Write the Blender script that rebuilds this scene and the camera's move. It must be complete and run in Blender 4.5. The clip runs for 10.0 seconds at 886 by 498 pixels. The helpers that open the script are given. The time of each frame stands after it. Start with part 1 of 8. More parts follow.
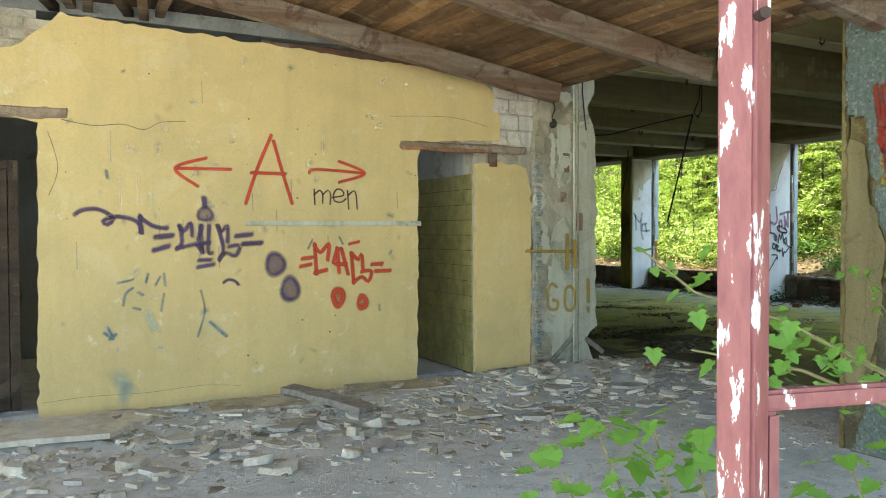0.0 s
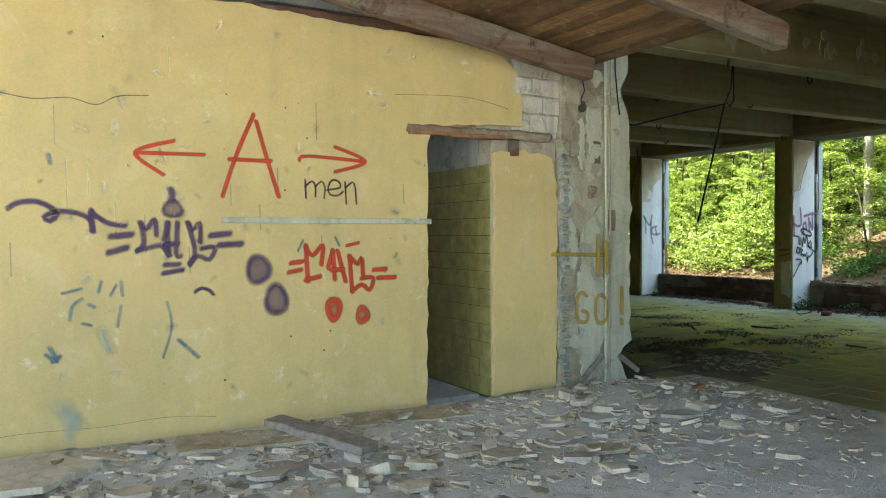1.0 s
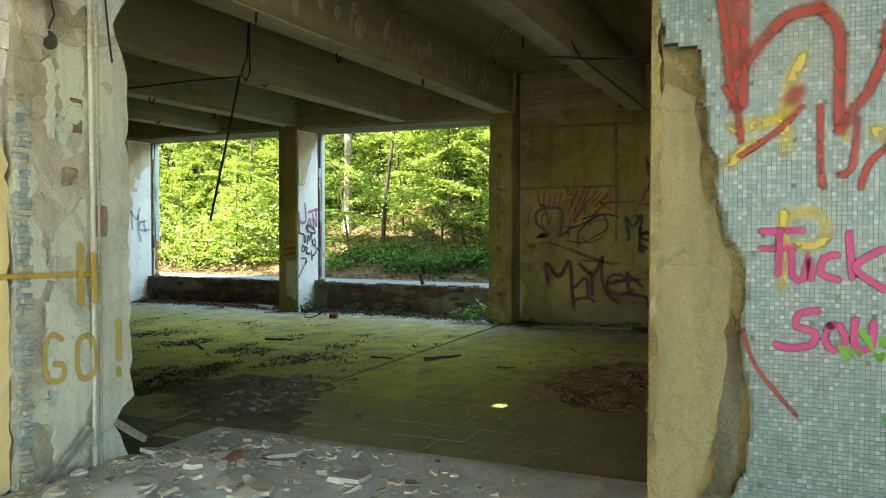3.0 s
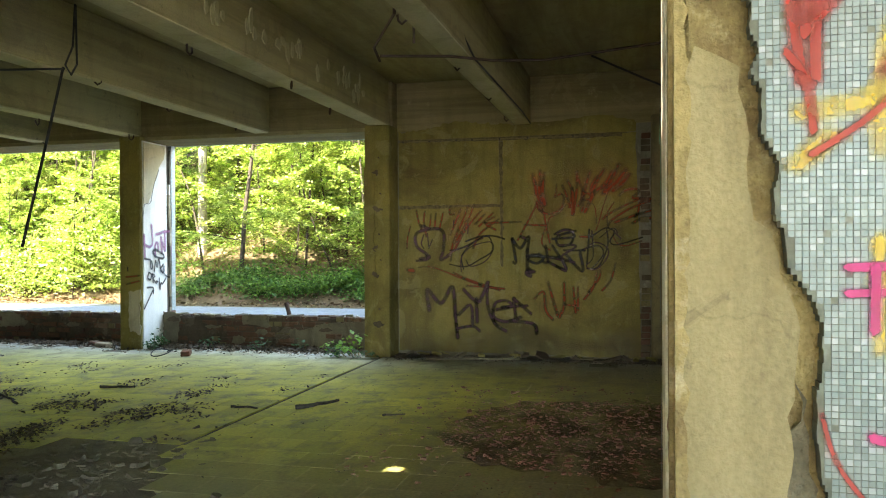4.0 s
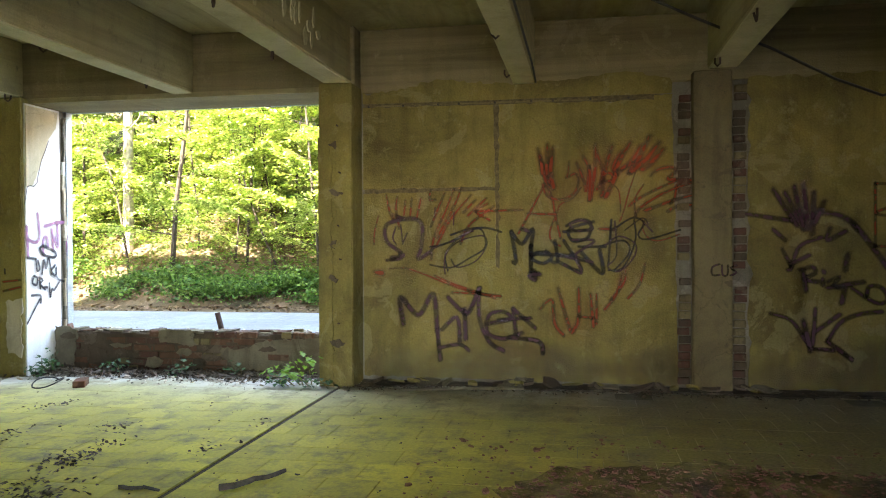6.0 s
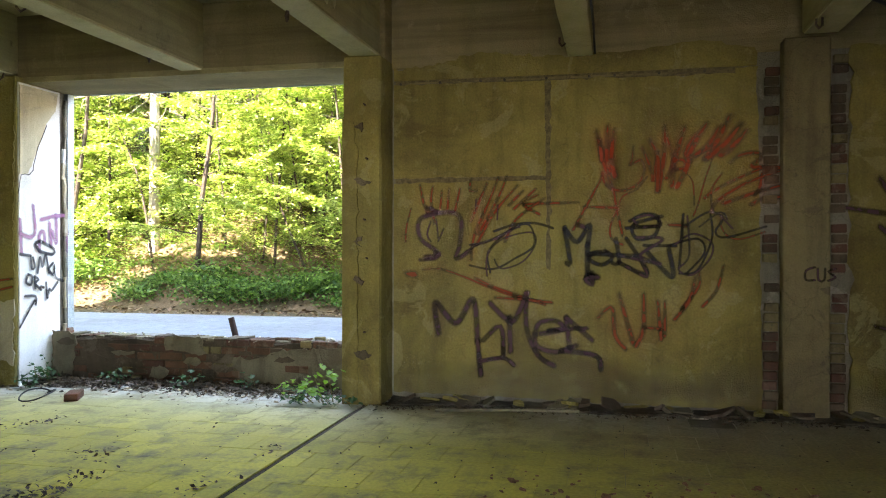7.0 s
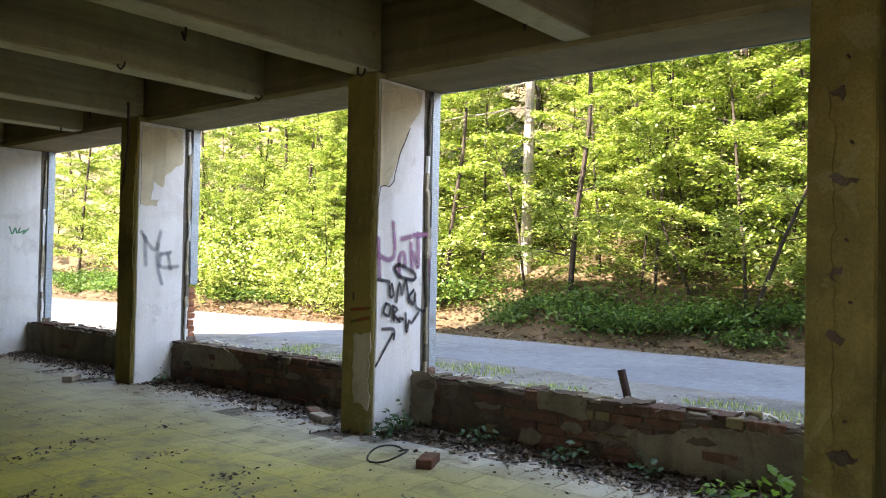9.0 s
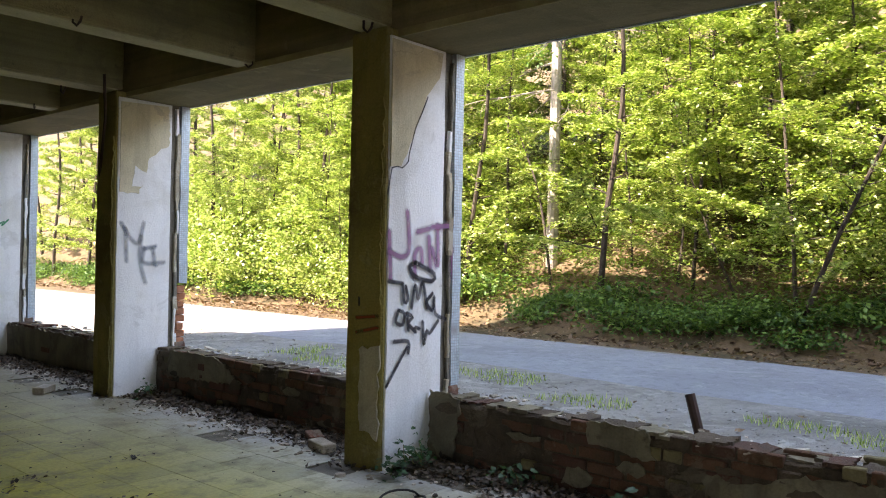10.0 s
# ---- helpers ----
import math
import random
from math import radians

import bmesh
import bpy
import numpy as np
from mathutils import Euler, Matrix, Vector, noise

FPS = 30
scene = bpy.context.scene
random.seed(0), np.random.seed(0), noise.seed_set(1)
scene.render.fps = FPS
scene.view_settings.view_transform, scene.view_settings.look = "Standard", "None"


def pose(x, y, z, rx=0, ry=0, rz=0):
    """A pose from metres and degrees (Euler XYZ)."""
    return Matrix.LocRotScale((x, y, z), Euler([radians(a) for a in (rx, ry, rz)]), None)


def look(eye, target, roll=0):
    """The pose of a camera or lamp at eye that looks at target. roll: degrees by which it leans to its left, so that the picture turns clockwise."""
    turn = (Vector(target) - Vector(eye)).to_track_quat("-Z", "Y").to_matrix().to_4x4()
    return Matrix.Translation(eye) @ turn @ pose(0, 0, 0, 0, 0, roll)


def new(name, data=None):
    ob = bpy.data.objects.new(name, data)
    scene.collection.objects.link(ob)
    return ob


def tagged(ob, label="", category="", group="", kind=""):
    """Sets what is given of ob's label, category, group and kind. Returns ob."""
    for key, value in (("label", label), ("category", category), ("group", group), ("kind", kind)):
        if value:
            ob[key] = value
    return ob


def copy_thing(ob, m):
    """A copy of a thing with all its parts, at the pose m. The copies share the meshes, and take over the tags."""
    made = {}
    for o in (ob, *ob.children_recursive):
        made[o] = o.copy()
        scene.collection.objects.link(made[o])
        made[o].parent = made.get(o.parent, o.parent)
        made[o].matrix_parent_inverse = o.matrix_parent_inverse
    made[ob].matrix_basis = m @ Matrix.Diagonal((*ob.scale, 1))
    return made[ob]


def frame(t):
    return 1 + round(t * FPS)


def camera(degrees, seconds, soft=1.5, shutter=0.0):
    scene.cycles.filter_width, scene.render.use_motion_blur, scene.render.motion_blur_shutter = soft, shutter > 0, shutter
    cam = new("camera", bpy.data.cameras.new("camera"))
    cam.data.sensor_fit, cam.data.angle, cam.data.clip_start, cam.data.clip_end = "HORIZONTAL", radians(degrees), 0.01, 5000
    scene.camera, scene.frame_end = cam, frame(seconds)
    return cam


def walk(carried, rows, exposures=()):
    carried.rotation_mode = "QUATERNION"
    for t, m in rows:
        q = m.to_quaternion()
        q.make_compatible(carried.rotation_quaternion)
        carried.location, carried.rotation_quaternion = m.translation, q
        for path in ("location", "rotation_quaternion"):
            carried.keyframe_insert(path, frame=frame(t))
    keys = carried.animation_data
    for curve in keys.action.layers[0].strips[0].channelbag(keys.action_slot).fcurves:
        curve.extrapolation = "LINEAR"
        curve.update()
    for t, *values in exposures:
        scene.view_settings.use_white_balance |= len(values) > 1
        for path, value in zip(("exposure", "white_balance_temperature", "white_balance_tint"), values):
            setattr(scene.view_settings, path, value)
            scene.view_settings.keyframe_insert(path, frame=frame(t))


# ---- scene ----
cam = camera(58.9, 10.0, 1.05)
PATH = [
    (0, (0.465, 1.149, 1.347), (1.417, 2.907, 1.298), -0.2),
    (0.5, (0.675, 1.69, 1.319), (1.617, 3.454, 1.289), -0.2),
    (1, (0.804, 2.165, 1.3), (1.78, 3.911, 1.265), -0.2),
    (1.5, (1.003, 2.579, 1.351), (2.135, 4.227, 1.302), -0.0),
    (1.9, (1.241, 2.941, 1.388), (2.684, 4.324, 1.326), 0.4),
    (2, (1.302, 3.026, 1.392), (2.8, 4.349, 1.326), 0.3),
    (2.5, (1.66, 3.409, 1.419), (3.373, 4.439, 1.351), 0.2),
    (2.7, (1.82, 3.536, 1.385), (3.59, 4.464, 1.323), 0.2),
    (3.8, (2.779, 4.223, 1.463), (4.697, 4.791, 1.429), -0.3),
    (4, (2.977, 4.284, 1.434), (4.918, 4.765, 1.425), -0.3),
    (4.5, (3.54, 4.552, 1.443), (5.503, 4.934, 1.447), -0.1),
    (5, (4.031, 4.713, 1.45), (5.998, 5.077, 1.439), -0.2),
    (5.5, (4.588, 4.905, 1.436), (6.56, 5.236, 1.419), -0.1),
    (5.7, (4.803, 5.012, 1.451), (6.776, 5.339, 1.429), -0.2),
    (6.8, (6.006, 5.358, 1.361), (7.957, 5.797, 1.347), -0.3),
    (7, (6.159, 5.4, 1.369), (8.112, 5.832, 1.358), 0.1),
    (7.5, (6.666, 5.56, 1.362), (8.595, 6.088, 1.389), 0.3),
    (8, (7.176, 5.78, 1.349), (9.037, 6.51, 1.381), 0.7),
    (8.4, (7.483, 6.129, 1.379), (9.209, 7.139, 1.417), 1.1),
    (8.5, (7.564, 6.223, 1.384), (9.248, 7.302, 1.425), 1.0),
    (9, (7.963, 6.567, 1.425), (9.523, 7.818, 1.458), 1.1),
    (9.5, (8.457, 6.977, 1.472), (9.995, 8.255, 1.491), 1.2),
    (10, (8.851, 7.337, 1.47), (10.381, 8.624, 1.479), 1.1),
]
EXPOSURES = [(0.0, 2.38, 6350, 2), (1.5, 2.37, 6300, 0), (2.5, 2.61, 6600, -6), (4.0, 3.55, 6800, 6), (5.5, 4.12, 6750, 16), (7.5, 3.6, 6800, 16), (8.5, 3.0, 6800, 21), (10.0, 2.42, 6850, 24)]
walk(cam, [(t, look(eye, target, roll)) for t, eye, target, roll in PATH], EXPOSURES)

# ---- light ----
world = bpy.data.worlds.new("sky")
scene.world = world
world.use_nodes = True
wn = world.node_tree.nodes
sky = wn.new("ShaderNodeTexSky")
sky.sky_type = "NISHITA"
sky.sun_disc = False
SUN_DIR = Vector((-0.92, 0.39, 0.80)).normalized()      # towards the sun
sky.sun_elevation = math.asin(SUN_DIR.z)
sky.sun_rotation = math.atan2(SUN_DIR.x, SUN_DIR.y)
wn["Background"].inputs["Strength"].default_value = 0.15
world.node_tree.links.new(sky.outputs[0], wn["Background"].inputs[0])
sun = new("sun", bpy.data.lights.new("sun", "SUN"))
sun.data.energy, sun.data.angle, sun.data.color = 5.0, radians(0.5), (1.0, 0.94, 0.84)
sun.matrix_world = look(SUN_DIR * 60, (0, 0, 0))


# fill lamps added above each window, for the open sky over the road
for k in range(4):
    lamp = new("window_daylight", bpy.data.lights.new("window_daylight", "AREA"))
    lamp.data.shape, lamp.data.size, lamp.data.size_y = "RECTANGLE", 3.2, 1.3
    lamp.data.energy, lamp.data.color = (18.0, 13.0, 9.0, 8.0)[k], (0.74, 0.87, 1.0)
    lamp.matrix_world = look((14.15, 9.36 + 3.655 * k, 3.95), (11.4, 9.36 + 3.655 * k, 0.6))

# ---- materials ----
def nodes(name, rough=0.85, metal=0.0, spec=0.3):
    m = bpy.data.materials.new(name)
    m.use_nodes = True
    t = m.node_tree
    b = t.nodes["Principled BSDF"]
    b.inputs["Roughness"].default_value = rough
    b.inputs["Metallic"].default_value = metal
    b.inputs["Specular IOR Level"].default_value = spec
    return m, t, b


def coords(t):
    return t.nodes.new("ShaderNodeNewGeometry").outputs["Position"]


def noise_tex(t, co, scale, detail=5, rough=0.6, stretch=None, dist=0.0):
    if stretch:
        mp = t.nodes.new("ShaderNodeMapping")
        mp.inputs["Scale"].default_value = stretch
        t.links.new(co, mp.inputs["Vector"])
        co = mp.outputs[0]
    n = t.nodes.new("ShaderNodeTexNoise")
    n.inputs["Scale"].default_value = scale
    n.inputs["Detail"].default_value = detail
    n.inputs["Roughness"].default_value = rough
    n.inputs["Distortion"].default_value = dist
    t.links.new(co, n.inputs["Vector"])
    return n.outputs["Fac"]


def ramp(t, fac, stops):
    r = t.nodes.new("ShaderNodeValToRGB")
    e = r.color_ramp.elements
    while len(e) < len(stops):
        e.new(0.5)
    for k, (p, c) in zip(e, stops):
        k.position = p
        k.color = (*c, 1) if len(c) == 3 else c
    t.links.new(fac, r.inputs[0])
    return r.outputs[0]


def mix(t, fac, a, b, mode="MIX"):
    n = t.nodes.new("ShaderNodeMix")
    n.data_type, n.blend_type = "RGBA", mode
    for sock, v in ((n.inputs[0], fac), (n.inputs[6], a), (n.inputs[7], b)):
        if isinstance(v, (int, float)):
            sock.default_value = v
        elif isinstance(v, tuple):
            sock.default_value = (*v, 1) if len(v) == 3 else v
        else:
            t.links.new(v, sock)
    return n.outputs[2]


def bump(t, b, height, strength=0.4, dist=0.02):
    n = t.nodes.new("ShaderNodeBump")
    n.inputs["Strength"].default_value = strength
    n.inputs["Distance"].default_value = dist
    t.links.new(height, n.inputs["Height"])
    t.links.new(n.outputs[0], b.inputs["Normal"])


def surface(name, base, stain, dark, rough=0.88, scale=1.0, big=0.9, grain=60.0, bumps=0.35, stain_at=(0.45, 0.62), dark_at=(0.60, 0.72), stretch=None, spec=0.25, wear=0.55, fine=0.14):
    """A weathered surface: base colour, broad stains, runs, chipped patches, hairline cracks and grain."""
    m, t, b = nodes(name, rough, 0.0, spec)
    co = coords(t)
    n1 = noise_tex(t, co, big * scale, 7, 0.66, stretch, 0.5)
    n2 = noise_tex(t, co, 7.0 * scale, 6, 0.7)
    n3 = noise_tex(t, co, grain, 3, 0.6)
    n4 = noise_tex(t, co, 2.3 * scale, 8, 0.62, None, 0.8)
    run = noise_tex(t, co, 2.2, 5, 0.6, (3.0, 3.0, 0.35))
    f1 = ramp(t, n1, [(stain_at[0], (0, 0, 0)), (stain_at[1], (1, 1, 1))])
    f2 = ramp(t, n2, [(dark_at[0], (0, 0, 0)), (dark_at[1], (1, 1, 1))])
    c = mix(t, f1, base, stain)
    c = mix(t, ramp(t, run, [(0.50, (0, 0, 0)), (0.74, (wear,) * 3)]), c, tuple(0.55 * k for k in stain))
    c = mix(t, ramp(t, n4, [(0.575, (0, 0, 0)), (0.60, (wear,) * 3)]), c, dark)
    c = mix(t, f2, c, dark)
    cr = t.nodes.new("ShaderNodeTexVoronoi")
    cr.feature = "DISTANCE_TO_EDGE"
    cr.inputs["Scale"].default_value = 1.3 * scale
    wob = t.nodes.new("ShaderNodeVectorMath")
    wob.operation = "MULTIPLY_ADD"
    nz_ = t.nodes.new("ShaderNodeTexNoise")
    nz_.inputs["Scale"].default_value, nz_.inputs["Detail"].default_value = 5.0, 5
    t.links.new(co, nz_.inputs["Vector"])
    wob.inputs[1].default_value = (0.35, 0.35, 0.35)
    t.links.new(nz_.outputs["Color"], wob.inputs[0])
    t.links.new(co, wob.inputs[2])
    t.links.new(wob.outputs[0], cr.inputs["Vector"])
    c = mix(t, ramp(t, cr.outputs["Distance"], [(0.0, (0.55 * wear,) * 3), (0.010, (0, 0, 0))]), c, tuple(0.35 * k for k in stain))
    g = ramp(t, n3, [(0.25, (1 - fine,) * 3), (0.75, (1 + fine * 0.8,) * 3)])
    c = mix(t, 1.0, c, g, "MULTIPLY")
    t.links.new(c, b.inputs["Base Color"])
    hs = t.nodes.new("ShaderNodeMath")
    hs.operation = "ADD"
    t.links.new(n2, hs.inputs[0])
    t.links.new(n3, hs.inputs[1])
    h2 = t.nodes.new("ShaderNodeMath")
    h2.operation = "MULTIPLY_ADD"
    h2.inputs[1].default_value = -0.8 * wear
    t.links.new(ramp(t, n4, [(0.57, (0, 0, 0)), (0.60, (1, 1, 1))]), h2.inputs[0])
    t.links.new(hs.outputs[0], h2.inputs[2])
    bump(t, b, h2.outputs[0], bumps, 0.012)
    return m


YELLOW = surface("yellow_plaster", (0.745, 0.56, 0.25), (0.655, 0.50, 0.23), (0.80, 0.69, 0.44), 0.8, 1.0, 1.4, 90, 0.14, (0.42, 0.66), (0.62, 0.72), None, 0.25, 0.16, 0.08)
GREY_PLASTER = surface("grey_plaster", (0.50, 0.44, 0.315), (0.33, 0.285, 0.20), (0.60, 0.55, 0.43), 0.9, 1.0, 2.4, 70, 0.8)
PALE_PLASTER = surface("pale_plaster", (0.62, 0.60, 0.47), (0.46, 0.43, 0.30), (0.30, 0.28, 0.20), 0.9, 1.0, 1.1, 70, 0.4, (0.48, 0.66), (0.66, 0.74))
HALL_PLASTER = surface("hall_plaster", (0.27, 0.222, 0.066), (0.135, 0.108, 0.036), (0.31, 0.275, 0.125), 0.9, 1.0, 1.05, 60, 0.6, (0.40, 0.66), (0.58, 0.78), None, 0.2, 0.42, 0.2)
PILLAR_WHITE = surface("pillar_whitewash", (0.84, 0.84, 0.80), (0.68, 0.66, 0.58), (0.42, 0.40, 0.34), 0.9, 1.0, 1.3, 70, 0.35, (0.5, 0.70), (0.69, 0.75), None, 0.25, 0.22, 0.08)
CONCRETE = surface("board_marked_concrete", (0.38, 0.335, 0.175), (0.25, 0.215, 0.11), (0.17, 0.145, 0.08), 0.92, 1.0, 0.8, 80, 0.5, (0.4, 0.65), (0.62, 0.74), (0.35, 2.2, 9.0), 0.25, 0.25)
SLAB_CONC = surface("slab_concrete", (0.38, 0.335, 0.19), (0.26, 0.225, 0.12), (0.18, 0.15, 0.085), 0.93, 1.0, 0.7, 80, 0.4, (0.4, 0.65), (0.62, 0.74), (1.0, 7.0, 1.0), 0.25, 0.22)
DIRT = surface("grey_gravel_dust", (0.70, 0.685, 0.63), (0.54, 0.525, 0.475), (0.77, 0.755, 0.70), 0.95, 1.0, 0.8, 120, 1.0, (0.42, 0.64), (0.58, 0.68))
RUBBLE = surface("plaster_rubble", (0.68, 0.63, 0.535), (0.52, 0.475, 0.39), (0.36, 0.32, 0.26), 0.93, 1.0, 3.0, 90, 0.7)
BRICK = surface("old_red_brick", (0.20, 0.085, 0.052), (0.15, 0.10, 0.07), (0.24, 0.20, 0.155), 0.93, 1.0, 4.0, 90, 0.7, (0.45, 0.65), (0.56, 0.70))
WHITE_BRICK = surface("limewashed_brick", (0.56, 0.50, 0.40), (0.44, 0.37, 0.28), (0.30, 0.22, 0.15), 0.93, 1.0, 2.5, 80, 0.7)
MORTAR = surface("lime_mortar", (0.22, 0.20, 0.155), (0.15, 0.135, 0.10), (0.30, 0.275, 0.22), 0.95, 1.0, 2.0, 90, 0.9)
OCHRE = surface("bare_ochre_render", (0.25, 0.195, 0.08), (0.125, 0.09, 0.036), (0.31, 0.265, 0.155), 0.95, 1.0, 2.6, 55, 1.0, (0.40, 0.62), (0.58, 0.72), None, 0.2, 0.35)
# dark tones: shade of the sills' inner face is put into these colours
SILL_MORTAR = surface("dark_mortar", (0.105, 0.08, 0.054), (0.062, 0.046, 0.031), (0.18, 0.148, 0.104), 0.95, 1.0, 2.0, 90, 1.0)
SILL_PLASTER = surface("dark_sill_plaster", (0.21, 0.183, 0.12), (0.13, 0.11, 0.073), (0.11, 0.09, 0.06), 0.93, 1.0, 1.6, 70, 0.7)
EARTH = surface("damp_earth", (0.085, 0.072, 0.05), (0.05, 0.042, 0.03), (0.16, 0.145, 0.105), 0.97, 1.0, 2.5, 60, 1.0)
WOOD = surface("weathered_boards", (0.30, 0.19, 0.10), (0.17, 0.10, 0.055), (0.40, 0.30, 0.19), 0.85, 1.0, 1.4, 50, 0.5, (0.4, 0.62), (0.58, 0.72), (6.0, 0.8, 6.0))
for mat in (RUBBLE,):
    rt_ = mat.node_tree
    rb_ = rt_.nodes["Principled BSDF"]
    was = rb_.inputs["Base Color"].links[0].from_socket
    shade = ramp(rt_, rt_.nodes.new("ShaderNodeNewGeometry").outputs["Random Per Island"], [(0.0, (0.46, 0.41, 0.34)), (0.45, (0.88, 0.84, 0.77)), (0.8, (1.08, 1.06, 1.0)), (1.0, (1.2, 1.18, 1.15))])
    rt_.links.new(mix(rt_, 1.0, was, shade, "MULTIPLY"), rb_.inputs["Base Color"])
wt = WOOD.node_tree
wb = wt.nodes["Principled BSDF"]
base_link = wb.inputs["Base Color"].links[0].from_socket
tone = ramp(wt, wt.nodes.new("ShaderNodeNewGeometry").outputs["Random Per Island"], [(0.0, (0.55, 0.5, 0.48)), (0.5, (1.0, 0.95, 0.85)), (1.0, (1.5, 1.35, 1.1))])
wt.links.new(mix(wt, 1.0, base_link, tone, "MULTIPLY"), wb.inputs["Base Color"])
BEAM_WOOD = surface("weathered_rafter", (0.185, 0.11, 0.068), (0.29, 0.235, 0.175), (0.085, 0.045, 0.03), 0.85, 1.0, 1.2, 60, 0.5, (0.42, 0.62), (0.58, 0.70), (0.8, 6.0, 6.0))
PILASTER = surface("grimy_concrete", (0.20, 0.165, 0.08), (0.12, 0.098, 0.052), (0.085, 0.07, 0.045), 0.92, 1.0, 0.9, 70, 0.5)
DARK_BOARDS = surface("dark_old_boards", (0.085, 0.06, 0.04), (0.05, 0.035, 0.025), (0.15, 0.11, 0.07), 0.9, 1.0, 1.2, 50, 0.5, (0.4, 0.6), (0.6, 0.7), (0.8, 6.0, 6.0))
DARK_ROOM = surface("dim_room_plaster", (0.46, 0.46, 0.42), (0.34, 0.34, 0.31), (0.22, 0.21, 0.19))
ASPHALT = surface("worn_road", (0.30, 0.305, 0.32), (0.255, 0.255, 0.265), (0.36, 0.36, 0.36), 0.9, 1.0, 0.5, 60, 0.4)
GRAVEL = surface("gravel_verge", (0.30, 0.28, 0.245), (0.20, 0.185, 0.155), (0.42, 0.40, 0.355), 0.95, 1.0, 0.7, 45, 1.0)
LITTER = surface("leaf_litter", (0.16, 0.108, 0.056), (0.085, 0.066, 0.032), (0.22, 0.155, 0.09), 0.95, 1.0, 0.6, 25, 1.0)
BARK = surface("bark", (0.065, 0.05, 0.036), (0.042, 0.032, 0.024), (0.10, 0.085, 0.065), 0.95, 1.0, 3.0, 40, 0.9)


def foliage(name, c1, c2, c3, trans=0.45, rough=0.5, spec=0.35):
    m, t, b = nodes(name, rough, 0.0, spec)
    g = t.nodes.new("ShaderNodeNewGeometry")
    col = ramp(t, g.outputs["Random Per Island"], [(0.0, c1), (0.5, c2), (1.0, c3)])
    t.links.new(col, b.inputs["Base Color"])
    tr = t.nodes.new("ShaderNodeBsdfTranslucent")
    tc = mix(t, 1.0, col, (1.45, 1.5, 0.7), "MULTIPLY")
    t.links.new(tc, tr.inputs["Color"])
    mx = t.nodes.new("ShaderNodeMixShader")
    mx.inputs[0].default_value = trans
    t.links.new(b.outputs[0], mx.inputs[1])
    t.links.new(tr.outputs[0], mx.inputs[2])
    t.links.new(mx.outputs[0], t.nodes["Material Output"].inputs["Surface"])
    return m


# palest leaf tone stands for the near-white sheen of sunlit leaves
LEAF = foliage("woodland_leaves", (0.115, 0.20, 0.022), (0.26, 0.345, 0.052), (0.66, 0.68, 0.32), 0.27, 0.42, 0.6)
# dark greens also hold the shade at the foot of the bank
LEAF_LOW = foliage("undergrowth_leaves", (0.03, 0.07, 0.014), (0.065, 0.135, 0.026), (0.20, 0.31, 0.075), 0.3)
LEAF_MID = foliage("seedling_leaves", (0.06, 0.12, 0.02), (0.11, 0.19, 0.03), (0.24, 0.31, 0.07), 0.35)
LEAF_WEED = foliage("dark_weed_leaves", (0.035, 0.085, 0.04), (0.05, 0.12, 0.05), (0.09, 0.17, 0.06), 0.3)
LEAF_NEAR = foliage("maple_leaves", (0.14, 0.28, 0.05), (0.21, 0.37, 0.07), (0.30, 0.47, 0.12), 0.4)


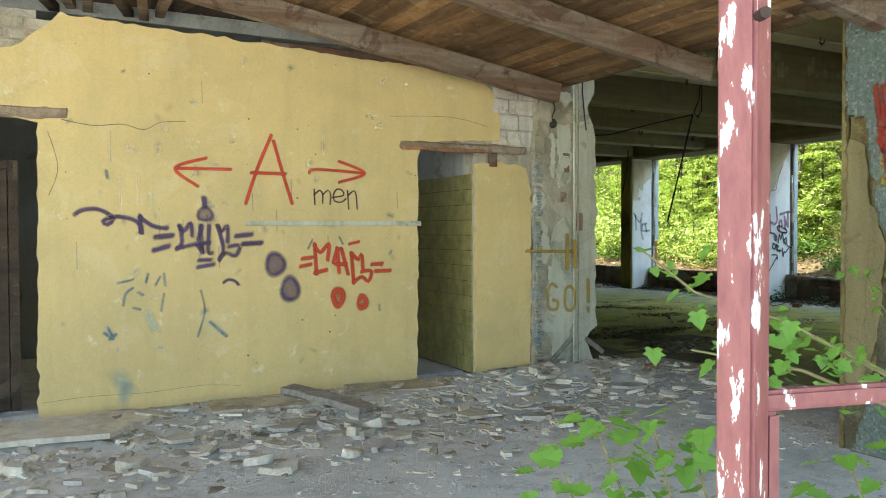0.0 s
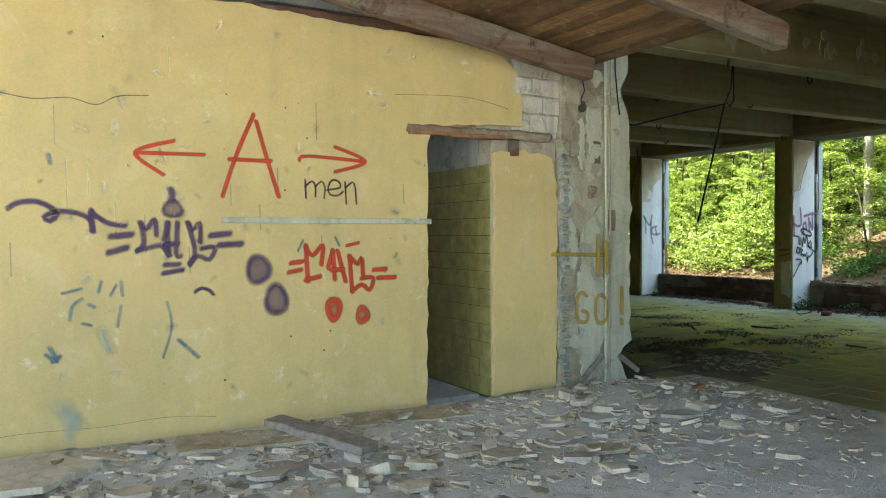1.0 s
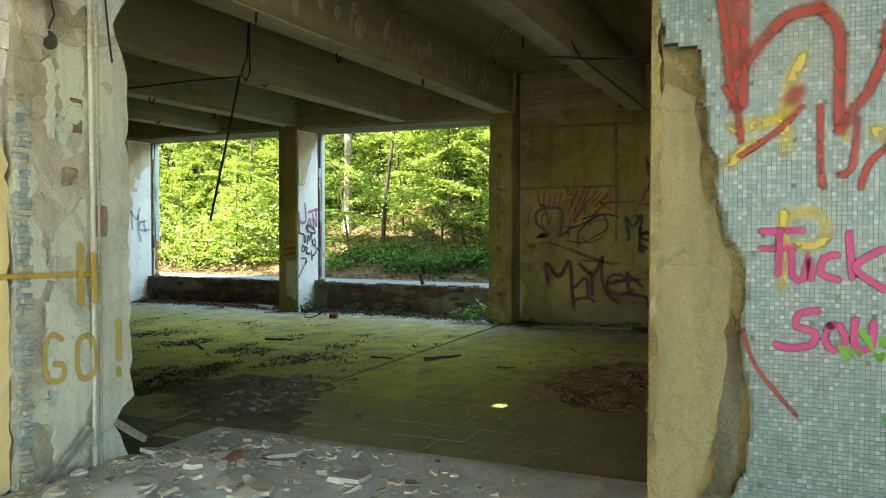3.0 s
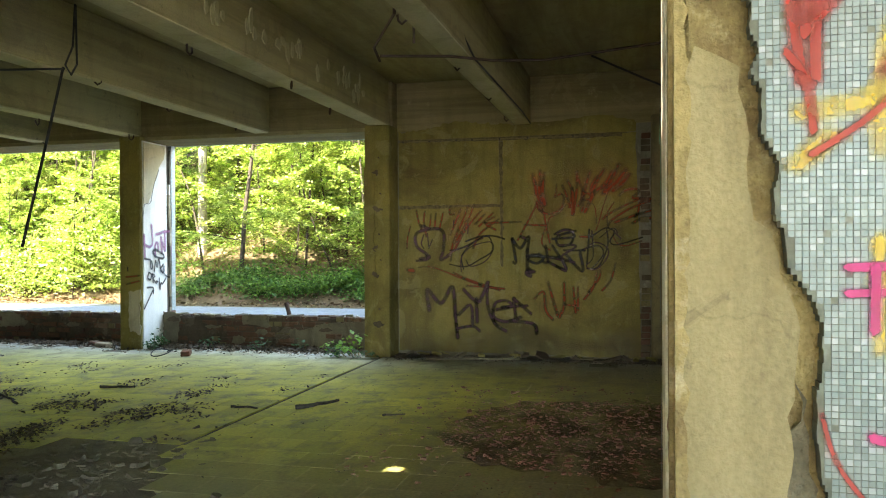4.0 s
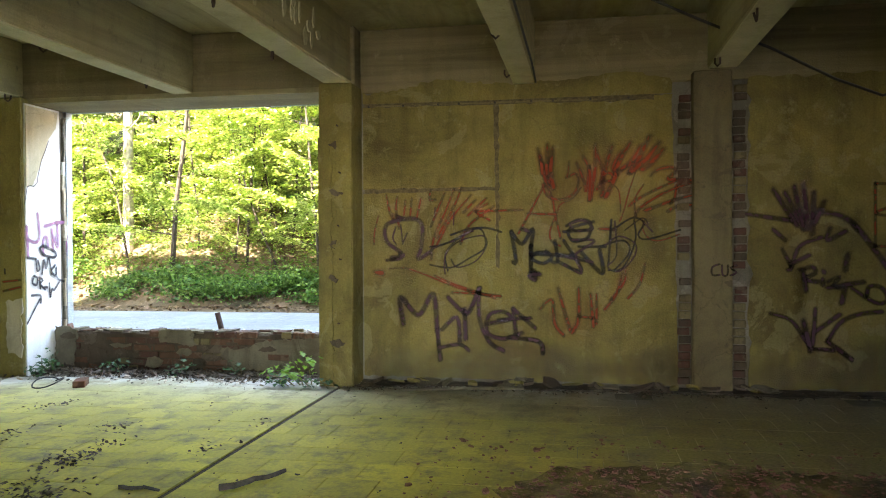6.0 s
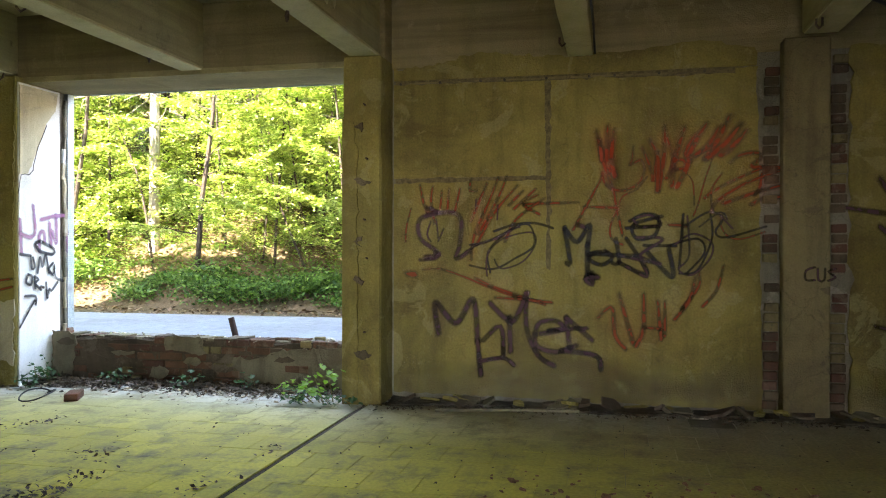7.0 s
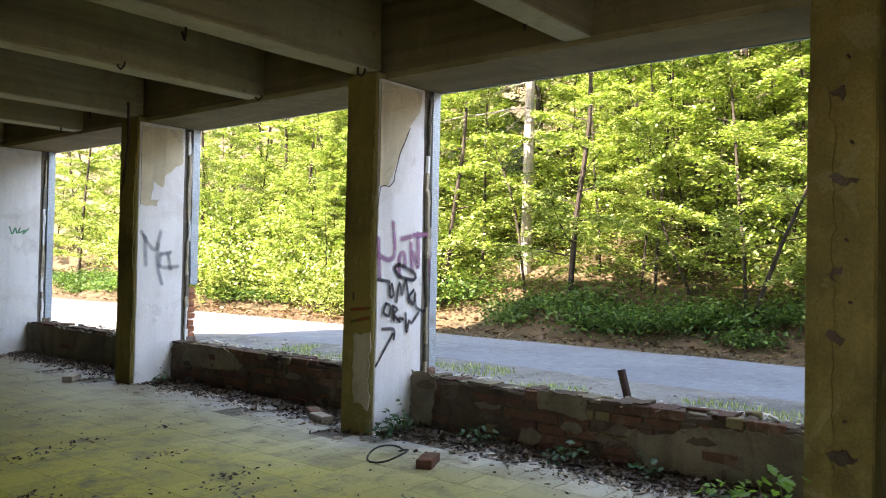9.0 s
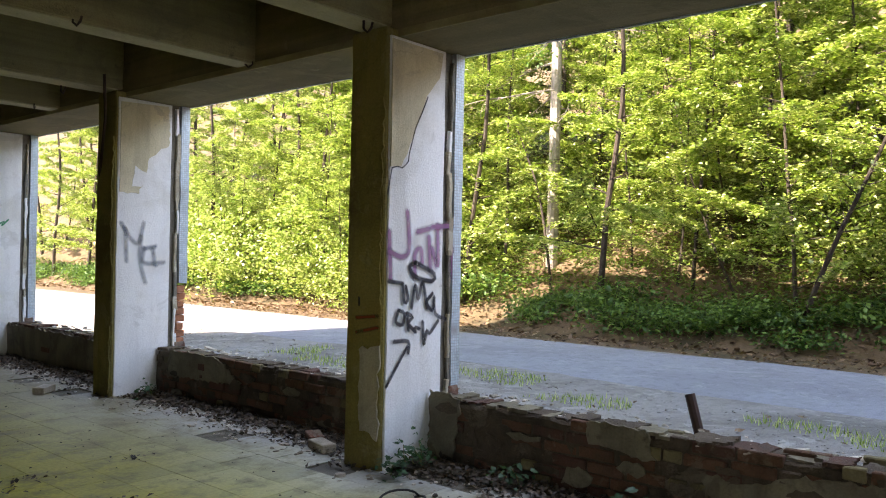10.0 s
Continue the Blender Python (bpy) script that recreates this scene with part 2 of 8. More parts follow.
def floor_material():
    """Pale dusty tiles, moss-yellow midway; grey window light and inner-wall shade put into colour."""
    m, t, b = nodes("mossy_shaded_floor_tiles", 0.62, 0.0, 0.4)
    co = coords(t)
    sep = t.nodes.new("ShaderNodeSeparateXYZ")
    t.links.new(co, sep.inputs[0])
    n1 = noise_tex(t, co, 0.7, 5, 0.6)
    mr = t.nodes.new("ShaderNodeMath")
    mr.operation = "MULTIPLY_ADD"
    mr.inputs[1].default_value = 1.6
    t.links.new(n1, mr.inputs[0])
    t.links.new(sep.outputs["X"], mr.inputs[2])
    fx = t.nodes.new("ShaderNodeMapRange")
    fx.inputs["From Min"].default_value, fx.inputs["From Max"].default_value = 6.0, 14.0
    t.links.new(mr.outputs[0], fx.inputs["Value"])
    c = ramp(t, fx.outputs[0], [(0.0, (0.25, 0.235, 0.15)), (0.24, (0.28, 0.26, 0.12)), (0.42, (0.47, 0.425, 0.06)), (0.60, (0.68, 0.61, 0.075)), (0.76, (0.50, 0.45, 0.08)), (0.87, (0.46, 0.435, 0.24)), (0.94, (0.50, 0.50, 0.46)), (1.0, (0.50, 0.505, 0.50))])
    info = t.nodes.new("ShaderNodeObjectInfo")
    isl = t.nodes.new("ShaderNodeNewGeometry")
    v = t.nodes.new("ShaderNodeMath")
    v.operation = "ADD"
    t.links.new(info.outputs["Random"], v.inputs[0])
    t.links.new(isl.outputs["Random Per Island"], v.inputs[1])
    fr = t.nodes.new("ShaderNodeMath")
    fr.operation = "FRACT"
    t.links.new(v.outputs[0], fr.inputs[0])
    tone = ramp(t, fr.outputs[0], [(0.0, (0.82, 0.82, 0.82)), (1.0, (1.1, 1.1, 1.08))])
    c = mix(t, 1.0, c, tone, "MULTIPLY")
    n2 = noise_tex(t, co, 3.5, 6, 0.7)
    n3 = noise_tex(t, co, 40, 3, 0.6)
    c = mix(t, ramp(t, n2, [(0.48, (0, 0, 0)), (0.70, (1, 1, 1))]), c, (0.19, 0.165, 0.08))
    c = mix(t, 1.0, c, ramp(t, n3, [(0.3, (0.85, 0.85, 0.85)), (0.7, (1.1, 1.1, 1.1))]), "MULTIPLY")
    # shade of the dark end and far bays, put in as dirt-brown
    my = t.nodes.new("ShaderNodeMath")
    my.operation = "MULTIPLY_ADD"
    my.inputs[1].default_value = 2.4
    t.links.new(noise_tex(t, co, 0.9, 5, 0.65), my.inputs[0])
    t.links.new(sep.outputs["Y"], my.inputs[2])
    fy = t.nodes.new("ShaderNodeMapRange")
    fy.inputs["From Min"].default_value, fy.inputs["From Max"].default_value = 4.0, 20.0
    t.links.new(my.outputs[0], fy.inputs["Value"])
    shade_and_dirt = ramp(t, fy.outputs[0], [(0.0, (0.85, 0.85, 0.85)), (0.10, (0.7, 0.7, 0.7)), (0.24, (0, 0, 0)), (0.55, (0, 0, 0)), (0.74, (0.6, 0.6, 0.6)), (1.0, (0.75, 0.75, 0.75))])
    c = mix(t, shade_and_dirt, c, mix(t, ramp(t, n3, [(0.35, (0, 0, 0)), (0.65, (1, 1, 1))]), (0.14, 0.112, 0.055), (0.24, 0.205, 0.11)))
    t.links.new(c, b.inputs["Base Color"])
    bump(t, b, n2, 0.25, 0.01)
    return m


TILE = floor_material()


def mosaic_material(name, far):
    """Small glass mosaic: pale sea-green and blue-grey pieces."""
    m, t, b = nodes(name, 0.35, 0.0, 0.5)
    g = t.nodes.new("ShaderNodeNewGeometry")
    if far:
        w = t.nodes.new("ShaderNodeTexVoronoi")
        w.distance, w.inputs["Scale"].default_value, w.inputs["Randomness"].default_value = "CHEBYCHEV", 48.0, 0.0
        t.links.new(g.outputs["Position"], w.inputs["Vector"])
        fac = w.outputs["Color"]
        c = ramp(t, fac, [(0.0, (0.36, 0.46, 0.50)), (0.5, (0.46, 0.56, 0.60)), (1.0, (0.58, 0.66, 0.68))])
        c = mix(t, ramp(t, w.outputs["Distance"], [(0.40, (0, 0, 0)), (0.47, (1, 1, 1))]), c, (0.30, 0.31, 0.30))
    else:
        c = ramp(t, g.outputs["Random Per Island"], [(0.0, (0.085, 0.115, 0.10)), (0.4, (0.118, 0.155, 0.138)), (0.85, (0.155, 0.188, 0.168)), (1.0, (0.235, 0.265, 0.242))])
    n = noise_tex(t, g.outputs["Position"], 2.0, 5, 0.65)
    c = mix(t, ramp(t, n, [(0.5, (0, 0, 0)), (0.75, (0.6, 0.6, 0.6))]), c, (0.19, 0.19, 0.15))
    t.links.new(c, b.inputs["Base Color"])
    return m


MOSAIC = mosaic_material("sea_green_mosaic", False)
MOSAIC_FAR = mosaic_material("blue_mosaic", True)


def spray(name, colour, strength=0.95, soft=(0.06, 0.5)):
    """Spray paint: dense in the middle of a stroke, fading in grains at its rim."""
    m, t, b = nodes(name, 0.6, 0.0, 0.3)
    uv = t.nodes.new("ShaderNodeUVMap")
    sep = t.nodes.new("ShaderNodeSeparateXYZ")
    t.links.new(uv.outputs[0], sep.inputs[0])
    n = noise_tex(t, coords(t), 160, 2, 0.6)
    nb = noise_tex(t, coords(t), 9, 4, 0.6)
    a = t.nodes.new("ShaderNodeMath")
    a.operation = "MULTIPLY_ADD"
    a.inputs[1].default_value = 0.35
    t.links.new(n, a.inputs[0])
    t.links.new(sep.outputs["X"], a.inputs[2])
    s = t.nodes.new("ShaderNodeMapRange")
    s.inputs["From Min"].default_value, s.inputs["From Max"].default_value = soft[0] + 0.15, soft[1] + 0.2
    t.links.new(a.outputs[0], s.inputs["Value"])
    k = t.nodes.new("ShaderNodeMath")
    k.operation = "MULTIPLY"
    t.links.new(s.outputs[0], k.inputs[0])
    t.links.new(ramp(t, nb, [(0.3, (strength * 0.72,) * 3), (0.6, (strength,) * 3)]), k.inputs[1])
    b.inputs["Base Color"].default_value = (*colour, 1)
    t.links.new(k.outputs[0], b.inputs["Alpha"])
    return m


SPRAY_RED = spray("red_spray", (0.62, 0.06, 0.025))
SPRAY_DULL_RED = spray("faded_red_spray", (0.29, 0.05, 0.012), 0.8, (0.05, 0.6))
SPRAY_BLACK = spray("black_spray", (0.018, 0.016, 0.02), 0.96)
SPRAY_PURPLE = spray("purple_spray", (0.10, 0.055, 0.13), 0.9, (0.05, 0.6))
SPRAY_PLUM = spray("plum_spray", (0.075, 0.03, 0.045), 0.92, (0.05, 0.55))
SPRAY_SMEAR = spray("faint_blue_smear", (0.40, 0.52, 0.48), 0.45, (0.02, 0.8))
HAIRLINE = spray("hairline_crack", (0.16, 0.12, 0.07), 0.75)
SPRAY_BLUE = spray("blue_marks", (0.09, 0.22, 0.31), 0.62, (0.05, 0.6))
SPRAY_MAGENTA = spray("magenta_spray", (0.36, 0.03, 0.12), 0.9)
SPRAY_LILAC = spray("lilac_spray", (0.30, 0.12, 0.24), 0.75, (0.05, 0.6))
SPRAY_YELLOW = spray("yellow_spray", (0.50, 0.36, 0.04), 0.55, (0.05, 0.6))
SPRAY_ORANGE = spray("ochre_spray", (0.52, 0.33, 0.03), 0.8, (0.05, 0.6))
SPRAY_GREY = spray("grey_spray", (0.20, 0.22, 0.24), 0.6, (0.05, 0.7))
SPRAY_WHITE = spray("pale_filler", (0.83, 0.77, 0.60), 0.42, (0.10, 1.0))
SPRAY_GREEN = spray("faint_green", (0.30, 0.45, 0.22), 0.4, (0.02, 0.8))
SPRAY_DIRT = spray("grime", (0.16, 0.14, 0.09), 0.2, (0.02, 0.9))
SPRAY_BRICK_RED = spray("brick_red_spray", (0.24, 0.028, 0.015), 0.85, (0.05, 0.55))


def simple(name, c, rough=0.6, metal=0.0, vary=0.25, scale=12.0, spec=0.4):
    m, t, b = nodes(name, rough, metal, spec)
    n = noise_tex(t, coords(t), scale, 5, 0.65)
    lo, hi = tuple(k * (1 - vary) for k in c), tuple(min(1, k * (1 + vary)) for k in c)
    t.links.new(ramp(t, n, [(0.3, lo), (0.7, hi)]), b.inputs["Base Color"])
    bump(t, b, n, 0.3, 0.01)
    return m


RUST = simple("rusty_iron", (0.06, 0.035, 0.025), 0.8, 0.2)
WIRE = simple("black_cable", (0.02, 0.019, 0.018), 0.6)
TIMBER = simple("grey_timber", (0.24, 0.21, 0.18), 0.85, 0, 0.4, 20)
DEBRIS = simple("dark_debris", (0.07, 0.06, 0.045), 0.95, 0, 0.5, 30)
GRIT = simple("red_brick_grit", (0.23, 0.12, 0.08), 0.95, 0, 0.5, 40)


def dust_patch():
    """Crushed brick dust that thins out into the floor."""
    m, t, b = nodes("brick_dust", 0.95, 0.0, 0.2)
    co = coords(t)
    n, n2 = noise_tex(t, co, 2.2, 6, 0.7), noise_tex(t, co, 60, 3, 0.6)
    t.links.new(ramp(t, n2, [(0.3, (0.16, 0.085, 0.055)), (0.7, (0.28, 0.16, 0.105))]), b.inputs["Base Color"])
    t.links.new(ramp(t, n, [(0.38, (0, 0, 0)), (0.68, (0.65, 0.65, 0.65))]), b.inputs["Alpha"])
    return m


DUST = dust_patch()
GLAZED = simple("olive_wall_tiles", (0.30, 0.26, 0.09), 0.4, 0, 0.35, 7)


def painted_post():
    """Oxide-red paint that flakes off a white undercoat."""
    m, t, b = nodes("flaking_red_paint", 0.55, 0.0, 0.4)
    co = coords(t)
    n1 = noise_tex(t, co, 16, 5, 0.6, (2.2, 2.2, 0.7), 0.2)
    n2 = noise_tex(t, co, 70, 4, 0.7)
    c = ramp(t, n1, [(0.3, (0.20, 0.06, 0.065)), (0.7, (0.33, 0.12, 0.10))])
    c = mix(t, ramp(t, n1, [(0.585, (0, 0, 0)), (0.605, (1, 1, 1))]), c, (0.74, 0.73, 0.70))
    c = mix(t, ramp(t, n2, [(0.66, (0, 0, 0)), (0.7, (1, 1, 1))]), c, (0.22, 0.10, 0.05))
    t.links.new(c, b.inputs["Base Color"])
    bump(t, b, n1, 0.4, 0.004)
    return m


POST_PAINT = painted_post()


# ---- building blocks ----
def finish(bm, name):
    me = bpy.data.meshes.new(name)
    bm.to_mesh(me)
    bm.free()
    return me


def part(name, bm, material, parent, label=""):
    me = bm if isinstance(bm, bpy.types.Mesh) else finish(bm, name)
    me.materials.clear()
    me.materials.append(material)
    ob = new(name, me)
    if parent is not None:
        ob.parent = parent
        ob.matrix_parent_inverse = parent.matrix_basis.inverted()
    if label:
        ob["label"] = label
    return ob


def thing(name, label, category="", group="", kind="", at=(0, 0, 0)):
    ob = new(name)
    ob.empty_display_size = 0.1
    ob.matrix_basis = Matrix.Translation(at)
    return tagged(ob, label, category, group, kind)


def solid(name, bm, material, label, category="", group="", kind=""):
    return tagged(part(name, bm, material, None), label, category, group, kind)


def add_box(bm, lo, hi):
    c = [(a + b) / 2 for a, b in zip(lo, hi)]
    s = [b - a for a, b in zip(lo, hi)]
    r = bmesh.ops.create_cube(bm, size=1, matrix=Matrix.LocRotScale(c, None, s))
    return r["verts"]


def boxes(*pairs):
    bm = bmesh.new()
    for lo, hi in pairs:
        add_box(bm, lo, hi)
    return bm


def worn(bm, amp=0.01, freq=3.0, step=0.25, bevel=0.012):
    """Cuts the mesh into short pieces and roughens it, so that edges wander like old work."""
    if bevel:
        bmesh.ops.bevel(bm, geom=list(bm.edges), offset=bevel, segments=1, affect="EDGES")
    lo = [min(v.co[i] for v in bm.verts) for i in range(3)]
    hi = [max(v.co[i] for v in bm.verts) for i in range(3)]
    for i in range(3):
        n = min(60, int((hi[i] - lo[i]) / step))
        for k in range(1, n + 1):
            p, d = [0, 0, 0], [0, 0, 0]
            p[i] = lo[i] + (hi[i] - lo[i]) * k / (n + 1)
            d[i] = 1
            bmesh.ops.bisect_plane(bm, geom=list(bm.verts) + list(bm.edges) + list(bm.faces), plane_co=p, plane_no=d)
    for v in bm.verts:
        v.co += noise.noise_vector(v.co * freq) * amp + noise.noise_vector(v.co * freq * 4) * amp * 0.5
    return bm


def jagged(outline, jag, seg, seed, keep=()):
    """Refines an outline and shakes it; the edges whose index is in keep stay straight."""
    rnd = random.Random(seed)
    out = []
    n = len(outline)
    for i in range(n):
        a, b = Vector(outline[i]), Vector(outline[(i + 1) % n])
        d = b - a
        k = max(1, int(d.length / seg))
        nrm = Vector((-d.y, d.x)).normalized() if d.length else Vector((0, 0))
        for j in range(k):
            p = a + d * (j / k)
            if i not in keep and jag:
                p = p + nrm * (rnd.gauss(0, jag * 0.5) + jag * noise.noise(Vector((p.x * 5, p.y * 5, seed))))
            out.append(p)
    return out


def panel(outline, place, thick, jag=0.0, seg=0.08, seed=1, keep=()):
    """A flat slab with a ragged outline. place maps (u, v, w) into the room; w runs out of the wall."""
    pts = jagged(outline, jag, seg, seed, keep)
    bm = bmesh.new()
    front = [bm.verts.new(place(p.x, p.y, thick)) for p in pts]
    back = [bm.verts.new(place(p.x, p.y, 0.0)) for p in pts]
    f = bm.faces.new(front)
    g = bm.faces.new(back[::-1])
    n = len(pts)
    for i in range(n):
        bm.faces.new((front[i], back[i], back[(i + 1) % n], front[(i + 1) % n]))
    bm.normal_update()
    bmesh.ops.triangulate(bm, faces=[f, g], ngon_method="EAR_CLIP")
    bmesh.ops.recalc_face_normals(bm, faces=bm.faces)
    return bm


def facing_west(x):
    return lambda u, v, w: Vector((x - w, u, v))


def facing_south(y):
    return lambda u, v, w: Vector((u, y - w, v))


def facing_north(y):
    return lambda u, v, w: Vector((u, y + w, v))


def tube(points, radius, sides=8, taper=1.0):
    """A round bar along points."""
    bm = bmesh.new()
    rings = []
    n = len(points)
    pts = [Vector(p) for p in points]
    for i, p in enumerate(pts):
        d = (pts[min(i + 1, n - 1)] - pts[max(i - 1, 0)]).normalized()
        a = d.orthogonal().normalized() if i == 0 else (a - d * a.dot(d)).normalized()
        b = d.cross(a)
        r = radius * (1 + (taper - 1) * i / max(1, n - 1))
        rings.append([bm.verts.new(p + (a * math.cos(2 * math.pi * k / sides) + b * math.sin(2 * math.pi * k / sides)) * r) for k in range(sides)])
    for q, s in zip(rings, rings[1:]):
        for k in range(sides):
            bm.faces.new((q[k], q[(k + 1) % sides], s[(k + 1) % sides], s[k]))
    bm.faces.new(rings[0][::-1])
    bm.faces.new(rings[-1])
    return bm


# ---- the plan ----
YW = 7.36          # face of the yellow wall
XM = 4.86          # face of the mosaic wall
XP = 12.60         # inner face of the pillars
XG = 12.90         # face of the graffiti wall
XO = 13.40         # outer face of the building
HEAD, SLAB = 2.93, 3.58
BAY = 3.655
PILLARS = [7.53 + BAY * k for k in range(4)]
NORTH = 21.4
SOUTH = -3.4

# ground: one sheet with the verge, the road and the wooded bank
def ground_height(x, y):
    z = -0.03 + 0.03 * noise.noise(Vector((x * 0.5, y * 0.5, 0)))
    if x > 13.5:
        z -= 0.07 * min(1, (x - 13.5) / 2)
    foot = 22.6 + 0.5 * math.sin(y * 0.35)
    if x > foot:
        z += 0.52 * (x - foot) + 0.25 * noise.noise(Vector((x * 0.4, y * 0.4, 3)))
    if x > 60:
        z = 0.52 * 37 + 0.02 * (x - 60)
    if x < -6:
        z += 0.02 * (-6 - x)
    return z


def axis(a, b, fine, coarse, lo, hi):
    out, v = [], a
    while v < b:
        out.append(v)
        v += fine if lo <= v < hi else coarse
    return out + [b]


xs, ys = axis(-400, 400, 0.5, 12, -6, 42), axis(-400, 400, 0.6, 12, -24, 60)
gv = [(x, y, ground_height(x, y) if not (4.9 < x < 13.3 and SOUTH - 0.2 < y < NORTH + 0.2) else -0.06) for y in ys for x in xs]
nx = len(xs)
gf = [(j * nx + i, j * nx + i + 1, (j + 1) * nx + i + 1, (j + 1) * nx + i) for j in range(len(ys) - 1) for i in range(nx - 1)]
gm = bpy.data.meshes.new("ground")
gm.from_pydata(gv, [], gf)
for p in gm.polygons:
    p.use_smooth = True
mid = [sum(gv[k][0] for k in f) / 4 for f in gf]
ground = solid("ground", gm, DIRT, "dusty grey ground rising into a wooded bank of dead leaves", "ground", kind="structure")
gm.materials.append(GRAVEL)
gm.materials.append(LITTER)
gm.polygons.foreach_set("material_index", [2 if x > 21.2 else (1 if x > 13.2 else 0) for x in mid])

road = bpy.data.meshes.new("road")
ry = [-40 + k for k in range(120)]
road.from_pydata([(17.3 + 0.12 * math.sin(y * 0.7) + s * (4.0 + 0.15 * math.sin(y * 0.45 + 1)), y, -0.14 + 0.085 * (1 - (2 * s - 1) ** 4)) for y in ry for s in (0, 0.08, 0.5, 0.92, 1)], [],
                 [(j * 5 + i, j * 5 + i + 1, j * 5 + i + 6, j * 5 + i + 5) for j in range(len(ry) - 1) for i in range(4)])
solid("road", road, ASPHALT, "pale worn asphalt road along the foot of the bank", "road", kind="structure")

# floor of the hall, under the tiles
floor = solid("floor", boxes(((5.0, SOUTH, -0.3), (13.1, NORTH, -0.012))), MORTAR, "concrete hall floor under old pale tiles", "floor", kind="structure")

# ceiling slab, the added sun-blocking overhang at the porch, and the storeys above it
ceiling = solid("ceiling", boxes(((4.9, SOUTH, SLAB), (XO, NORTH, SLAB + 0.16))),
                SLAB_CONC, "bare board-marked concrete ceiling slab", "ceiling", kind="structure")
# unseen overhang, slit so a strip of sun reaches the mosaic wall's end
SLIT_SLOPE = SUN_DIR.y / SUN_DIR.x
slit_y = lambda x: 4.19 + SLIT_SLOPE * (x - 5.575)
for outline in ([(3.7, SOUTH), (4.9, SOUTH), (4.9, slit_y(4.9) - 0.014), (3.7, slit_y(3.7) - 0.014)], [(3.7, slit_y(3.7) + 0.014), (4.9, slit_y(4.9) + 0.014), (4.9, 8.4), (3.7, 8.4)]):
    solid("ceiling_overhang", panel(outline, lambda u, v, w: Vector((u, v, SLAB + 0.003 + w)), 0.15), SLAB_CONC, "unseen added overhang above the porch roof, slit for a sun strip", "ceiling", kind="structure")
# unseen; height set so its shadow reaches the road and bank foot
solid("wall_upper", boxes(((5.2, SOUTH, SLAB + 0.165), (XO, NORTH, 10.6))), PALE_PLASTER, "plain upper storeys of the building", "wall", kind="structure")

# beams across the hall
# pale tone carries floor-bounced light on beam undersides; also colours paint dabs
SOFFIT = surface("bounce_and_dab_concrete", (0.52, 0.475, 0.29), (0.40, 0.355, 0.20), (0.28, 0.24, 0.14), 0.9, 1.0, 1.0, 80, 0.3, (0.42, 0.68), (0.64, 0.76), None, 0.25, 0.25)
def beam(y, mid_bay, x0=5.1):
    w = 0.13 if not mid_bay else 0.11
    z0 = 3.0 if not mid_bay else 2.975
    bm = worn(boxes(((x0, y - w, z0), (XP + (0.3 if mid_bay else 0.1), y + w, SLAB))), 0.008, 2.0, 0.4, 0.015)
    ob = tagged(part("ceiling_beam", bm, CONCRETE, None), "board-marked concrete ceiling beam with rusty hooks", "beam", "ceiling beams", "structure")
    part("soffit", worn(boxes(((x0 + 0.02, y - w + 0.006, z0 - 0.010), (XP + (0.29 if mid_bay else 0.05), y + w - 0.006, z0 + 0.004))), 0.004, 2.0, 0.3, 0.004), SOFFIT, ob, "underside plate, paled for light off the floor")
    return ob


BEAM_YS = [7.53 + BAY / 2 * k - (0.14 * max(0, (k + 1) // 2) if k % 2 and k > 0 else 0) for k in range(-5, 8)]
BEAMS = [beam(y, k % 2 == 0) for k, y in enumerate(BEAM_YS)]

# edge beam over the windows, darker than the cross beams
EDGE_DARK = surface("dark_beam_concrete", (0.26, 0.215, 0.11), (0.16, 0.13, 0.066), (0.33, 0.28, 0.16), 0.92, 1.0, 0.8, 80, 0.5, (0.4, 0.65), (0.62, 0.74), (2.2, 0.35, 9.0), 0.25, 0.25)
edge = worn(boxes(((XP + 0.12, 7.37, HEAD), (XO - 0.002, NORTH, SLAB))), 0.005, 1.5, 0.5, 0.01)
edge_beam = tagged(part("wall_east_beam", edge, EDGE_DARK, None), "concrete edge beam over the open windows", "beam", kind="structure")
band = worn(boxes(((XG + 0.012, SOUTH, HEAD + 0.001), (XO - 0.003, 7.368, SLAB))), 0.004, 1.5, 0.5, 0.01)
tagged(part("wall_east_band", band, EDGE_DARK, None), "bare concrete band above the plastered blind wall", "beam", kind="structure")

part("formwork_edge", worn(boxes(((XP + 0.104, 7.72, HEAD - 0.004), (XP + 0.119, NORTH, HEAD + 0.05))), 0.003, 2, 0.5, 0.003), CONCRETE, edge_beam, "paler board mark along the beam edge")
part("mosaic_strip", boxes(((XO - 0.001, 7.4, HEAD - 0.006), (XO + 0.02, NORTH, HEAD + 0.4))), MOSAIC_FAR, edge_beam, "pale blue mosaic facing")
# pillars of the window wall
BARE_BRICK = simple("bare_orange_brick", (0.36, 0.155, 0.08), 0.9, 0, 0.35, 18)


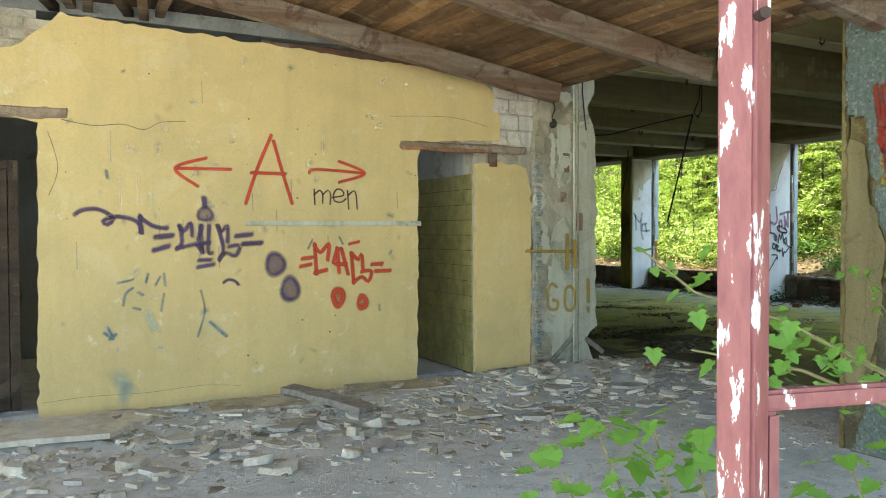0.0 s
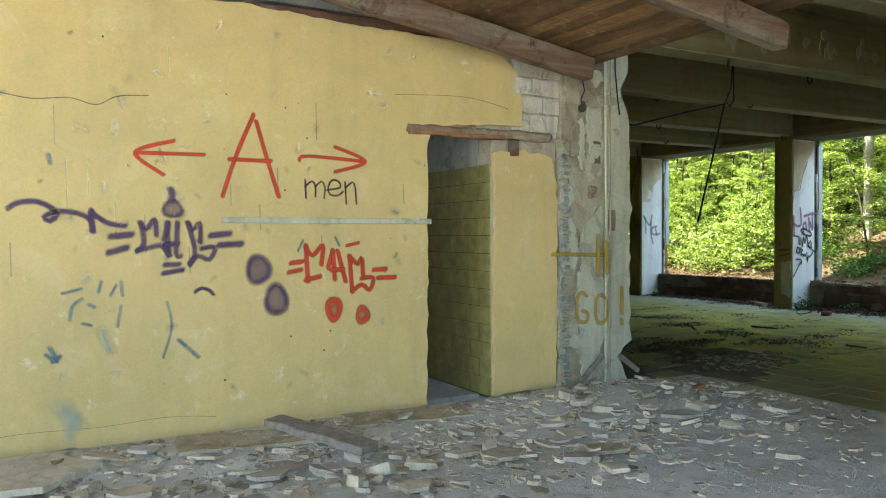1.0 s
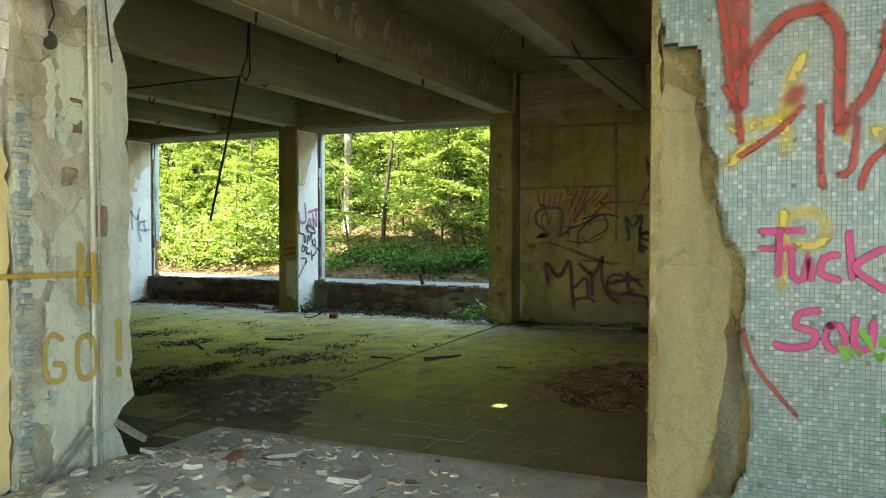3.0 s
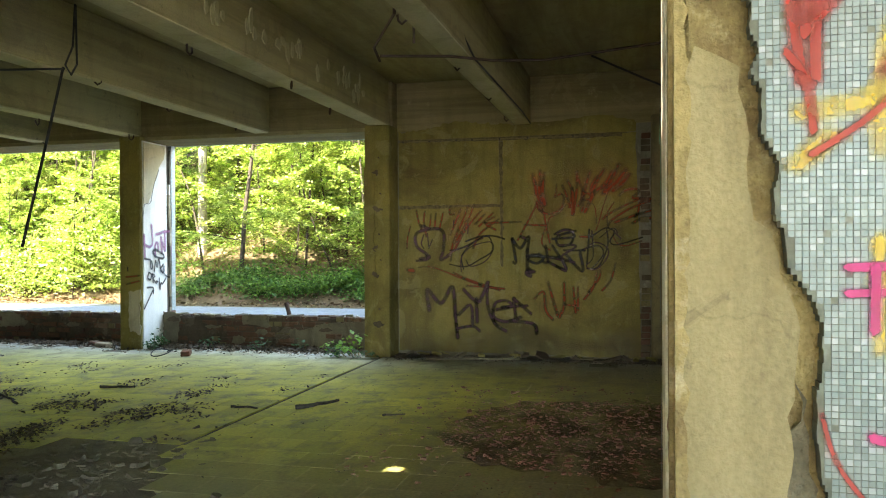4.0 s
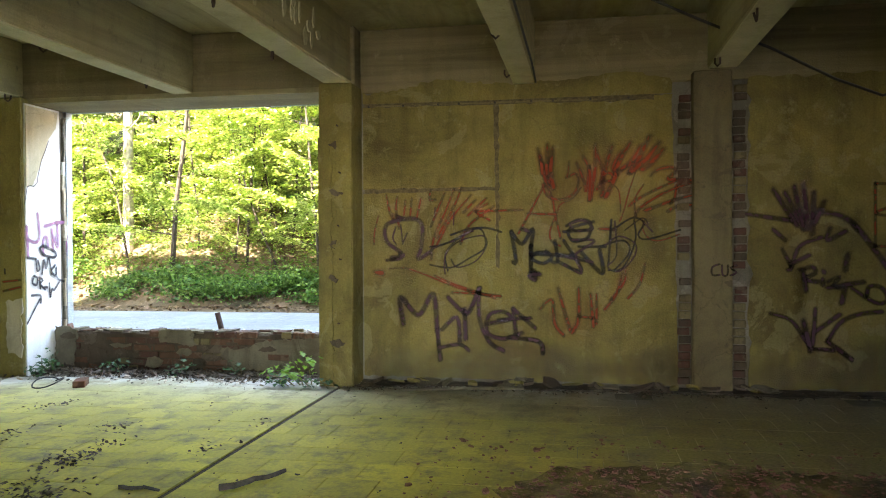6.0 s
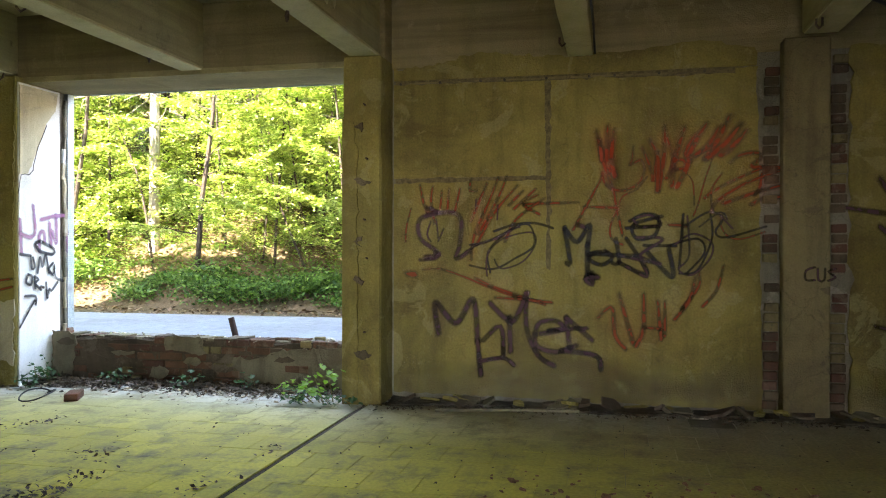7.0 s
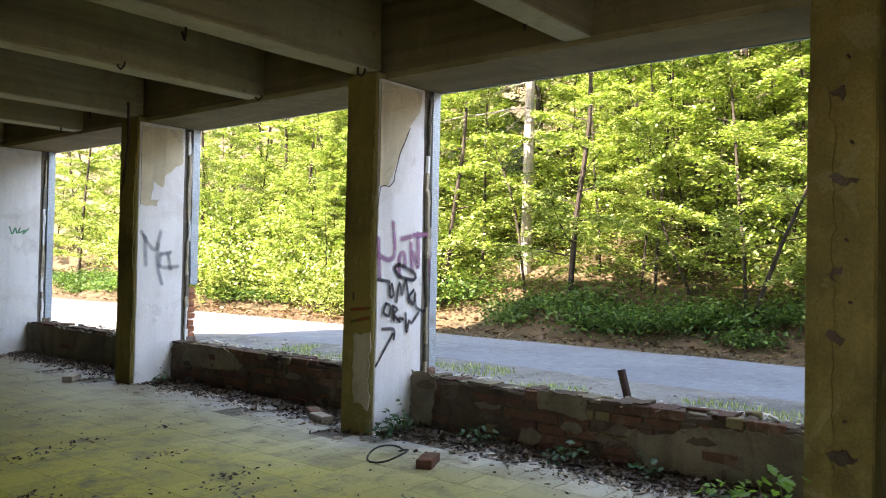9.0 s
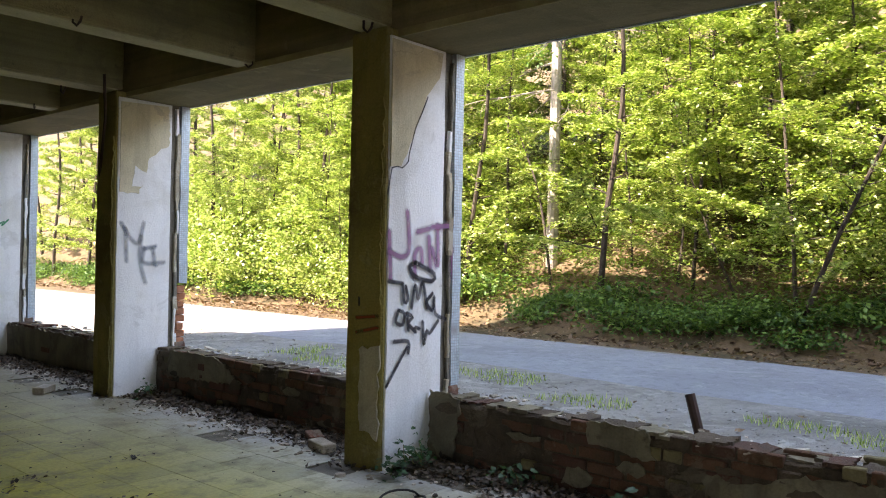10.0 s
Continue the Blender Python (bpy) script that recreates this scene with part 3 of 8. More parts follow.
def pillar(y, broken):
    t = thing("pillar", "concrete pillar with whitewashed side and mosaic outer edge", "pillar", "window pillars", at=(XP, y, 0))
    part("shaft", worn(boxes(((XP, y - 0.175, -0.02), (XP + 0.34, y + 0.175, HEAD + 0.05))), 0.008, 2.5, 0.2, 0.012), HALL_PLASTER, t, "olive-stained plaster shaft")
    part("side_plaster", worn(boxes(((XP + 0.03, y - 0.188, 0.0), (XO - 0.2, y + 0.188, HEAD - 0.005))), 0.005, 3, 0.2, 0.006), PILLAR_WHITE, t, "cracked whitewashed plaster")
    part("outer_pier", worn(boxes(((XO - 0.22, y - 0.165, 0.0), (XO - 0.1, y + 0.165, HEAD - 0.005))), 0.012, 4, 0.12, 0.006), MORTAR, t)
    foot = 1.1 if broken else 0.42
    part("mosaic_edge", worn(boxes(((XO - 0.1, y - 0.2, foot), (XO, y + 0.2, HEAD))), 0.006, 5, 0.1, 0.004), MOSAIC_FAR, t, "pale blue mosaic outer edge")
    for c in range(8 if broken else 0):
        lean = 0.02 * math.sin(2.3 * c)
        part("brick", worn(boxes(((XO - 0.12, y - 0.19 + lean, 0.47 + 0.077 * c), (XO - 0.02 + lean, y + 0.17, 0.537 + 0.077 * c))), 0.008, 8, 0.06, 0.008), BARE_BRICK, t, "bare orange brick" if c == 0 else "")
    return t


for k, y in enumerate(PILLARS[1:]):
    pillar(y, k == 1)

# corner column where the windows end
corner = thing("corner_column", "olive-stained concrete column at the end of the windows", "column", kind="structure")
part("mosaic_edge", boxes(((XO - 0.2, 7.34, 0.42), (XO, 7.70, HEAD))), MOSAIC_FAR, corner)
part("column_shaft", worn(boxes(((XP - 0.03, 7.36, -0.02), (XO - 0.2, 7.70, HEAD + 0.06))), 0.008, 2.5, 0.2, 0.012), HALL_PLASTER, corner)

# sill walls
def sill(y0, y1, seed):
    rnd = random.Random(seed)
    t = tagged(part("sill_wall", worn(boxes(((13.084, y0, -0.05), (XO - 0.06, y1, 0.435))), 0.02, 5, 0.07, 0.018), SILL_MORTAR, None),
               "low broken brick sill wall with flaking plaster", "wall", "sill walls", "structure")
    return t


SILLS = [sill(a + 0.18, b - 0.18, k) for k, (a, b) in enumerate(zip(PILLARS, PILLARS[1:]))]

# the blind wall with the graffiti
wall_east = tagged(part("wall_east", boxes(((XG + 0.02, SOUTH, -0.3), (XO, 7.36, HEAD))), MORTAR, None), "olive plastered blind wall covered in faded graffiti", "wall", kind="structure")
part("plaster", panel([(7.34, 0.06), (7.34, 1.915), (5.995, 1.925), (5.985, 1.16), (5.945, 1.15), (5.955, 2.775), (4.46, 2.765), (4.46, 2.81), (4.30, 2.815), (4.24, 0.03)], facing_west(XG + 0.02), 0.02, 0.010, 0.05, 3, (0, 6)), HALL_PLASTER, wall_east)
part("plaster", panel([(7.34, 1.955), (7.34, 2.785), (6.005, 2.775), (5.995, 1.965)], facing_west(XG + 0.02), 0.021, 0.008, 0.05, 35, (0,)), HALL_PLASTER, wall_east)
part("plaster", panel([(7.34, 2.825), (7.34, 2.93), (6.9, 2.96), (6.54, 3.05), (6.1, 2.99), (5.5, 2.98), (5.1, 3.01), (4.7, 3.05), (4.32, 2.97), (4.30, 2.825), (5.9, 2.822)], facing_west(XG + 0.02), 0.022, 0.016, 0.04, 36, (0, 9, 10)), HALL_PLASTER, wall_east)
part("plaster", panel([(3.60, 0.03), (3.60, 2.95), (-3.3, 2.97), (-3.3, 0.03)], facing_west(XG + 0.02), 0.02, 0.025, 0.07, 4), HALL_PLASTER, wall_east)
pil = tagged(part("wall_pilaster", worn(boxes(((XG - 0.12, 3.77, -0.02), (XG + 0.03, 4.12, 3.0))), 0.008, 2.5, 0.25, 0.012), PILASTER, None), "grey concrete pilaster between brick joints", "pilaster", kind="structure")

# closing walls
# unseen opening, added to bring blue skylight onto the hall's dark end
solid("wall_south", boxes(((4.86, SOUTH - 0.3, -0.3), (8.8, SOUTH, SLAB)), ((11.2, SOUTH - 0.3, -0.3), (XO, SOUTH, SLAB)), ((8.8, SOUTH - 0.3, -0.3), (11.2, SOUTH, 1.3)), ((8.8, SOUTH - 0.3, 2.6), (11.2, SOUTH, SLAB))), PALE_PLASTER, "plain end wall of the hall with an opening added for daylight", "wall", kind="structure")
solid("wall_north", boxes(((5.2, NORTH, -0.3), (XO, NORTH + 0.3, SLAB))), PALE_PLASTER, "plain closing wall at the far end of the hall", "wall", kind="structure")
solid("wall_west", boxes(((5.2, 7.62, -0.3), (5.5, NORTH, SLAB))), PALE_PLASTER, "plain inner wall of the hall", "wall", kind="structure")

# the wall with the mosaic, 0.8 m deep
wall_mosaic = tagged(part("wall_mosaic", worn(boxes(((XM + 0.055, SOUTH, -0.3), (5.60, 4.19, SLAB))), 0.018, 3.5, 0.12, 0.02), OCHRE, None), "bare plaster wall end with glass mosaic facing", "wall", kind="structure")

en = facing_north(4.19)
part("end_plaster", panel([(5.36, 0.0), (5.33, 0.9), (5.24, 1.5), (5.27, 3.3), (5.585, 3.3), (5.585, 0.0)], en, 0.018, 0.02, 0.06, 64, (3, 4)), PALE_PLASTER, wall_mosaic, "pale plaster left on the wall end")
bare = facing_west(XM + 0.036)
CREAM_OLD = surface("aged_cream_concrete", (0.245, 0.202, 0.10), (0.185, 0.15, 0.072), (0.13, 0.105, 0.055), 0.92, 1.0, 1.6, 70, 0.6, (0.42, 0.68), (0.62, 0.74), (2.0, 2.0, 0.5), 0.2, 0.4)
GRIME_OLD = surface("black_mould", (0.13, 0.112, 0.066), (0.075, 0.064, 0.038), (0.21, 0.18, 0.11), 0.95, 1.0, 3.0, 60, 1.0)
part("plaster_coat", panel([(4.20, 0.42), (4.20, 1.78), (4.15, 1.9), (4.05, 1.84), (4.02, 1.4), (4.045, 0.9), (4.04, 0.40)], bare, 0.010, 0.008, 0.05, 610, (0,)), CREAM_OLD, wall_mosaic, "cream concrete face of the wall end")
part("plaster_coat", panel([(4.065, 0.45), (4.045, 1.50), (3.99, 1.46), (3.93, 1.28), (3.95, 1.0), (3.96, 0.7)], bare, 0.007, 0.010, 0.04, 611), CREAM_OLD, wall_mosaic)
part("mould", panel([(4.19, -0.02), (4.19, 0.40), (4.12, 0.44), (4.04, 0.40), (3.97, 0.60), (3.96, 0.95), (3.92, 1.12), (3.90, 0.8), (3.91, 0.55), (4.0, 0.3), (4.1, -0.02)], bare, 0.006, 0.012, 0.04, 612), GRIME_OLD, wall_mosaic, "black mould at the broken mosaic edge")
part("end_strip", panel([(4.20, -0.02), (4.20, 3.2), (4.175, 3.2), (4.185, 2.4), (4.165, 1.7), (4.18, 1.0), (4.17, -0.02)], bare, 0.020, 0.010, 0.03, 613, (0,)), OCHRE, wall_mosaic)
erow = random.Random(6)
for k in range(34):
    z = 0.06 + k * 0.08
    if erow.random() < 0.75:
        bm = worn(boxes(((4.96 + erow.uniform(-0.02, 0.03), 4.17, z), (5.06 + erow.uniform(0.0, 0.14), 4.195 + erow.uniform(0.0, 0.014), z + 0.066))), 0.008, 7, 0.06, 0.008)
        part("brick", bm, OCHRE if erow.random() < 0.7 else BRICK, wall_mosaic)
part("render_coat", panel([(4.915, 0.0), (4.93, 3.2), (4.99, 3.2), (4.965, 2.2), (5.0, 1.4), (4.96, 0.7), (4.985, 0.0)], en, 0.022, 0.012, 0.05, 65, (0,)), OCHRE, wall_mosaic)

# the yellow wall
# core runs on unseen to x=-7, against sun from the west
wall_yellow = tagged(part("wall_yellow", boxes(((0.60, YW + 0.04, -0.2), (3.58, YW + 0.22, 2.80)), ((4.165, YW + 0.04, -0.2), (4.80, YW + 0.22, 2.80)), ((3.58, YW + 0.04, 2.08), (4.165, YW + 0.22, 2.80)), ((-7.0, YW + 0.04, 2.2), (0.60, YW + 0.22, 2.9)), ((-7.0, YW + 0.04, -0.2), (-0.6, YW + 0.22, 2.2))),
                   WHITE_BRICK, None), "yellow plastered wall with spray-painted arrows and tags", "wall", kind="structure")
part("plaster", panel([(0.57, 0.02), (0.60, 2.10), (0.40, 2.16), (-2.9, 2.2), (-2.9, 2.5), (0.45, 2.62), (0.75, 2.89), (4.2, 2.76), (4.42, 2.55), (4.44, 2.17), (3.60, 2.13), (3.585, 2.05), (3.565, -0.03)], facing_south(YW + 0.04), 0.04, 0.012, 0.06, 5), YELLOW, wall_yellow)
part("plaster", panel([(4.17, 0.03), (4.19, 1.7), (4.16, 1.95), (4.45, 1.98), (4.74, 1.93), (4.79, 1.7), (4.78, 0.06)], facing_south(YW + 0.04), 0.04, 0.014, 0.06, 6), YELLOW, wall_yellow)

# the column beside the opening
col = thing("entrance_column", "broken plastered concrete column with yellow spray marks", "column", kind="structure")
part("core", worn(boxes(((4.80, YW - 0.02, -0.05), (5.47, YW + 0.27, 3.02))), 0.03, 4.0, 0.07, 0.02), GREY_PLASTER, col)
part("edge_strip", panel([(5.30, 0.02), (5.28, 3.0), (5.50, 3.02), (5.52, 2.7), (5.44, 2.55), (5.53, 2.3), (5.55, 0.4), (5.42, 0.25), (5.52, 0.02)], facing_south(YW + 0.02), 0.06, 0.02, 0.07, 8, (0,)), PALE_PLASTER, col)

# rooms behind the yellow wall
solid("wall_back_rooms", boxes(((-3.0, 10.4, -0.2), (5.2, 10.6, 2.95)), ((4.166, YW + 0.23, -0.2), (4.42, 10.4, 2.9)), ((-3.2, YW, -0.2), (-3.0, 10.4, 2.9))), DARK_ROOM, "dim plaster walls of the rooms behind", "wall", kind="structure")
solid("floor_back_rooms", boxes(((-3.0, YW + 0.22, -0.2), (4.24, 10.4, 0.01))), DIRT, "dusty floor of the rooms behind", "floor", kind="structure")
# unseen ceiling keeps sun out; the open corner lets skylight onto the lobby tiles
solid("ceiling_back_rooms", boxes(((-3.2, YW + 0.23, 2.95), (4.85, 9.9, 3.06)), ((-3.2, 9.9, 2.952), (2.6, 10.6, 3.058))), DARK_ROOM, "unseen ceiling over the back rooms, open at one corner for daylight", "ceiling", kind="structure")
# wall added to block the sun; its dark tone is the gap's shade
solid("wall_attic", boxes(((-12.0, YW + 0.25, 2.96), (2.6, YW + 0.35, 5.3)), ((2.6, YW + 0.25, 3.065), (4.85, YW + 0.35, 3.12))), DARK_BOARDS, "added wall above the back rooms, dark for the shade under the roof", "wall", kind="structure")

# dark leaf and frame added to hold the shade of the doorway's recess
door = thing("door", "dark wooden door leaf filling the doorway's dark recess", "door", at=(-0.1, YW + 0.45, 0))
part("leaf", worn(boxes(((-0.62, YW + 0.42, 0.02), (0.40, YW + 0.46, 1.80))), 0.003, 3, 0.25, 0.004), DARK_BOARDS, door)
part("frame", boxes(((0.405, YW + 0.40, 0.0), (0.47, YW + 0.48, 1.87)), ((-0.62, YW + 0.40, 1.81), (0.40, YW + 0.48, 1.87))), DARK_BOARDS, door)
part("handle", tube([(0.30, YW + 0.41, 0.98), (0.30, YW + 0.36, 0.98), (0.19, YW + 0.36, 0.98)], 0.009, 6), RUST, door)

# porch roof: rafters that fall towards the hall, with boards on top
def roof_z(x):
    return 2.84 - 0.15 * (x - 2.84)


def rafter(y, x0, x1, w=0.11, h=0.17, drop=-0.05):
    bm = boxes(((0, -w / 2, 0), (x1 - x0, w / 2, h)))
    bmesh.ops.transform(bm, verts=bm.verts, matrix=Matrix.Translation((x0, y, roof_z(x0) + drop)) @ Matrix.Rotation(math.atan(0.15), 4, "Y"))
    return tagged(part("rafter", worn(bm, 0.008, 2.2, 0.3, 0.008), BEAM_WOOD, None), "weathered brown timber rafter", "rafter", "porch rafters", "structure")


# rafters and boards continue out of view to x=-6 to shade the porch
for y, x0, x1 in ((6.95, -6.0, 4.9), (5.45, -6.0, 5.2), (3.95, -6.0, 5.0), (2.45, -6.0, 4.8)):
    rafter(y, x0, x1)

# boards; one is broken and lets a spot of sun through to the hall floor
ray_t = (roof_z(4.6) + 0.17) / SUN_DIR.z
gap = (7.80 + SUN_DIR.x * ray_t, 5.80 + SUN_DIR.y * ray_t)
rb = bmesh.new()
x = -6.0
rnd = random.Random(4)
while x < 5.0:
    w = rnd.uniform(0.10, 0.16)
    x2 = x + w - rnd.uniform(0.001, 0.003)
    end = 7.60
    spans = [(1.9, end)] if not x - 0.02 < gap[0] < x2 + 0.02 else [(1.9, gap[1] - 0.05), (gap[1] + 0.06, end + 0.1)]
    # boards near the hall are cut along the sun's path for the strip
    if x > 4.28:
        spans = [(1.9, slit_y(x) - 0.05), (slit_y(x) + 0.03, spans[0][1])] + spans[1:]
    for ya, yb in spans:
        vs = add_box(rb, (x, ya, 0), (x2, yb, 0.022))
        for v in vs:
            v.co.z += roof_z(v.co.x) + 0.165
    x += w
roof = solid("porch_ceiling", rb, WOOD, "weathered board ceiling of the porch roof", "ceiling", kind="structure")
# unseen sheet over the boards stops sun leaks, open at both gaps
rc = boxes(((0, 1.85, 0), (10.4, gap[1] - 0.1, 0.01)), ((10.4, 1.85, 0), (11.0, 4.36, 0.01)), ((10.4, 4.80, 0), (11.0, gap[1] - 0.1, 0.01)))
bmesh.ops.transform(rc, verts=rc.verts, matrix=Matrix.Translation((-6.05, 0, roof_z(-6.05) + 0.20)) @ Matrix.Rotation(math.atan(0.15), 4, "Y"))
solid("porch_roofing", rc, SLAB_CONC, "roofing felt over the porch boards", "roof", kind="structure")

# joist stubs over the yellow wall
for k in range(9):
    xk = 0.05 + k * 0.17
    bm = boxes(((-0.035, 0, 0), (0.035, 0.75, 0.06)))
    st = solid("joist_stub", worn(bm, 0.004, 6, 0.2, 0.004), BEAM_WOOD if k % 3 else DARK_BOARDS, "broken joist end above the yellow wall", "joist", "joist stubs", "structure")
    st.matrix_basis = pose(xk, YW - 0.42, 2.93 + 0.012 * (k % 3), 4 - 2 * (k % 2), 0, -14 + 5 * (k % 3))
part("coping_brick", worn(boxes(((2.2, YW + 0.02, 2.80), (3.9, YW + 0.2, 2.87))), 0.02, 6, 0.1, 0.01), BRICK, wall_yellow, "ragged red brick course")


# ---- woodland on the bank ----
def leaf_mesh(name, p, nrm, size, g):
    """Small folded leaves at the places p, facing nrm."""
    count = len(p)
    nrm = nrm / np.linalg.norm(nrm, axis=1)[:, None]
    a = np.cross(nrm, g.normal(0, 1, (count, 3)))
    a /= np.linalg.norm(a, axis=1)[:, None] + 1e-9
    b = np.cross(nrm, a)
    s = (size * g.uniform(0.6, 1.3, count))[:, None]
    v = np.stack([p - a * s, p + b * s * 0.55 + nrm * s * 0.16, p + a * s, p - b * s * 0.55 + nrm * s * 0.16], 1).reshape(-1, 3)
    i = np.arange(count)[:, None] * 4
    f = np.concatenate([i + [0, 1, 2], i + [0, 2, 3]], 1).reshape(-1, 3)
    me = bpy.data.meshes.new(name)
    me.vertices.add(len(v))
    me.vertices.foreach_set("co", v.ravel())
    me.loops.add(f.size)
    me.loops.foreach_set("vertex_index", f.ravel().astype(np.int32))
    me.polygons.add(len(f))
    me.polygons.foreach_set("loop_start", (np.arange(len(f)) * 3).astype(np.int32))
    me.update(calc_edges=True)
    return me


def leaf_cloud(name, centres, spread, count, size, seed, droop=0.5):
    """Leaves scattered round centres."""
    g = np.random.RandomState(seed)
    c = np.asarray(centres, float)
    k = g.randint(0, len(c), count)
    p = c[k] + g.normal(0, 1, (count, 3)) * np.asarray(spread)
    return leaf_mesh(name, p, g.normal(0, 1, (count, 3)) * droop + np.array((0, 0, 1.0)), size, g)


def leaf_sprays(name, limbs, count, size, seed, flat=0.3):
    """Leaves in flat drooping sprays: rows along side twigs that leave each limb to both sides."""
    g = np.random.RandomState(seed)
    lengths = np.array([sum((b - a).length for a, b in zip(q, q[1:])) for q in limbs])
    share = (count * lengths ** 1.4 / (lengths ** 1.4).sum()).astype(int)
    ps, ns = [], []
    for q, ln, n in zip(limbs, lengths, share):
        pts = np.array([tuple(v) for v in q])
        along = np.linspace(0, 1, len(pts))
        twigs = max(4, int(ln / 0.15))
        s = np.clip((np.floor((0.14 + 0.86 * g.uniform(0, 1, n)) * twigs) + 0.5 + g.normal(0, 0.10, n)) / twigs, 0.05, 1.0)
        at = np.stack([np.interp(s, along, pts[:, k]) for k in range(3)], 1)
        fwd = pts[-1] - pts[0]
        fwd = fwd / np.linalg.norm(fwd)
        side = np.cross((0, 0, 1.0), fwd)
        side = side / (np.linalg.norm(side) + 1e-9)
        sgn = np.where(g.uniform(0, 1, n) < 0.5, -1.0, 1.0)
        reach = 0.12 + 0.40 * ln * (1.05 - s) * (0.75 + 0.5 * np.sin(17.0 * np.floor(s * twigs) * sgn + seed))
        d = g.uniform(0, 1, n) ** 0.75 * np.maximum(reach, 0.08)
        p = at + (0.62 * fwd + 0.78 * side * sgn[:, None]) * d[:, None] + g.normal(0, 0.035, (n, 3))
        p[:, 2] -= 0.22 * d ** 1.5 + 0.04 * g.uniform(0, 1, n)
        ps.append(p)
        ns.append(np.array((0, 0, 1.0)) + side * (0.3 * sgn * np.minimum(d, 1))[:, None] + g.normal(0, flat, (n, 3)))
    return leaf_mesh(name, np.concatenate(ps), np.concatenate(ns), size, g)


def limb_points(start, direction, length, rnd, n=6, wander=0.12, lift=0.05):
    p, d, out = Vector(start), Vector(direction).normalized(), [Vector(start)]
    for _ in range(n):
        d = (d + Vector((rnd.gauss(0, wander), rnd.gauss(0, wander), rnd.gauss(0, wander) + lift))).normalized()
        p = p + d * (length / n)
        out.append(p.copy())
    return out


def make_tree(seed, height, trunk_r, crown_low, leaves, leaf_size, label, lean=0.06, width=1.0):
    rnd = random.Random(seed)
    t = thing("tree", label, "tree", "woodland trees")
    pts = limb_points((0, 0, -0.2), (rnd.gauss(0, lean), rnd.gauss(0, lean), 1), height, rnd, 10, 0.05, 0.02)
    part("trunk", tube(pts, trunk_r, 7, 0.25), BARK, t)
    limbs, n = [], rnd.randint(24, 28)
    for k in range(n):
        f = min(0.97, crown_low + (1 - crown_low) * (k + rnd.random()) / n)
        i = min(9, int(f * 10))
        base = pts[i].lerp(pts[i + 1], f * 10 - i)
        an = 2.4 * k + rnd.uniform(-0.6, 0.6)
        ln = height * (0.12 + 0.16 * (1 - f)) * rnd.uniform(0.6, 1.25) * width
        lp = limb_points(base, (math.cos(an), math.sin(an), 0.28), ln, rnd, 6, 0.12, 0.01)
        part("limb", tube(lp, trunk_r * 0.32 * (1.15 - f), 5, 0.25), BARK, t)
        limbs.append(lp)
    limbs.append(pts[-3:])
    part("crown", leaf_sprays("crown", limbs, leaves, leaf_size, seed + 50), LEAF, t)
    return t


SLOPE = lambda x, y: ground_height(x, y)
protos = [make_tree(11, 8.0, 0.042, 0.08, 17000, 0.047, "slender young beech in full light-green leaf on the bank", 0.08, 1.1),
          make_tree(12, 10.5, 0.07, 0.10, 19000, 0.05, "tall woodland tree with spreading layered green foliage"),
          make_tree(13, 6.0, 0.035, 0.06, 12500, 0.045, "thin leafy sapling leaning over the bank", 0.16, 1.15),
          make_tree(14, 12.5, 0.10, 0.14, 13000, 0.066, "grey-barked forest tree with high green crown", 0.03)]
SPRUCE_AT = (25.0, 17.5)
trnd = random.Random(21)
spots = []
for row, x0 in enumerate((24.0, 25.8, 28.0, 31.0)):
    for k in range(14):
        spots.append((x0 + trnd.uniform(-0.7, 0.9), 8.2 + k * 1.45 + trnd.uniform(-0.7, 0.7), row))
    for k in range(6):
        spots.append((x0 + trnd.uniform(-0.7, 0.9), 28.8 + k * 3.3 + trnd.uniform(-0.9, 0.9), row))
first = set()
for x, y, row in spots:
    k = trnd.choice((0, 0, 2, 2, 1)) if row < 2 else trnd.choice((0, 1, 1, 3, 3))
    if math.hypot(x - SPRUCE_AT[0], y - SPRUCE_AT[1]) < 1.5 or (row == 0 and abs(y - 16.6) < 0.7):
        continue
    m = pose(x, y, SLOPE(x, y), 0, 0, trnd.uniform(0, 360))
    if k not in first:
        first.add(k)
        protos[k].matrix_basis = m
    else:
        copy_thing(protos[k], m)

# thin dark saplings at the foot of the bank
for k, (x, y) in enumerate(((23.9, 12.6), (24.3, 10.2), (23.8, 7.6), (24.2, 14.0), (24.6, 5.4), (24.4, 18.5), (24.0, 21.5), (23.9, 9.1), (23.4, 11.4), (23.6, 8.3), (24.8, 11.0), (25.2, 9.6), (24.9, 12.9), (23.5, 6.3), (25.1, 7.2), (24.6, 15.2), (23.7, 16.6), (24.9, 4.2), (25.4, 13.6), (24.2, 8.7))):
    sap = make_tree(60 + k, 6.5 + 0.8 * (k % 4), 0.03 + 0.009 * (k % 3), 0.30, 1700, 0.05, "thin dark-stemmed sapling at the foot of the bank", 0.2, 0.7)
    sap.matrix_basis = pose(x, y, SLOPE(x, y), 0, 0, 40 * k)

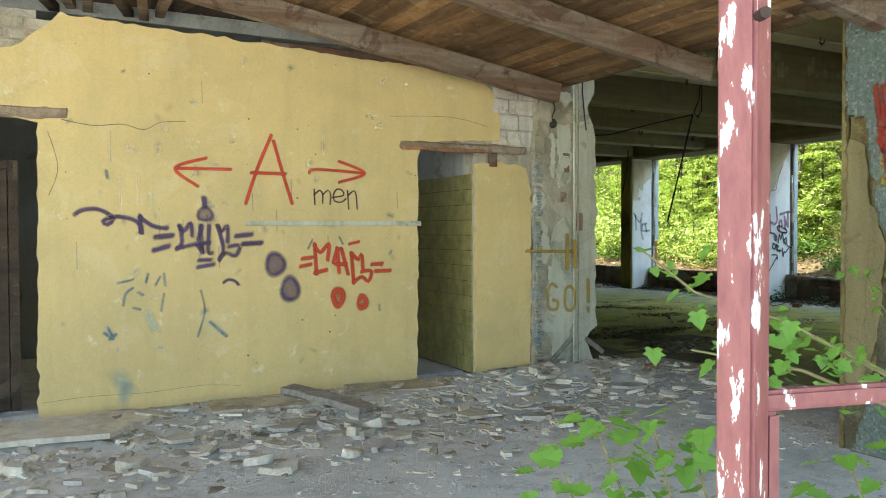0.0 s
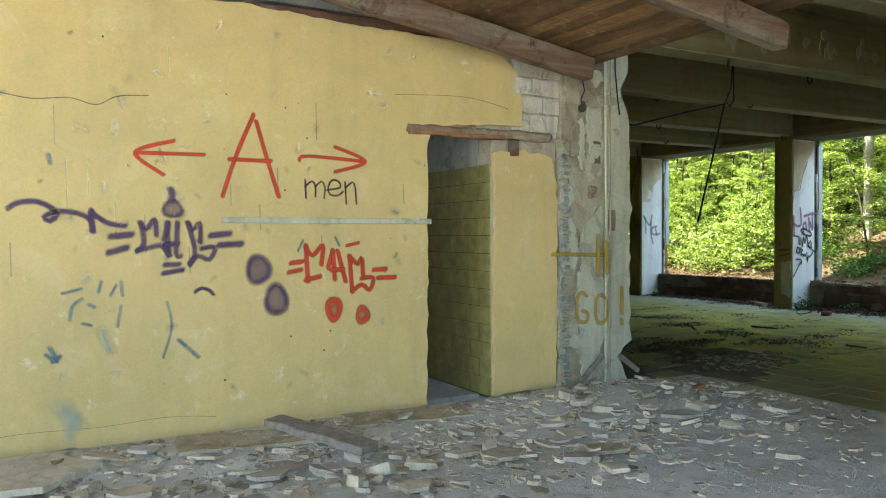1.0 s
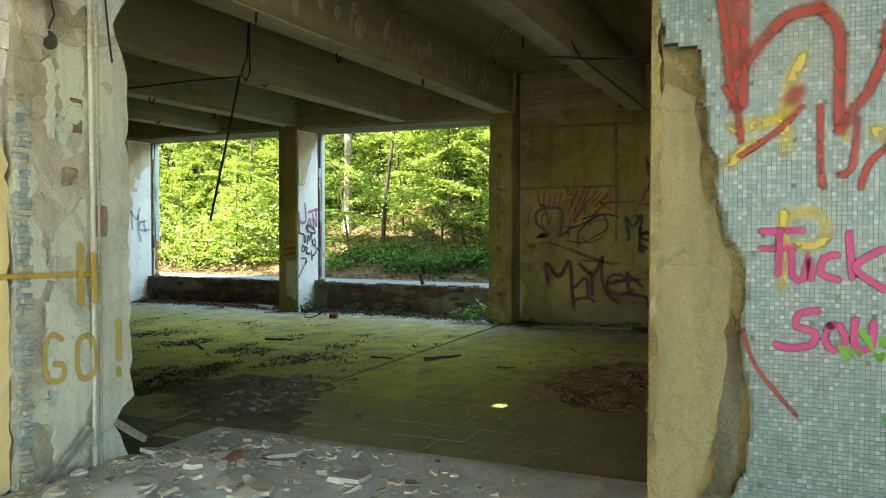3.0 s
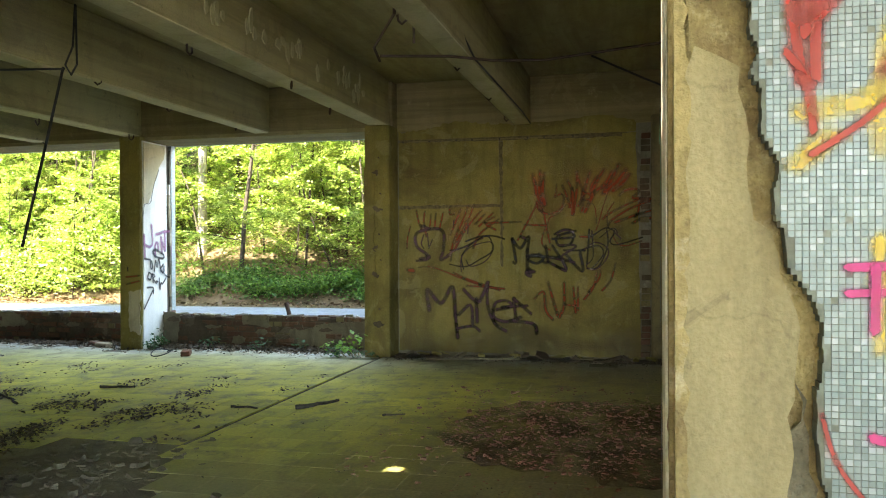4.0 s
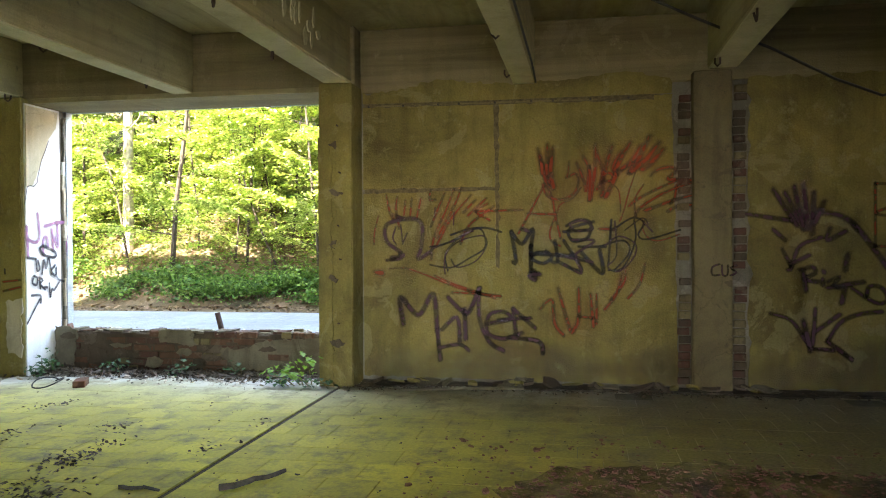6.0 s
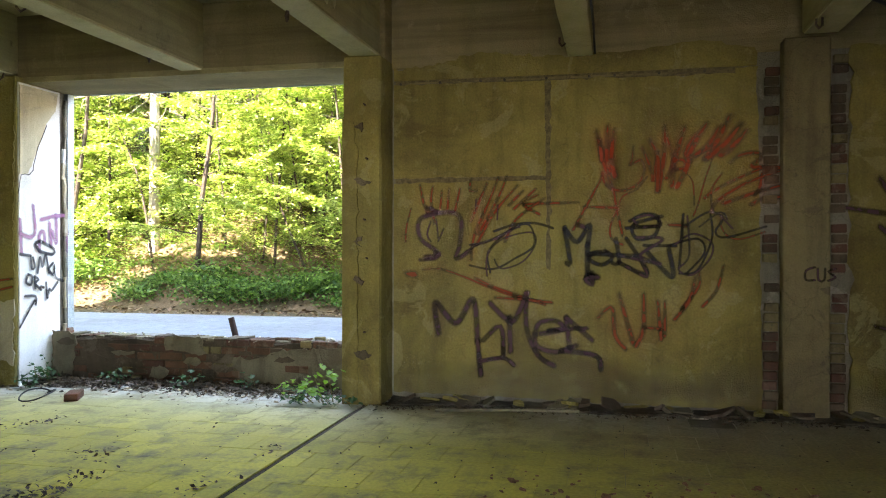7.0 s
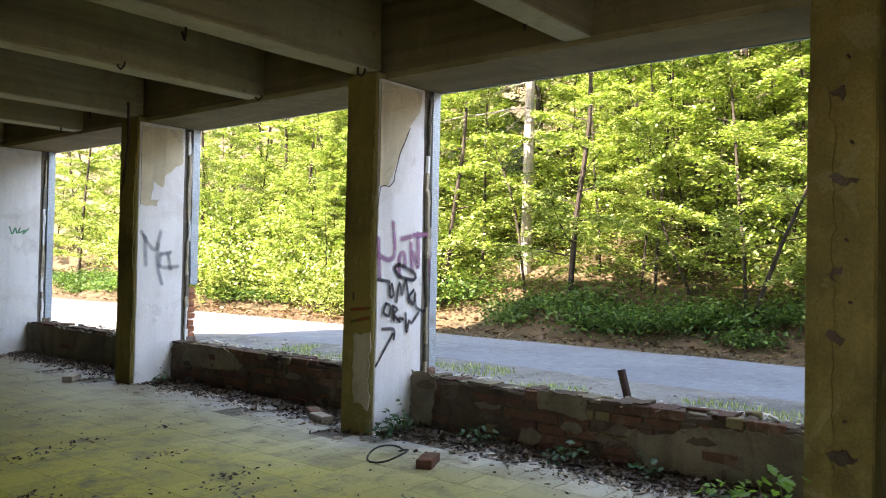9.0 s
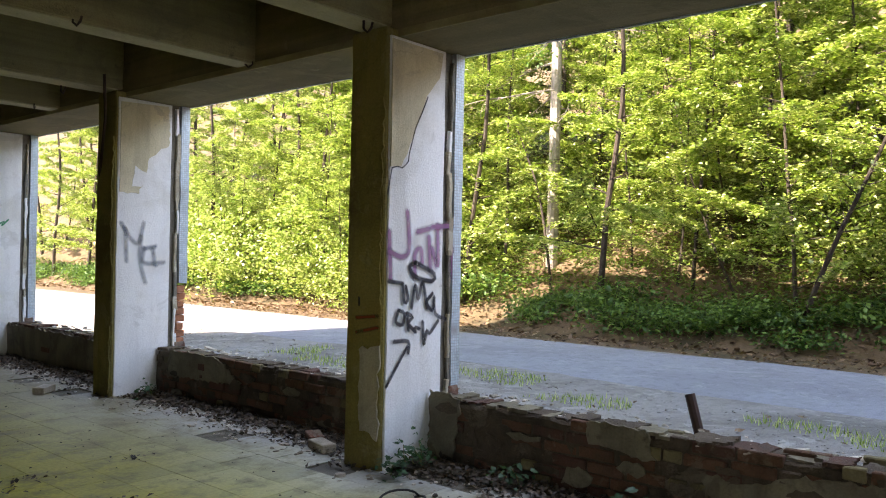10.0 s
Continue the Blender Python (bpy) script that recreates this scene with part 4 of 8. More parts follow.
# one old spruce with bare lower boughs
def spruce(x, y):
    rnd = random.Random(5)
    t = thing("spruce", "old conifer with pale bark and drooping bare boughs", "tree", at=(x, y, SLOPE(x, y)))
    z0 = SLOPE(x, y)
    part("trunk", tube([(x + 0.02 * k, y, z0 - 0.3 + 1.3 * k) for k in range(12)], 0.15, 10, 0.5), simple("pale_bark", (0.30, 0.26, 0.21), 0.9, 0, 0.35, 14), t)
    cs = []
    for k in range(26):
        an, h = rnd.uniform(0, 6.28), rnd.uniform(2.2, 12)
        lp = limb_points((x, y, z0 + h), (math.cos(an), math.sin(an), -0.12), rnd.uniform(1.6, 2.8), rnd, 6, 0.07, -0.02)
        part("limb", tube(lp, 0.028, 5, 0.3), simple_bough, t)
        cs += [tuple(q) for q in lp[4:]] if h > 5 else []
        for j in range(3):
            tw = limb_points(lp[2 + j], (math.cos(an + 0.9 - 0.9 * j), math.sin(an + 0.9 - 0.9 * j), -0.35), 0.7, rnd, 4, 0.12, -0.05)
            part("twig", tube(tw, 0.010, 4, 0.4), simple_bough, t)
    part("crown", leaf_cloud("needles", cs, (0.22, 0.22, 0.1), 1500, 0.05, 9, 0.6), LEAF_LOW, t)


simple_bough = simple("dead_bough", (0.26, 0.22, 0.17), 0.9, 0, 0.3, 14)
spruce(*SPRUCE_AT)

# undergrowth along the foot of the bank and shrubs on its slope
def shrub(x, y, r, h, seed, mat, count, size):
    rnd = random.Random(seed)
    t = thing("shrub", "low leafy green shrub growing on the bank", "shrub", "bank shrubs", at=(x, y, SLOPE(x, y)))
    z = SLOPE(x, y)
    cs = []
    for k in range(7):
        an = rnd.uniform(0, 6.28)
        lp = limb_points((x, y, z - 0.05), (math.cos(an) * 0.7, math.sin(an) * 0.7, 1), h * rnd.uniform(0.7, 1.1), rnd, 5, 0.16, 0.0)
        part("stem", tube(lp, 0.014, 4, 0.3), BARK, t)
        cs += [tuple(q) for q in lp[1:]]
    part("foliage", leaf_cloud("foliage", cs, (r * 0.42, r * 0.42, h * 0.14), count, size, seed, 0.5), mat, t)
    return t


shrubs = [shrub(23.0, 9.0, 0.9, 0.40, 31, LEAF_LOW, 1200, 0.05), shrub(23.2, 12.0, 1.0, 0.6, 32, LEAF_LOW, 1300, 0.05), shrub(24.5, 10.0, 1.2, 1.9, 33, LEAF, 2300, 0.05)]
for k in range(120):
    y = 6.0 + k * 0.33 + trnd.uniform(-0.3, 0.3)
    front = k % 3 < 2
    j = trnd.choice((0, 0, 0, 1)) if front else trnd.choice((1, 2, 2))
    x = (22.9 + 0.5 * math.sin(y * 0.35) + trnd.uniform(0.0, 0.9)) if front else trnd.uniform(23.8, 29)
    if front and trnd.random() < (0.6 if y > 17.2 else 0.12):
        continue
    s = trnd.uniform(0.75, 1.2) if front else trnd.uniform(0.8, 1.3)
    copy_thing(shrubs[j], pose(x, y, SLOPE(x, y), 0, 0, trnd.uniform(0, 360)) @ Matrix.Diagonal((s, s, s, 1)))

# bright young growth that fills the edge of the wood
for k in range(22):
    y = trnd.uniform(19.5, 31)
    x = trnd.uniform(22.9, 24.2)
    s = trnd.uniform(0.8, 1.35)
    copy_thing(shrubs[2], pose(x, y, SLOPE(x, y), 0, 0, trnd.uniform(0, 360)) @ Matrix.Diagonal((s, s, s, 1)))
for k in range(9):
    y = 20.5 + k * 1.15 + trnd.uniform(-0.4, 0.4)
    x, s = trnd.uniform(22.9, 23.8), trnd.uniform(0.5, 0.75)
    copy_thing(protos[2], pose(x, y, SLOPE(x, y), 0, 0, trnd.uniform(0, 360)) @ Matrix.Diagonal((s, s, s, 1)))

# young beech growth between the trees
gy = np.random.RandomState(19)
tufts = []
for _ in range(2600):
    x, y = gy.uniform(24.0, 34.0), gy.uniform(7.5, 34.0)
    if noise.noise(Vector((x * 0.5, y * 0.4, 9))) > -0.12 and math.hypot(x - SPRUCE_AT[0], y - SPRUCE_AT[1]) > 1.0:
        tufts.append((x, y, SLOPE(x, y) + 0.25 + min(3.2, gy.exponential(1.0))))
solid("young_growth", leaf_cloud("young_growth", tufts, (0.34, 0.34, 0.07), 120000, 0.046, 20, 0.32), LEAF, "dense young beech growth between the trees on the bank", "undergrowth", kind="stuff")

# dead leaves and grass
def scatter_leaves(name, n, xr, yr, size, mat, label, seed, lift=0.012):
    g = np.random.RandomState(seed)
    xs_, ys_ = g.uniform(*xr, n), g.uniform(*yr, n)
    cs = [(x, y, SLOPE(x, y) + lift) for x, y in zip(xs_, ys_)]
    me = leaf_cloud(name, cs, (0.02, 0.02, 0.004), n, size, seed, 0.35)
    return solid(name, me, mat, label, "leaves", kind="stuff")


DEAD = foliage("dead_leaves", (0.06, 0.034, 0.016), (0.14, 0.082, 0.042), (0.30, 0.20, 0.12), 0.1)
scatter_leaves("leaf_litter", 16000, (21.6, 33), (-4, 42), 0.075, DEAD, "brown dead leaves strewn over the bank", 7, 0.03)
scatter_leaves("verge_leaves", 260, (13.6, 17.5), (7, 22), 0.03, DEAD, "scattered dead leaves on the gravel verge", 8, 0.03)
scatter_leaves("roadside_leaves", 5000, (20.9, 23.2), (7, 30), 0.04, DEAD, "strip of dead leaves along the far road edge", 18, 0.02)


def grass(name, n, xr, yr, h, seed, label):
    g = np.random.RandomState(seed)
    vs, fs = [], []
    for k in range(n):
        x, y = g.uniform(*xr), g.uniform(*yr)
        if noise.noise(Vector((x * 1.2, y * 0.8, 4))) < 0.02:
            continue
        z, a = SLOPE(x, y), g.uniform(0, 6.28)
        dx, dy, hh = math.cos(a), math.sin(a), h * g.uniform(0.5, 1.3)
        i = len(vs)
        vs += [(x - dy * 0.006, y + dx * 0.006, z), (x + dy * 0.006, y - dx * 0.006, z), (x + dx * hh * 0.5, y + dy * hh * 0.5, z + hh)]
        fs.append((i, i + 1, i + 2))
    me = bpy.data.meshes.new(name)
    me.from_pydata(vs, [], fs)
    return solid(name, me, LEAF, label, "grass", kind="stuff")


grass("verge_grass", 5000, (16.0, 17.3), (8, 17), 0.07, 3, "sparse grass along the road edge")
grass("wall_grass", 500, (13.5, 14.3), (8, 22), 0.2, 4, "tufts of grass outside the sill walls")

# stones of the verge, and low green growth on the bank
vg = np.random.RandomState(23)
vx, vy = vg.uniform(13.45, 17.2, 6500), vg.uniform(7.0, 22.0, 6500)
VERGE = [(x, y, SLOPE(x, y) - 0.002, abs(r) + 0.006) for x, y, r in zip(vx, vy, vg.normal(0, 0.011, 6500))]
low = []
for _ in range(1500):
    x, y = vg.uniform(23.3, 28.0), vg.uniform(8.0, 32.0)
    low.append((x, y, SLOPE(x, y) + vg.uniform(0.05, 0.6)))
solid("low_growth", leaf_cloud("low_growth", low, (0.25, 0.25, 0.06), 42000, 0.042, 24, 0.4), LEAF_MID, "low leafy growth among dead leaves on the bank", "undergrowth", kind="stuff")

# leaning iron stub outside the window
post = part("iron_stub", tube([(13.66, 9.13, -0.1), (13.68, 9.22, 0.2), (13.70, 9.34, 0.60)], 0.032, 10), RUST, None)
tagged(post, "leaning rusty iron stub outside the sill wall", "post")


# ---- tiles of the hall floor ----
PIT = [(6.2, 6.9), (7.1, 8.9), (7.9, 8.5), (8.25, 7.55), (7.3, 7.15)]


def in_poly(x, y, poly):
    c = False
    for (x1, y1), (x2, y2) in zip(poly, poly[1:] + poly[:1]):
        if (y1 > y) != (y2 > y) and x < (x2 - x1) * (y - y1) / (y2 - y1) + x1:
            c = not c
    return c


T = 0.33
def tile_mesh(seed):
    bm = boxes(((-T / 2 + 0.0015, -T / 2 + 0.0015, -0.02), (T / 2 - 0.0015, T / 2 - 0.0015, 0.0)))
    bmesh.ops.bevel(bm, geom=[e for e in bm.edges if all(v.co.z > -0.001 for v in e.verts)], offset=0.0015, segments=1, affect="EDGES")
    return finish(bm, "tile")


tiles_near, tiles_far = [], []
i = 0
x = 6.22
while x < 13.05:
    y = SOUTH + (T / 2 if i % 2 else 0)
    while y < NORTH:
        edge_cut = 6.25 + 0.16 * noise.noise(Vector((y * 0.9, 0, 2)))
        slit = abs(y - 7.49) < 0.17 and x > 8.1
        if x > edge_cut and not in_poly(x, y, PIT) and not (x > 12.45 and noise.noise(Vector((x * 2, y * 2, 1))) > 0.25):
            (tiles_near if 8.2 < x < 12.6 and 5.7 < y < 9.7 and len(tiles_near) < 300 and not slit else tiles_far).append((x, y, slit))
        y += T
    i += 1
    x += T
rt = random.Random(8)
bmf = bmesh.new()
for x, y, slit in tiles_far:
    w = T / 2 - 0.0015
    y0, y1 = y - w, y + w
    if slit:
        for a, b in ((y0, min(y1, 7.465)), (max(y0, 7.512), y1)):
            if b - a > 0.02:
                add_box(bmf, (x - w, a, -0.02), (x + w, b, rt.uniform(-0.0005, 0.0005)))
        continue
    for a, b in ((y0, y1),):
        if b - a > 0.02:
            add_box(bmf, (x - w, a, -0.02), (x + w, b, rt.uniform(-0.0005, 0.0005)))
solid("expansion_joint", worn(boxes(((8.1, 7.466, -0.02), (12.5, 7.511, -0.009))), 0.004, 4, 0.2, 0.0), DEBRIS, "dark open joint across the tiled floor", "joint", kind="structure")
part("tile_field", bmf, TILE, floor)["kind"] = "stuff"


# ---- spray paint ----
def smooth_path(pts, step=0.02):
    if len(pts) == 2:
        p = [pts[0], pts[0], pts[1], pts[1]]
    else:
        p = [pts[0]] + list(pts) + [pts[-1]]
    out = []
    for a, b, c, d in zip(p, p[1:], p[2:], p[3:]):
        a, b, c, d = Vector(a), Vector(b), Vector(c), Vector(d)
        n = max(2, int((c - b).length / step))
        for k in range(n):
            s = k / n
            out.append(0.5 * (2 * b + (c - a) * s + (2 * a - 5 * b + 4 * c - d) * s * s + (3 * b - a - 3 * c + d) * s ** 3))
    out.append(Vector(p[-1]))
    return out


def strokes(name, lines, place, material, parent, fat=1.5, lift=0.003, label="", fade=1.0):
    """fade: how much paint a stroke has where it starts."""
    vs, fs, uv = [], [], []
    for j, (w, pts) in enumerate(lines):
        path = smooth_path(pts)
        ends = (path[-1] - path[-2]).normalized() if (path[-1] - path[-2]).length else Vector((1, 0))
        begin = (path[0] - path[1]).normalized() if (path[0] - path[1]).length else Vector((1, 0))
        r = w * fat / 2
        path = [path[0] + begin * r] + path + [path[-1] + ends * r]
        base, n = len(vs), len(path)
        for i, p in enumerate(path):
            d = path[min(i + 1, n - 1)] - path[max(i - 1, 0)]
            d = d.normalized() if d.length else Vector((1, 0))
            q = Vector((-d.y, d.x)) * r
            for s in (-1, -0.5, 0, 0.5, 1):
                vs.append(place(p.x + q.x * s, p.y + q.y * s, lift + 0.0004 * (j % 7)))
                uv.append((0.0 if i in (0, n - 1) else (1 - abs(s)) * min(1.0, fade + (1 - fade) * 2.2 * i / n), 0.5))
        for i in range(n - 1):
            for k in range(4):
                a = base + i * 5 + k
                fs.append((a, a + 1, a + 6, a + 5))
    me = bpy.data.meshes.new(name)
    me.from_pydata(vs, [], fs)
    layer = me.uv_layers.new(name="UVMap")
    layer.data.foreach_set("uv", [c for l in me.loops for c in uv[l.vertex_index]])
    return part(name, me, material, parent, label)


def discs(name, ovals, place, material, parent, lift=0.004, label=""):
    """Filled sprayed balls: centre, half width and half height."""
    vs, fs, uv = [], [], []
    for cx, cz, rx, rz in ovals:
        b = len(vs)
        for ring, cover in ((0.0, 0.34), (0.55, 0.42), (0.82, 0.64), (1.0, 0.4), (1.18, 0.0)):
            for k in range(20):
                a = 2 * math.pi * k / 20
                w = 1 + 0.06 * math.sin(3 * a + cx * 9)
                vs.append(place(cx + rx * ring * w * math.cos(a), cz + rz * ring * w * math.sin(a), lift))
                uv.append((cover, 0.5))
        for r_ in range(4):
            for k in range(20):
                fs.append((b + r_ * 20 + k, b + r_ * 20 + (k + 1) % 20, b + r_ * 20 + 20 + (k + 1) % 20, b + r_ * 20 + 20 + k))
    me = bpy.data.meshes.new(name)
    me.from_pydata(vs, [], fs)
    layer = me.uv_layers.new(name="UVMap")
    layer.data.foreach_set("uv", [c for l in me.loops for c in uv[l.vertex_index]])
    return part(name, me, material, parent, label)


RED_YELLOW = []
RED_YELLOW += [(0.034, [(2.263, 2.108), (2.146, 1.833), (2.054, 1.562)]), (0.034, [(2.281, 2.064), (2.353, 1.817), (2.431, 1.567)]), (0.034, [(2.101, 1.805), (2.377, 1.804)]), (0.03, [(1.937, 1.826), (1.52, 1.821)])]
RED_YELLOW += [(0.03, [(1.751, 1.907), (1.52, 1.821), (1.685, 1.688)]), (0.03, [(2.577, 1.82), (2.64, 1.85), (3.068, 1.83)]), (0.03, [(2.839, 1.923), (3.068, 1.83), (2.838, 1.748)]), (0.04, [(2.621, 1.234), (2.634, 0.986)])]
RED_YELLOW += [(0.04, [(2.621, 1.22), (2.669, 1.163), (2.744, 1.232), (2.733, 1.101)]), (0.04, [(2.619, 0.995), (2.723, 1.016)]), (0.04, [(2.819, 1.194), (2.783, 1.076)]), (0.04, [(2.819, 1.194), (2.832, 0.994)])]
RED_YELLOW += [(0.04, [(2.854, 1.193), (2.913, 0.977)]), (0.04, [(2.808, 1.061), (2.894, 1.059)]), (0.04, [(2.945, 1.153), (2.964, 0.904)]), (0.04, [(2.945, 1.153), (3.007, 1.095), (3.038, 1.142), (3.048, 1.021)])]
RED_YELLOW += [(0.04, [(2.964, 0.904), (3.037, 0.949), (3.099, 0.909), (3.126, 0.995), (3.037, 0.993)]), (0.04, [(2.514, 1.114), (2.596, 1.122)]), (0.04, [(2.499, 1.05), (2.586, 1.066)]), (0.04, [(3.131, 1.053), (3.227, 1.056)])]
RED_YELLOW += [(0.04, [(3.163, 0.994), (3.301, 0.995)]), (0.03, [(2.925, 1.23), (3.013, 1.248)])]
MEN_BLACK = []
MEN_BLACK += [(0.014, [(2.62, 1.686), (2.624, 1.56)]), (0.014, [(2.619, 1.64), (2.669, 1.678), (2.693, 1.641), (2.692, 1.571)]), (0.014, [(2.693, 1.641), (2.738, 1.679), (2.762, 1.642), (2.757, 1.562)]), (0.014, [(2.777, 1.619), (2.877, 1.64), (2.863, 1.682), (2.817, 1.69), (2.787, 1.643), (2.797, 1.591), (2.857, 1.582), (2.898, 1.611)])]
MEN_BLACK += [(0.014, [(2.913, 1.678), (2.922, 1.526)]), (0.014, [(2.918, 1.64), (2.969, 1.679), (2.99, 1.642), (2.999, 1.527)])]
PURPLE_YELLOW = []
PURPLE_YELLOW += [(0.04, [(0.824, 1.465), (0.872, 1.498), (0.966, 1.507), (1.041, 1.475), (1.079, 1.434), (1.04, 1.393), (1.01, 1.417), (1.079, 1.45), (1.175, 1.443), (1.253, 1.405), (1.272, 1.334)]), (0.04, [(1.266, 1.46), (1.272, 1.334)]), (0.04, [(1.266, 1.447), (1.353, 1.384), (1.454, 1.363)]), (0.04, [(1.544, 1.384), (1.577, 1.341), (1.628, 1.406), (1.639, 1.306)])]
PURPLE_YELLOW += [(0.04, [(1.548, 1.384), (1.563, 1.255), (1.526, 1.212)]), (0.04, [(1.526, 1.212), (1.659, 1.245)]), (0.04, [(1.712, 1.384), (1.681, 1.275)]), (0.04, [(1.703, 1.384), (1.714, 1.188)])]
PURPLE_YELLOW += [(0.04, [(1.681, 1.245), (1.766, 1.253)]), (0.04, [(1.767, 1.384), (1.757, 1.187), (1.786, 1.173)]), (0.04, [(1.832, 1.384), (1.862, 1.34), (1.906, 1.384), (1.909, 1.26)]), (0.04, [(1.832, 1.384), (1.873, 1.207), (1.842, 1.119)])]
PURPLE_YELLOW += [(0.04, [(1.842, 1.128), (1.895, 1.171), (1.965, 1.148), (2.001, 1.228), (1.917, 1.22)]), (0.04, [(1.68, 1.232), (1.714, 1.179)]), (0.04, [(1.688, 1.118), (1.777, 1.121)]), (0.04, [(1.679, 1.066), (1.798, 1.085)])]
PURPLE_YELLOW += [(0.05, [(1.372, 1.299), (1.494, 1.311)]), (0.05, [(1.359, 1.202), (1.464, 1.23)]), (0.05, [(1.975, 1.304), (2.096, 1.316)]), (0.05, [(2.028, 1.241), (2.173, 1.248)])]
PURPLE_YELLOW += [(0.05, [(1.731, 1.593), (1.735, 1.532)]), (0.03, [(1.875, 0.942), (1.915, 0.963), (1.963, 0.948), (1.989, 0.92)])]
BLUE_YELLOW = []
BLUE_YELLOW += [(0.022, [(1.1, 0.961), (1.209, 0.986)]), (0.026, [(1.208, 0.923), (1.157, 0.883), (1.14, 0.8)]), (0.03, [(1.247, 0.888), (1.275, 0.87)]), (0.026, [(1.316, 1.025), (1.3, 0.962)])]
BLUE_YELLOW += [(0.026, [(1.429, 1.022), (1.436, 0.936)]), (0.022, [(1.367, 0.938), (1.401, 1.001)]), (0.024, [(1.427, 0.872), (1.406, 0.745)]), (0.024, [(1.21, 0.776), (1.257, 0.761)])]
BLUE_YELLOW += [(0.03, [(1.011, 0.6), (1.068, 0.554), (1.03, 0.64)]), (0.03, [(1.044, 0.556), (1.087, 0.586)]), (0.022, [(1.698, 0.883), (1.726, 0.728), (1.673, 0.534)]), (0.034, [(1.768, 0.638), (1.888, 0.52)])]
BLUE_YELLOW += [(0.022, [(2.597, 1.267), (2.562, 1.197)]), (0.022, [(2.835, 1.288), (2.864, 1.231)]), (0.03, [(1.037, 1.784), (1.044, 1.735)])]
PURPLE_HALL = []
PURPLE_HALL += [(0.05, [(7.046, 1.26), (6.923, 1.278), (6.984, 1.338), (7.095, 1.428), (7.106, 1.578), (6.983, 1.637), (6.799, 1.648), (6.727, 1.576), (6.74, 1.367), (6.771, 1.248), (6.661, 1.308)]), (0.04, [(7.032, 1.697), (6.922, 1.654)]), (0.06, [(6.926, 0.59), (6.956, 0.859), (6.773, 0.682), (6.62, 0.892), (6.579, 0.535)]), (0.05, [(6.579, 0.535), (6.55, 0.238)])]
PURPLE_HALL += [(0.04, [(6.55, 0.357), (6.351, 0.39), (6.261, 0.333)]), (0.05, [(6.531, 0.536), (6.41, 0.656), (6.362, 0.627), (6.351, 0.42)]), (0.055, [(6.469, 0.863), (6.35, 0.746), (6.26, 0.717), (6.152, 0.954)]), (0.055, [(6.302, 0.746), (6.291, 0.451)])]
PURPLE_HALL += [(0.05, [(6.152, 0.954), (6.153, 0.659), (6.053, 0.425), (5.917, 0.339)]), (0.05, [(6.082, 0.601), (5.846, 0.651), (5.904, 0.721), (6.052, 0.69), (6.07, 0.513), (5.905, 0.457), (5.729, 0.518)]), (0.05, [(5.816, 0.751), (5.787, 0.488)]), (0.05, [(5.816, 0.751), (5.6, 0.567)])]
PURPLE_HALL += [(0.04, [(5.963, 0.644), (5.641, 0.666)]), (0.05, [(5.846, 0.47), (5.566, 0.433), (5.525, 0.318)])]
BLACK_HALL = []
BLACK_HALL += [(0.045, [(5.831, 1.512), (5.785, 1.22), (5.815, 1.214)]), (0.045, [(5.831, 1.512), (5.726, 1.395), (5.621, 1.54), (5.639, 1.365)]), (0.05, [(5.639, 1.365), (5.64, 1.103)]), (0.06, [(5.64, 1.086), (5.587, 1.103)])]
BLACK_HALL += [(0.04, [(5.465, 1.307), (5.581, 1.307), (5.622, 1.249), (5.523, 1.202), (5.436, 1.261), (5.494, 1.319)]), (0.04, [(5.407, 1.423), (5.379, 1.22), (5.436, 1.22)]), (0.04, [(5.639, 1.295), (5.235, 1.278)]), (0.04, [(5.379, 1.22), (5.15, 1.134), (5.321, 1.423)])]
BLACK_HALL += [(0.035, [(5.321, 1.51), (5.064, 1.526)]), (0.035, [(5.292, 1.567), (5.177, 1.624), (5.063, 1.595), (5.092, 1.451), (5.235, 1.422), (5.263, 1.538), (5.035, 1.606)]), (0.045, [(5.149, 1.307), (4.951, 1.106), (4.979, 1.335)]), (0.03, [(5.178, 1.365), (4.922, 1.364)])]
BLACK_HALL += [(0.025, [(4.865, 1.622), (4.894, 1.192)]), (0.02, [(4.837, 1.536), (4.669, 1.638), (4.557, 1.591), (4.613, 1.478), (4.529, 1.432), (4.225, 1.521)]), (0.02, [(4.979, 1.364), (4.753, 1.421), (4.697, 1.307), (4.838, 1.135)]), (0.02, [(4.652, 1.62), (4.641, 1.421), (4.753, 1.164), (4.894, 1.135)])]
BLACK_HALL += [(0.025, [(6.437, 1.485), (6.257, 1.543), (6.079, 1.554), (5.931, 1.512)]), (0.02, [(6.468, 1.13), (6.486, 1.308), (6.317, 1.485), (6.138, 1.543), (6.091, 1.366), (6.258, 1.249), (6.438, 1.16), (6.649, 1.189)]), (0.02, [(6.649, 1.367), (6.498, 1.397), (6.257, 1.514)])]
RED_FLAMES = []
RED_FLAMES += [(0.05, [(5.569, 2.327), (5.496, 2.036), (5.461, 1.96)]), (0.05, [(5.476, 2.369), (5.482, 2.127), (5.452, 1.99)]), (0.05, [(5.424, 2.337), (5.444, 2.095), (5.415, 1.944)]), (0.04, [(5.54, 2.25), (5.525, 2.082)])]
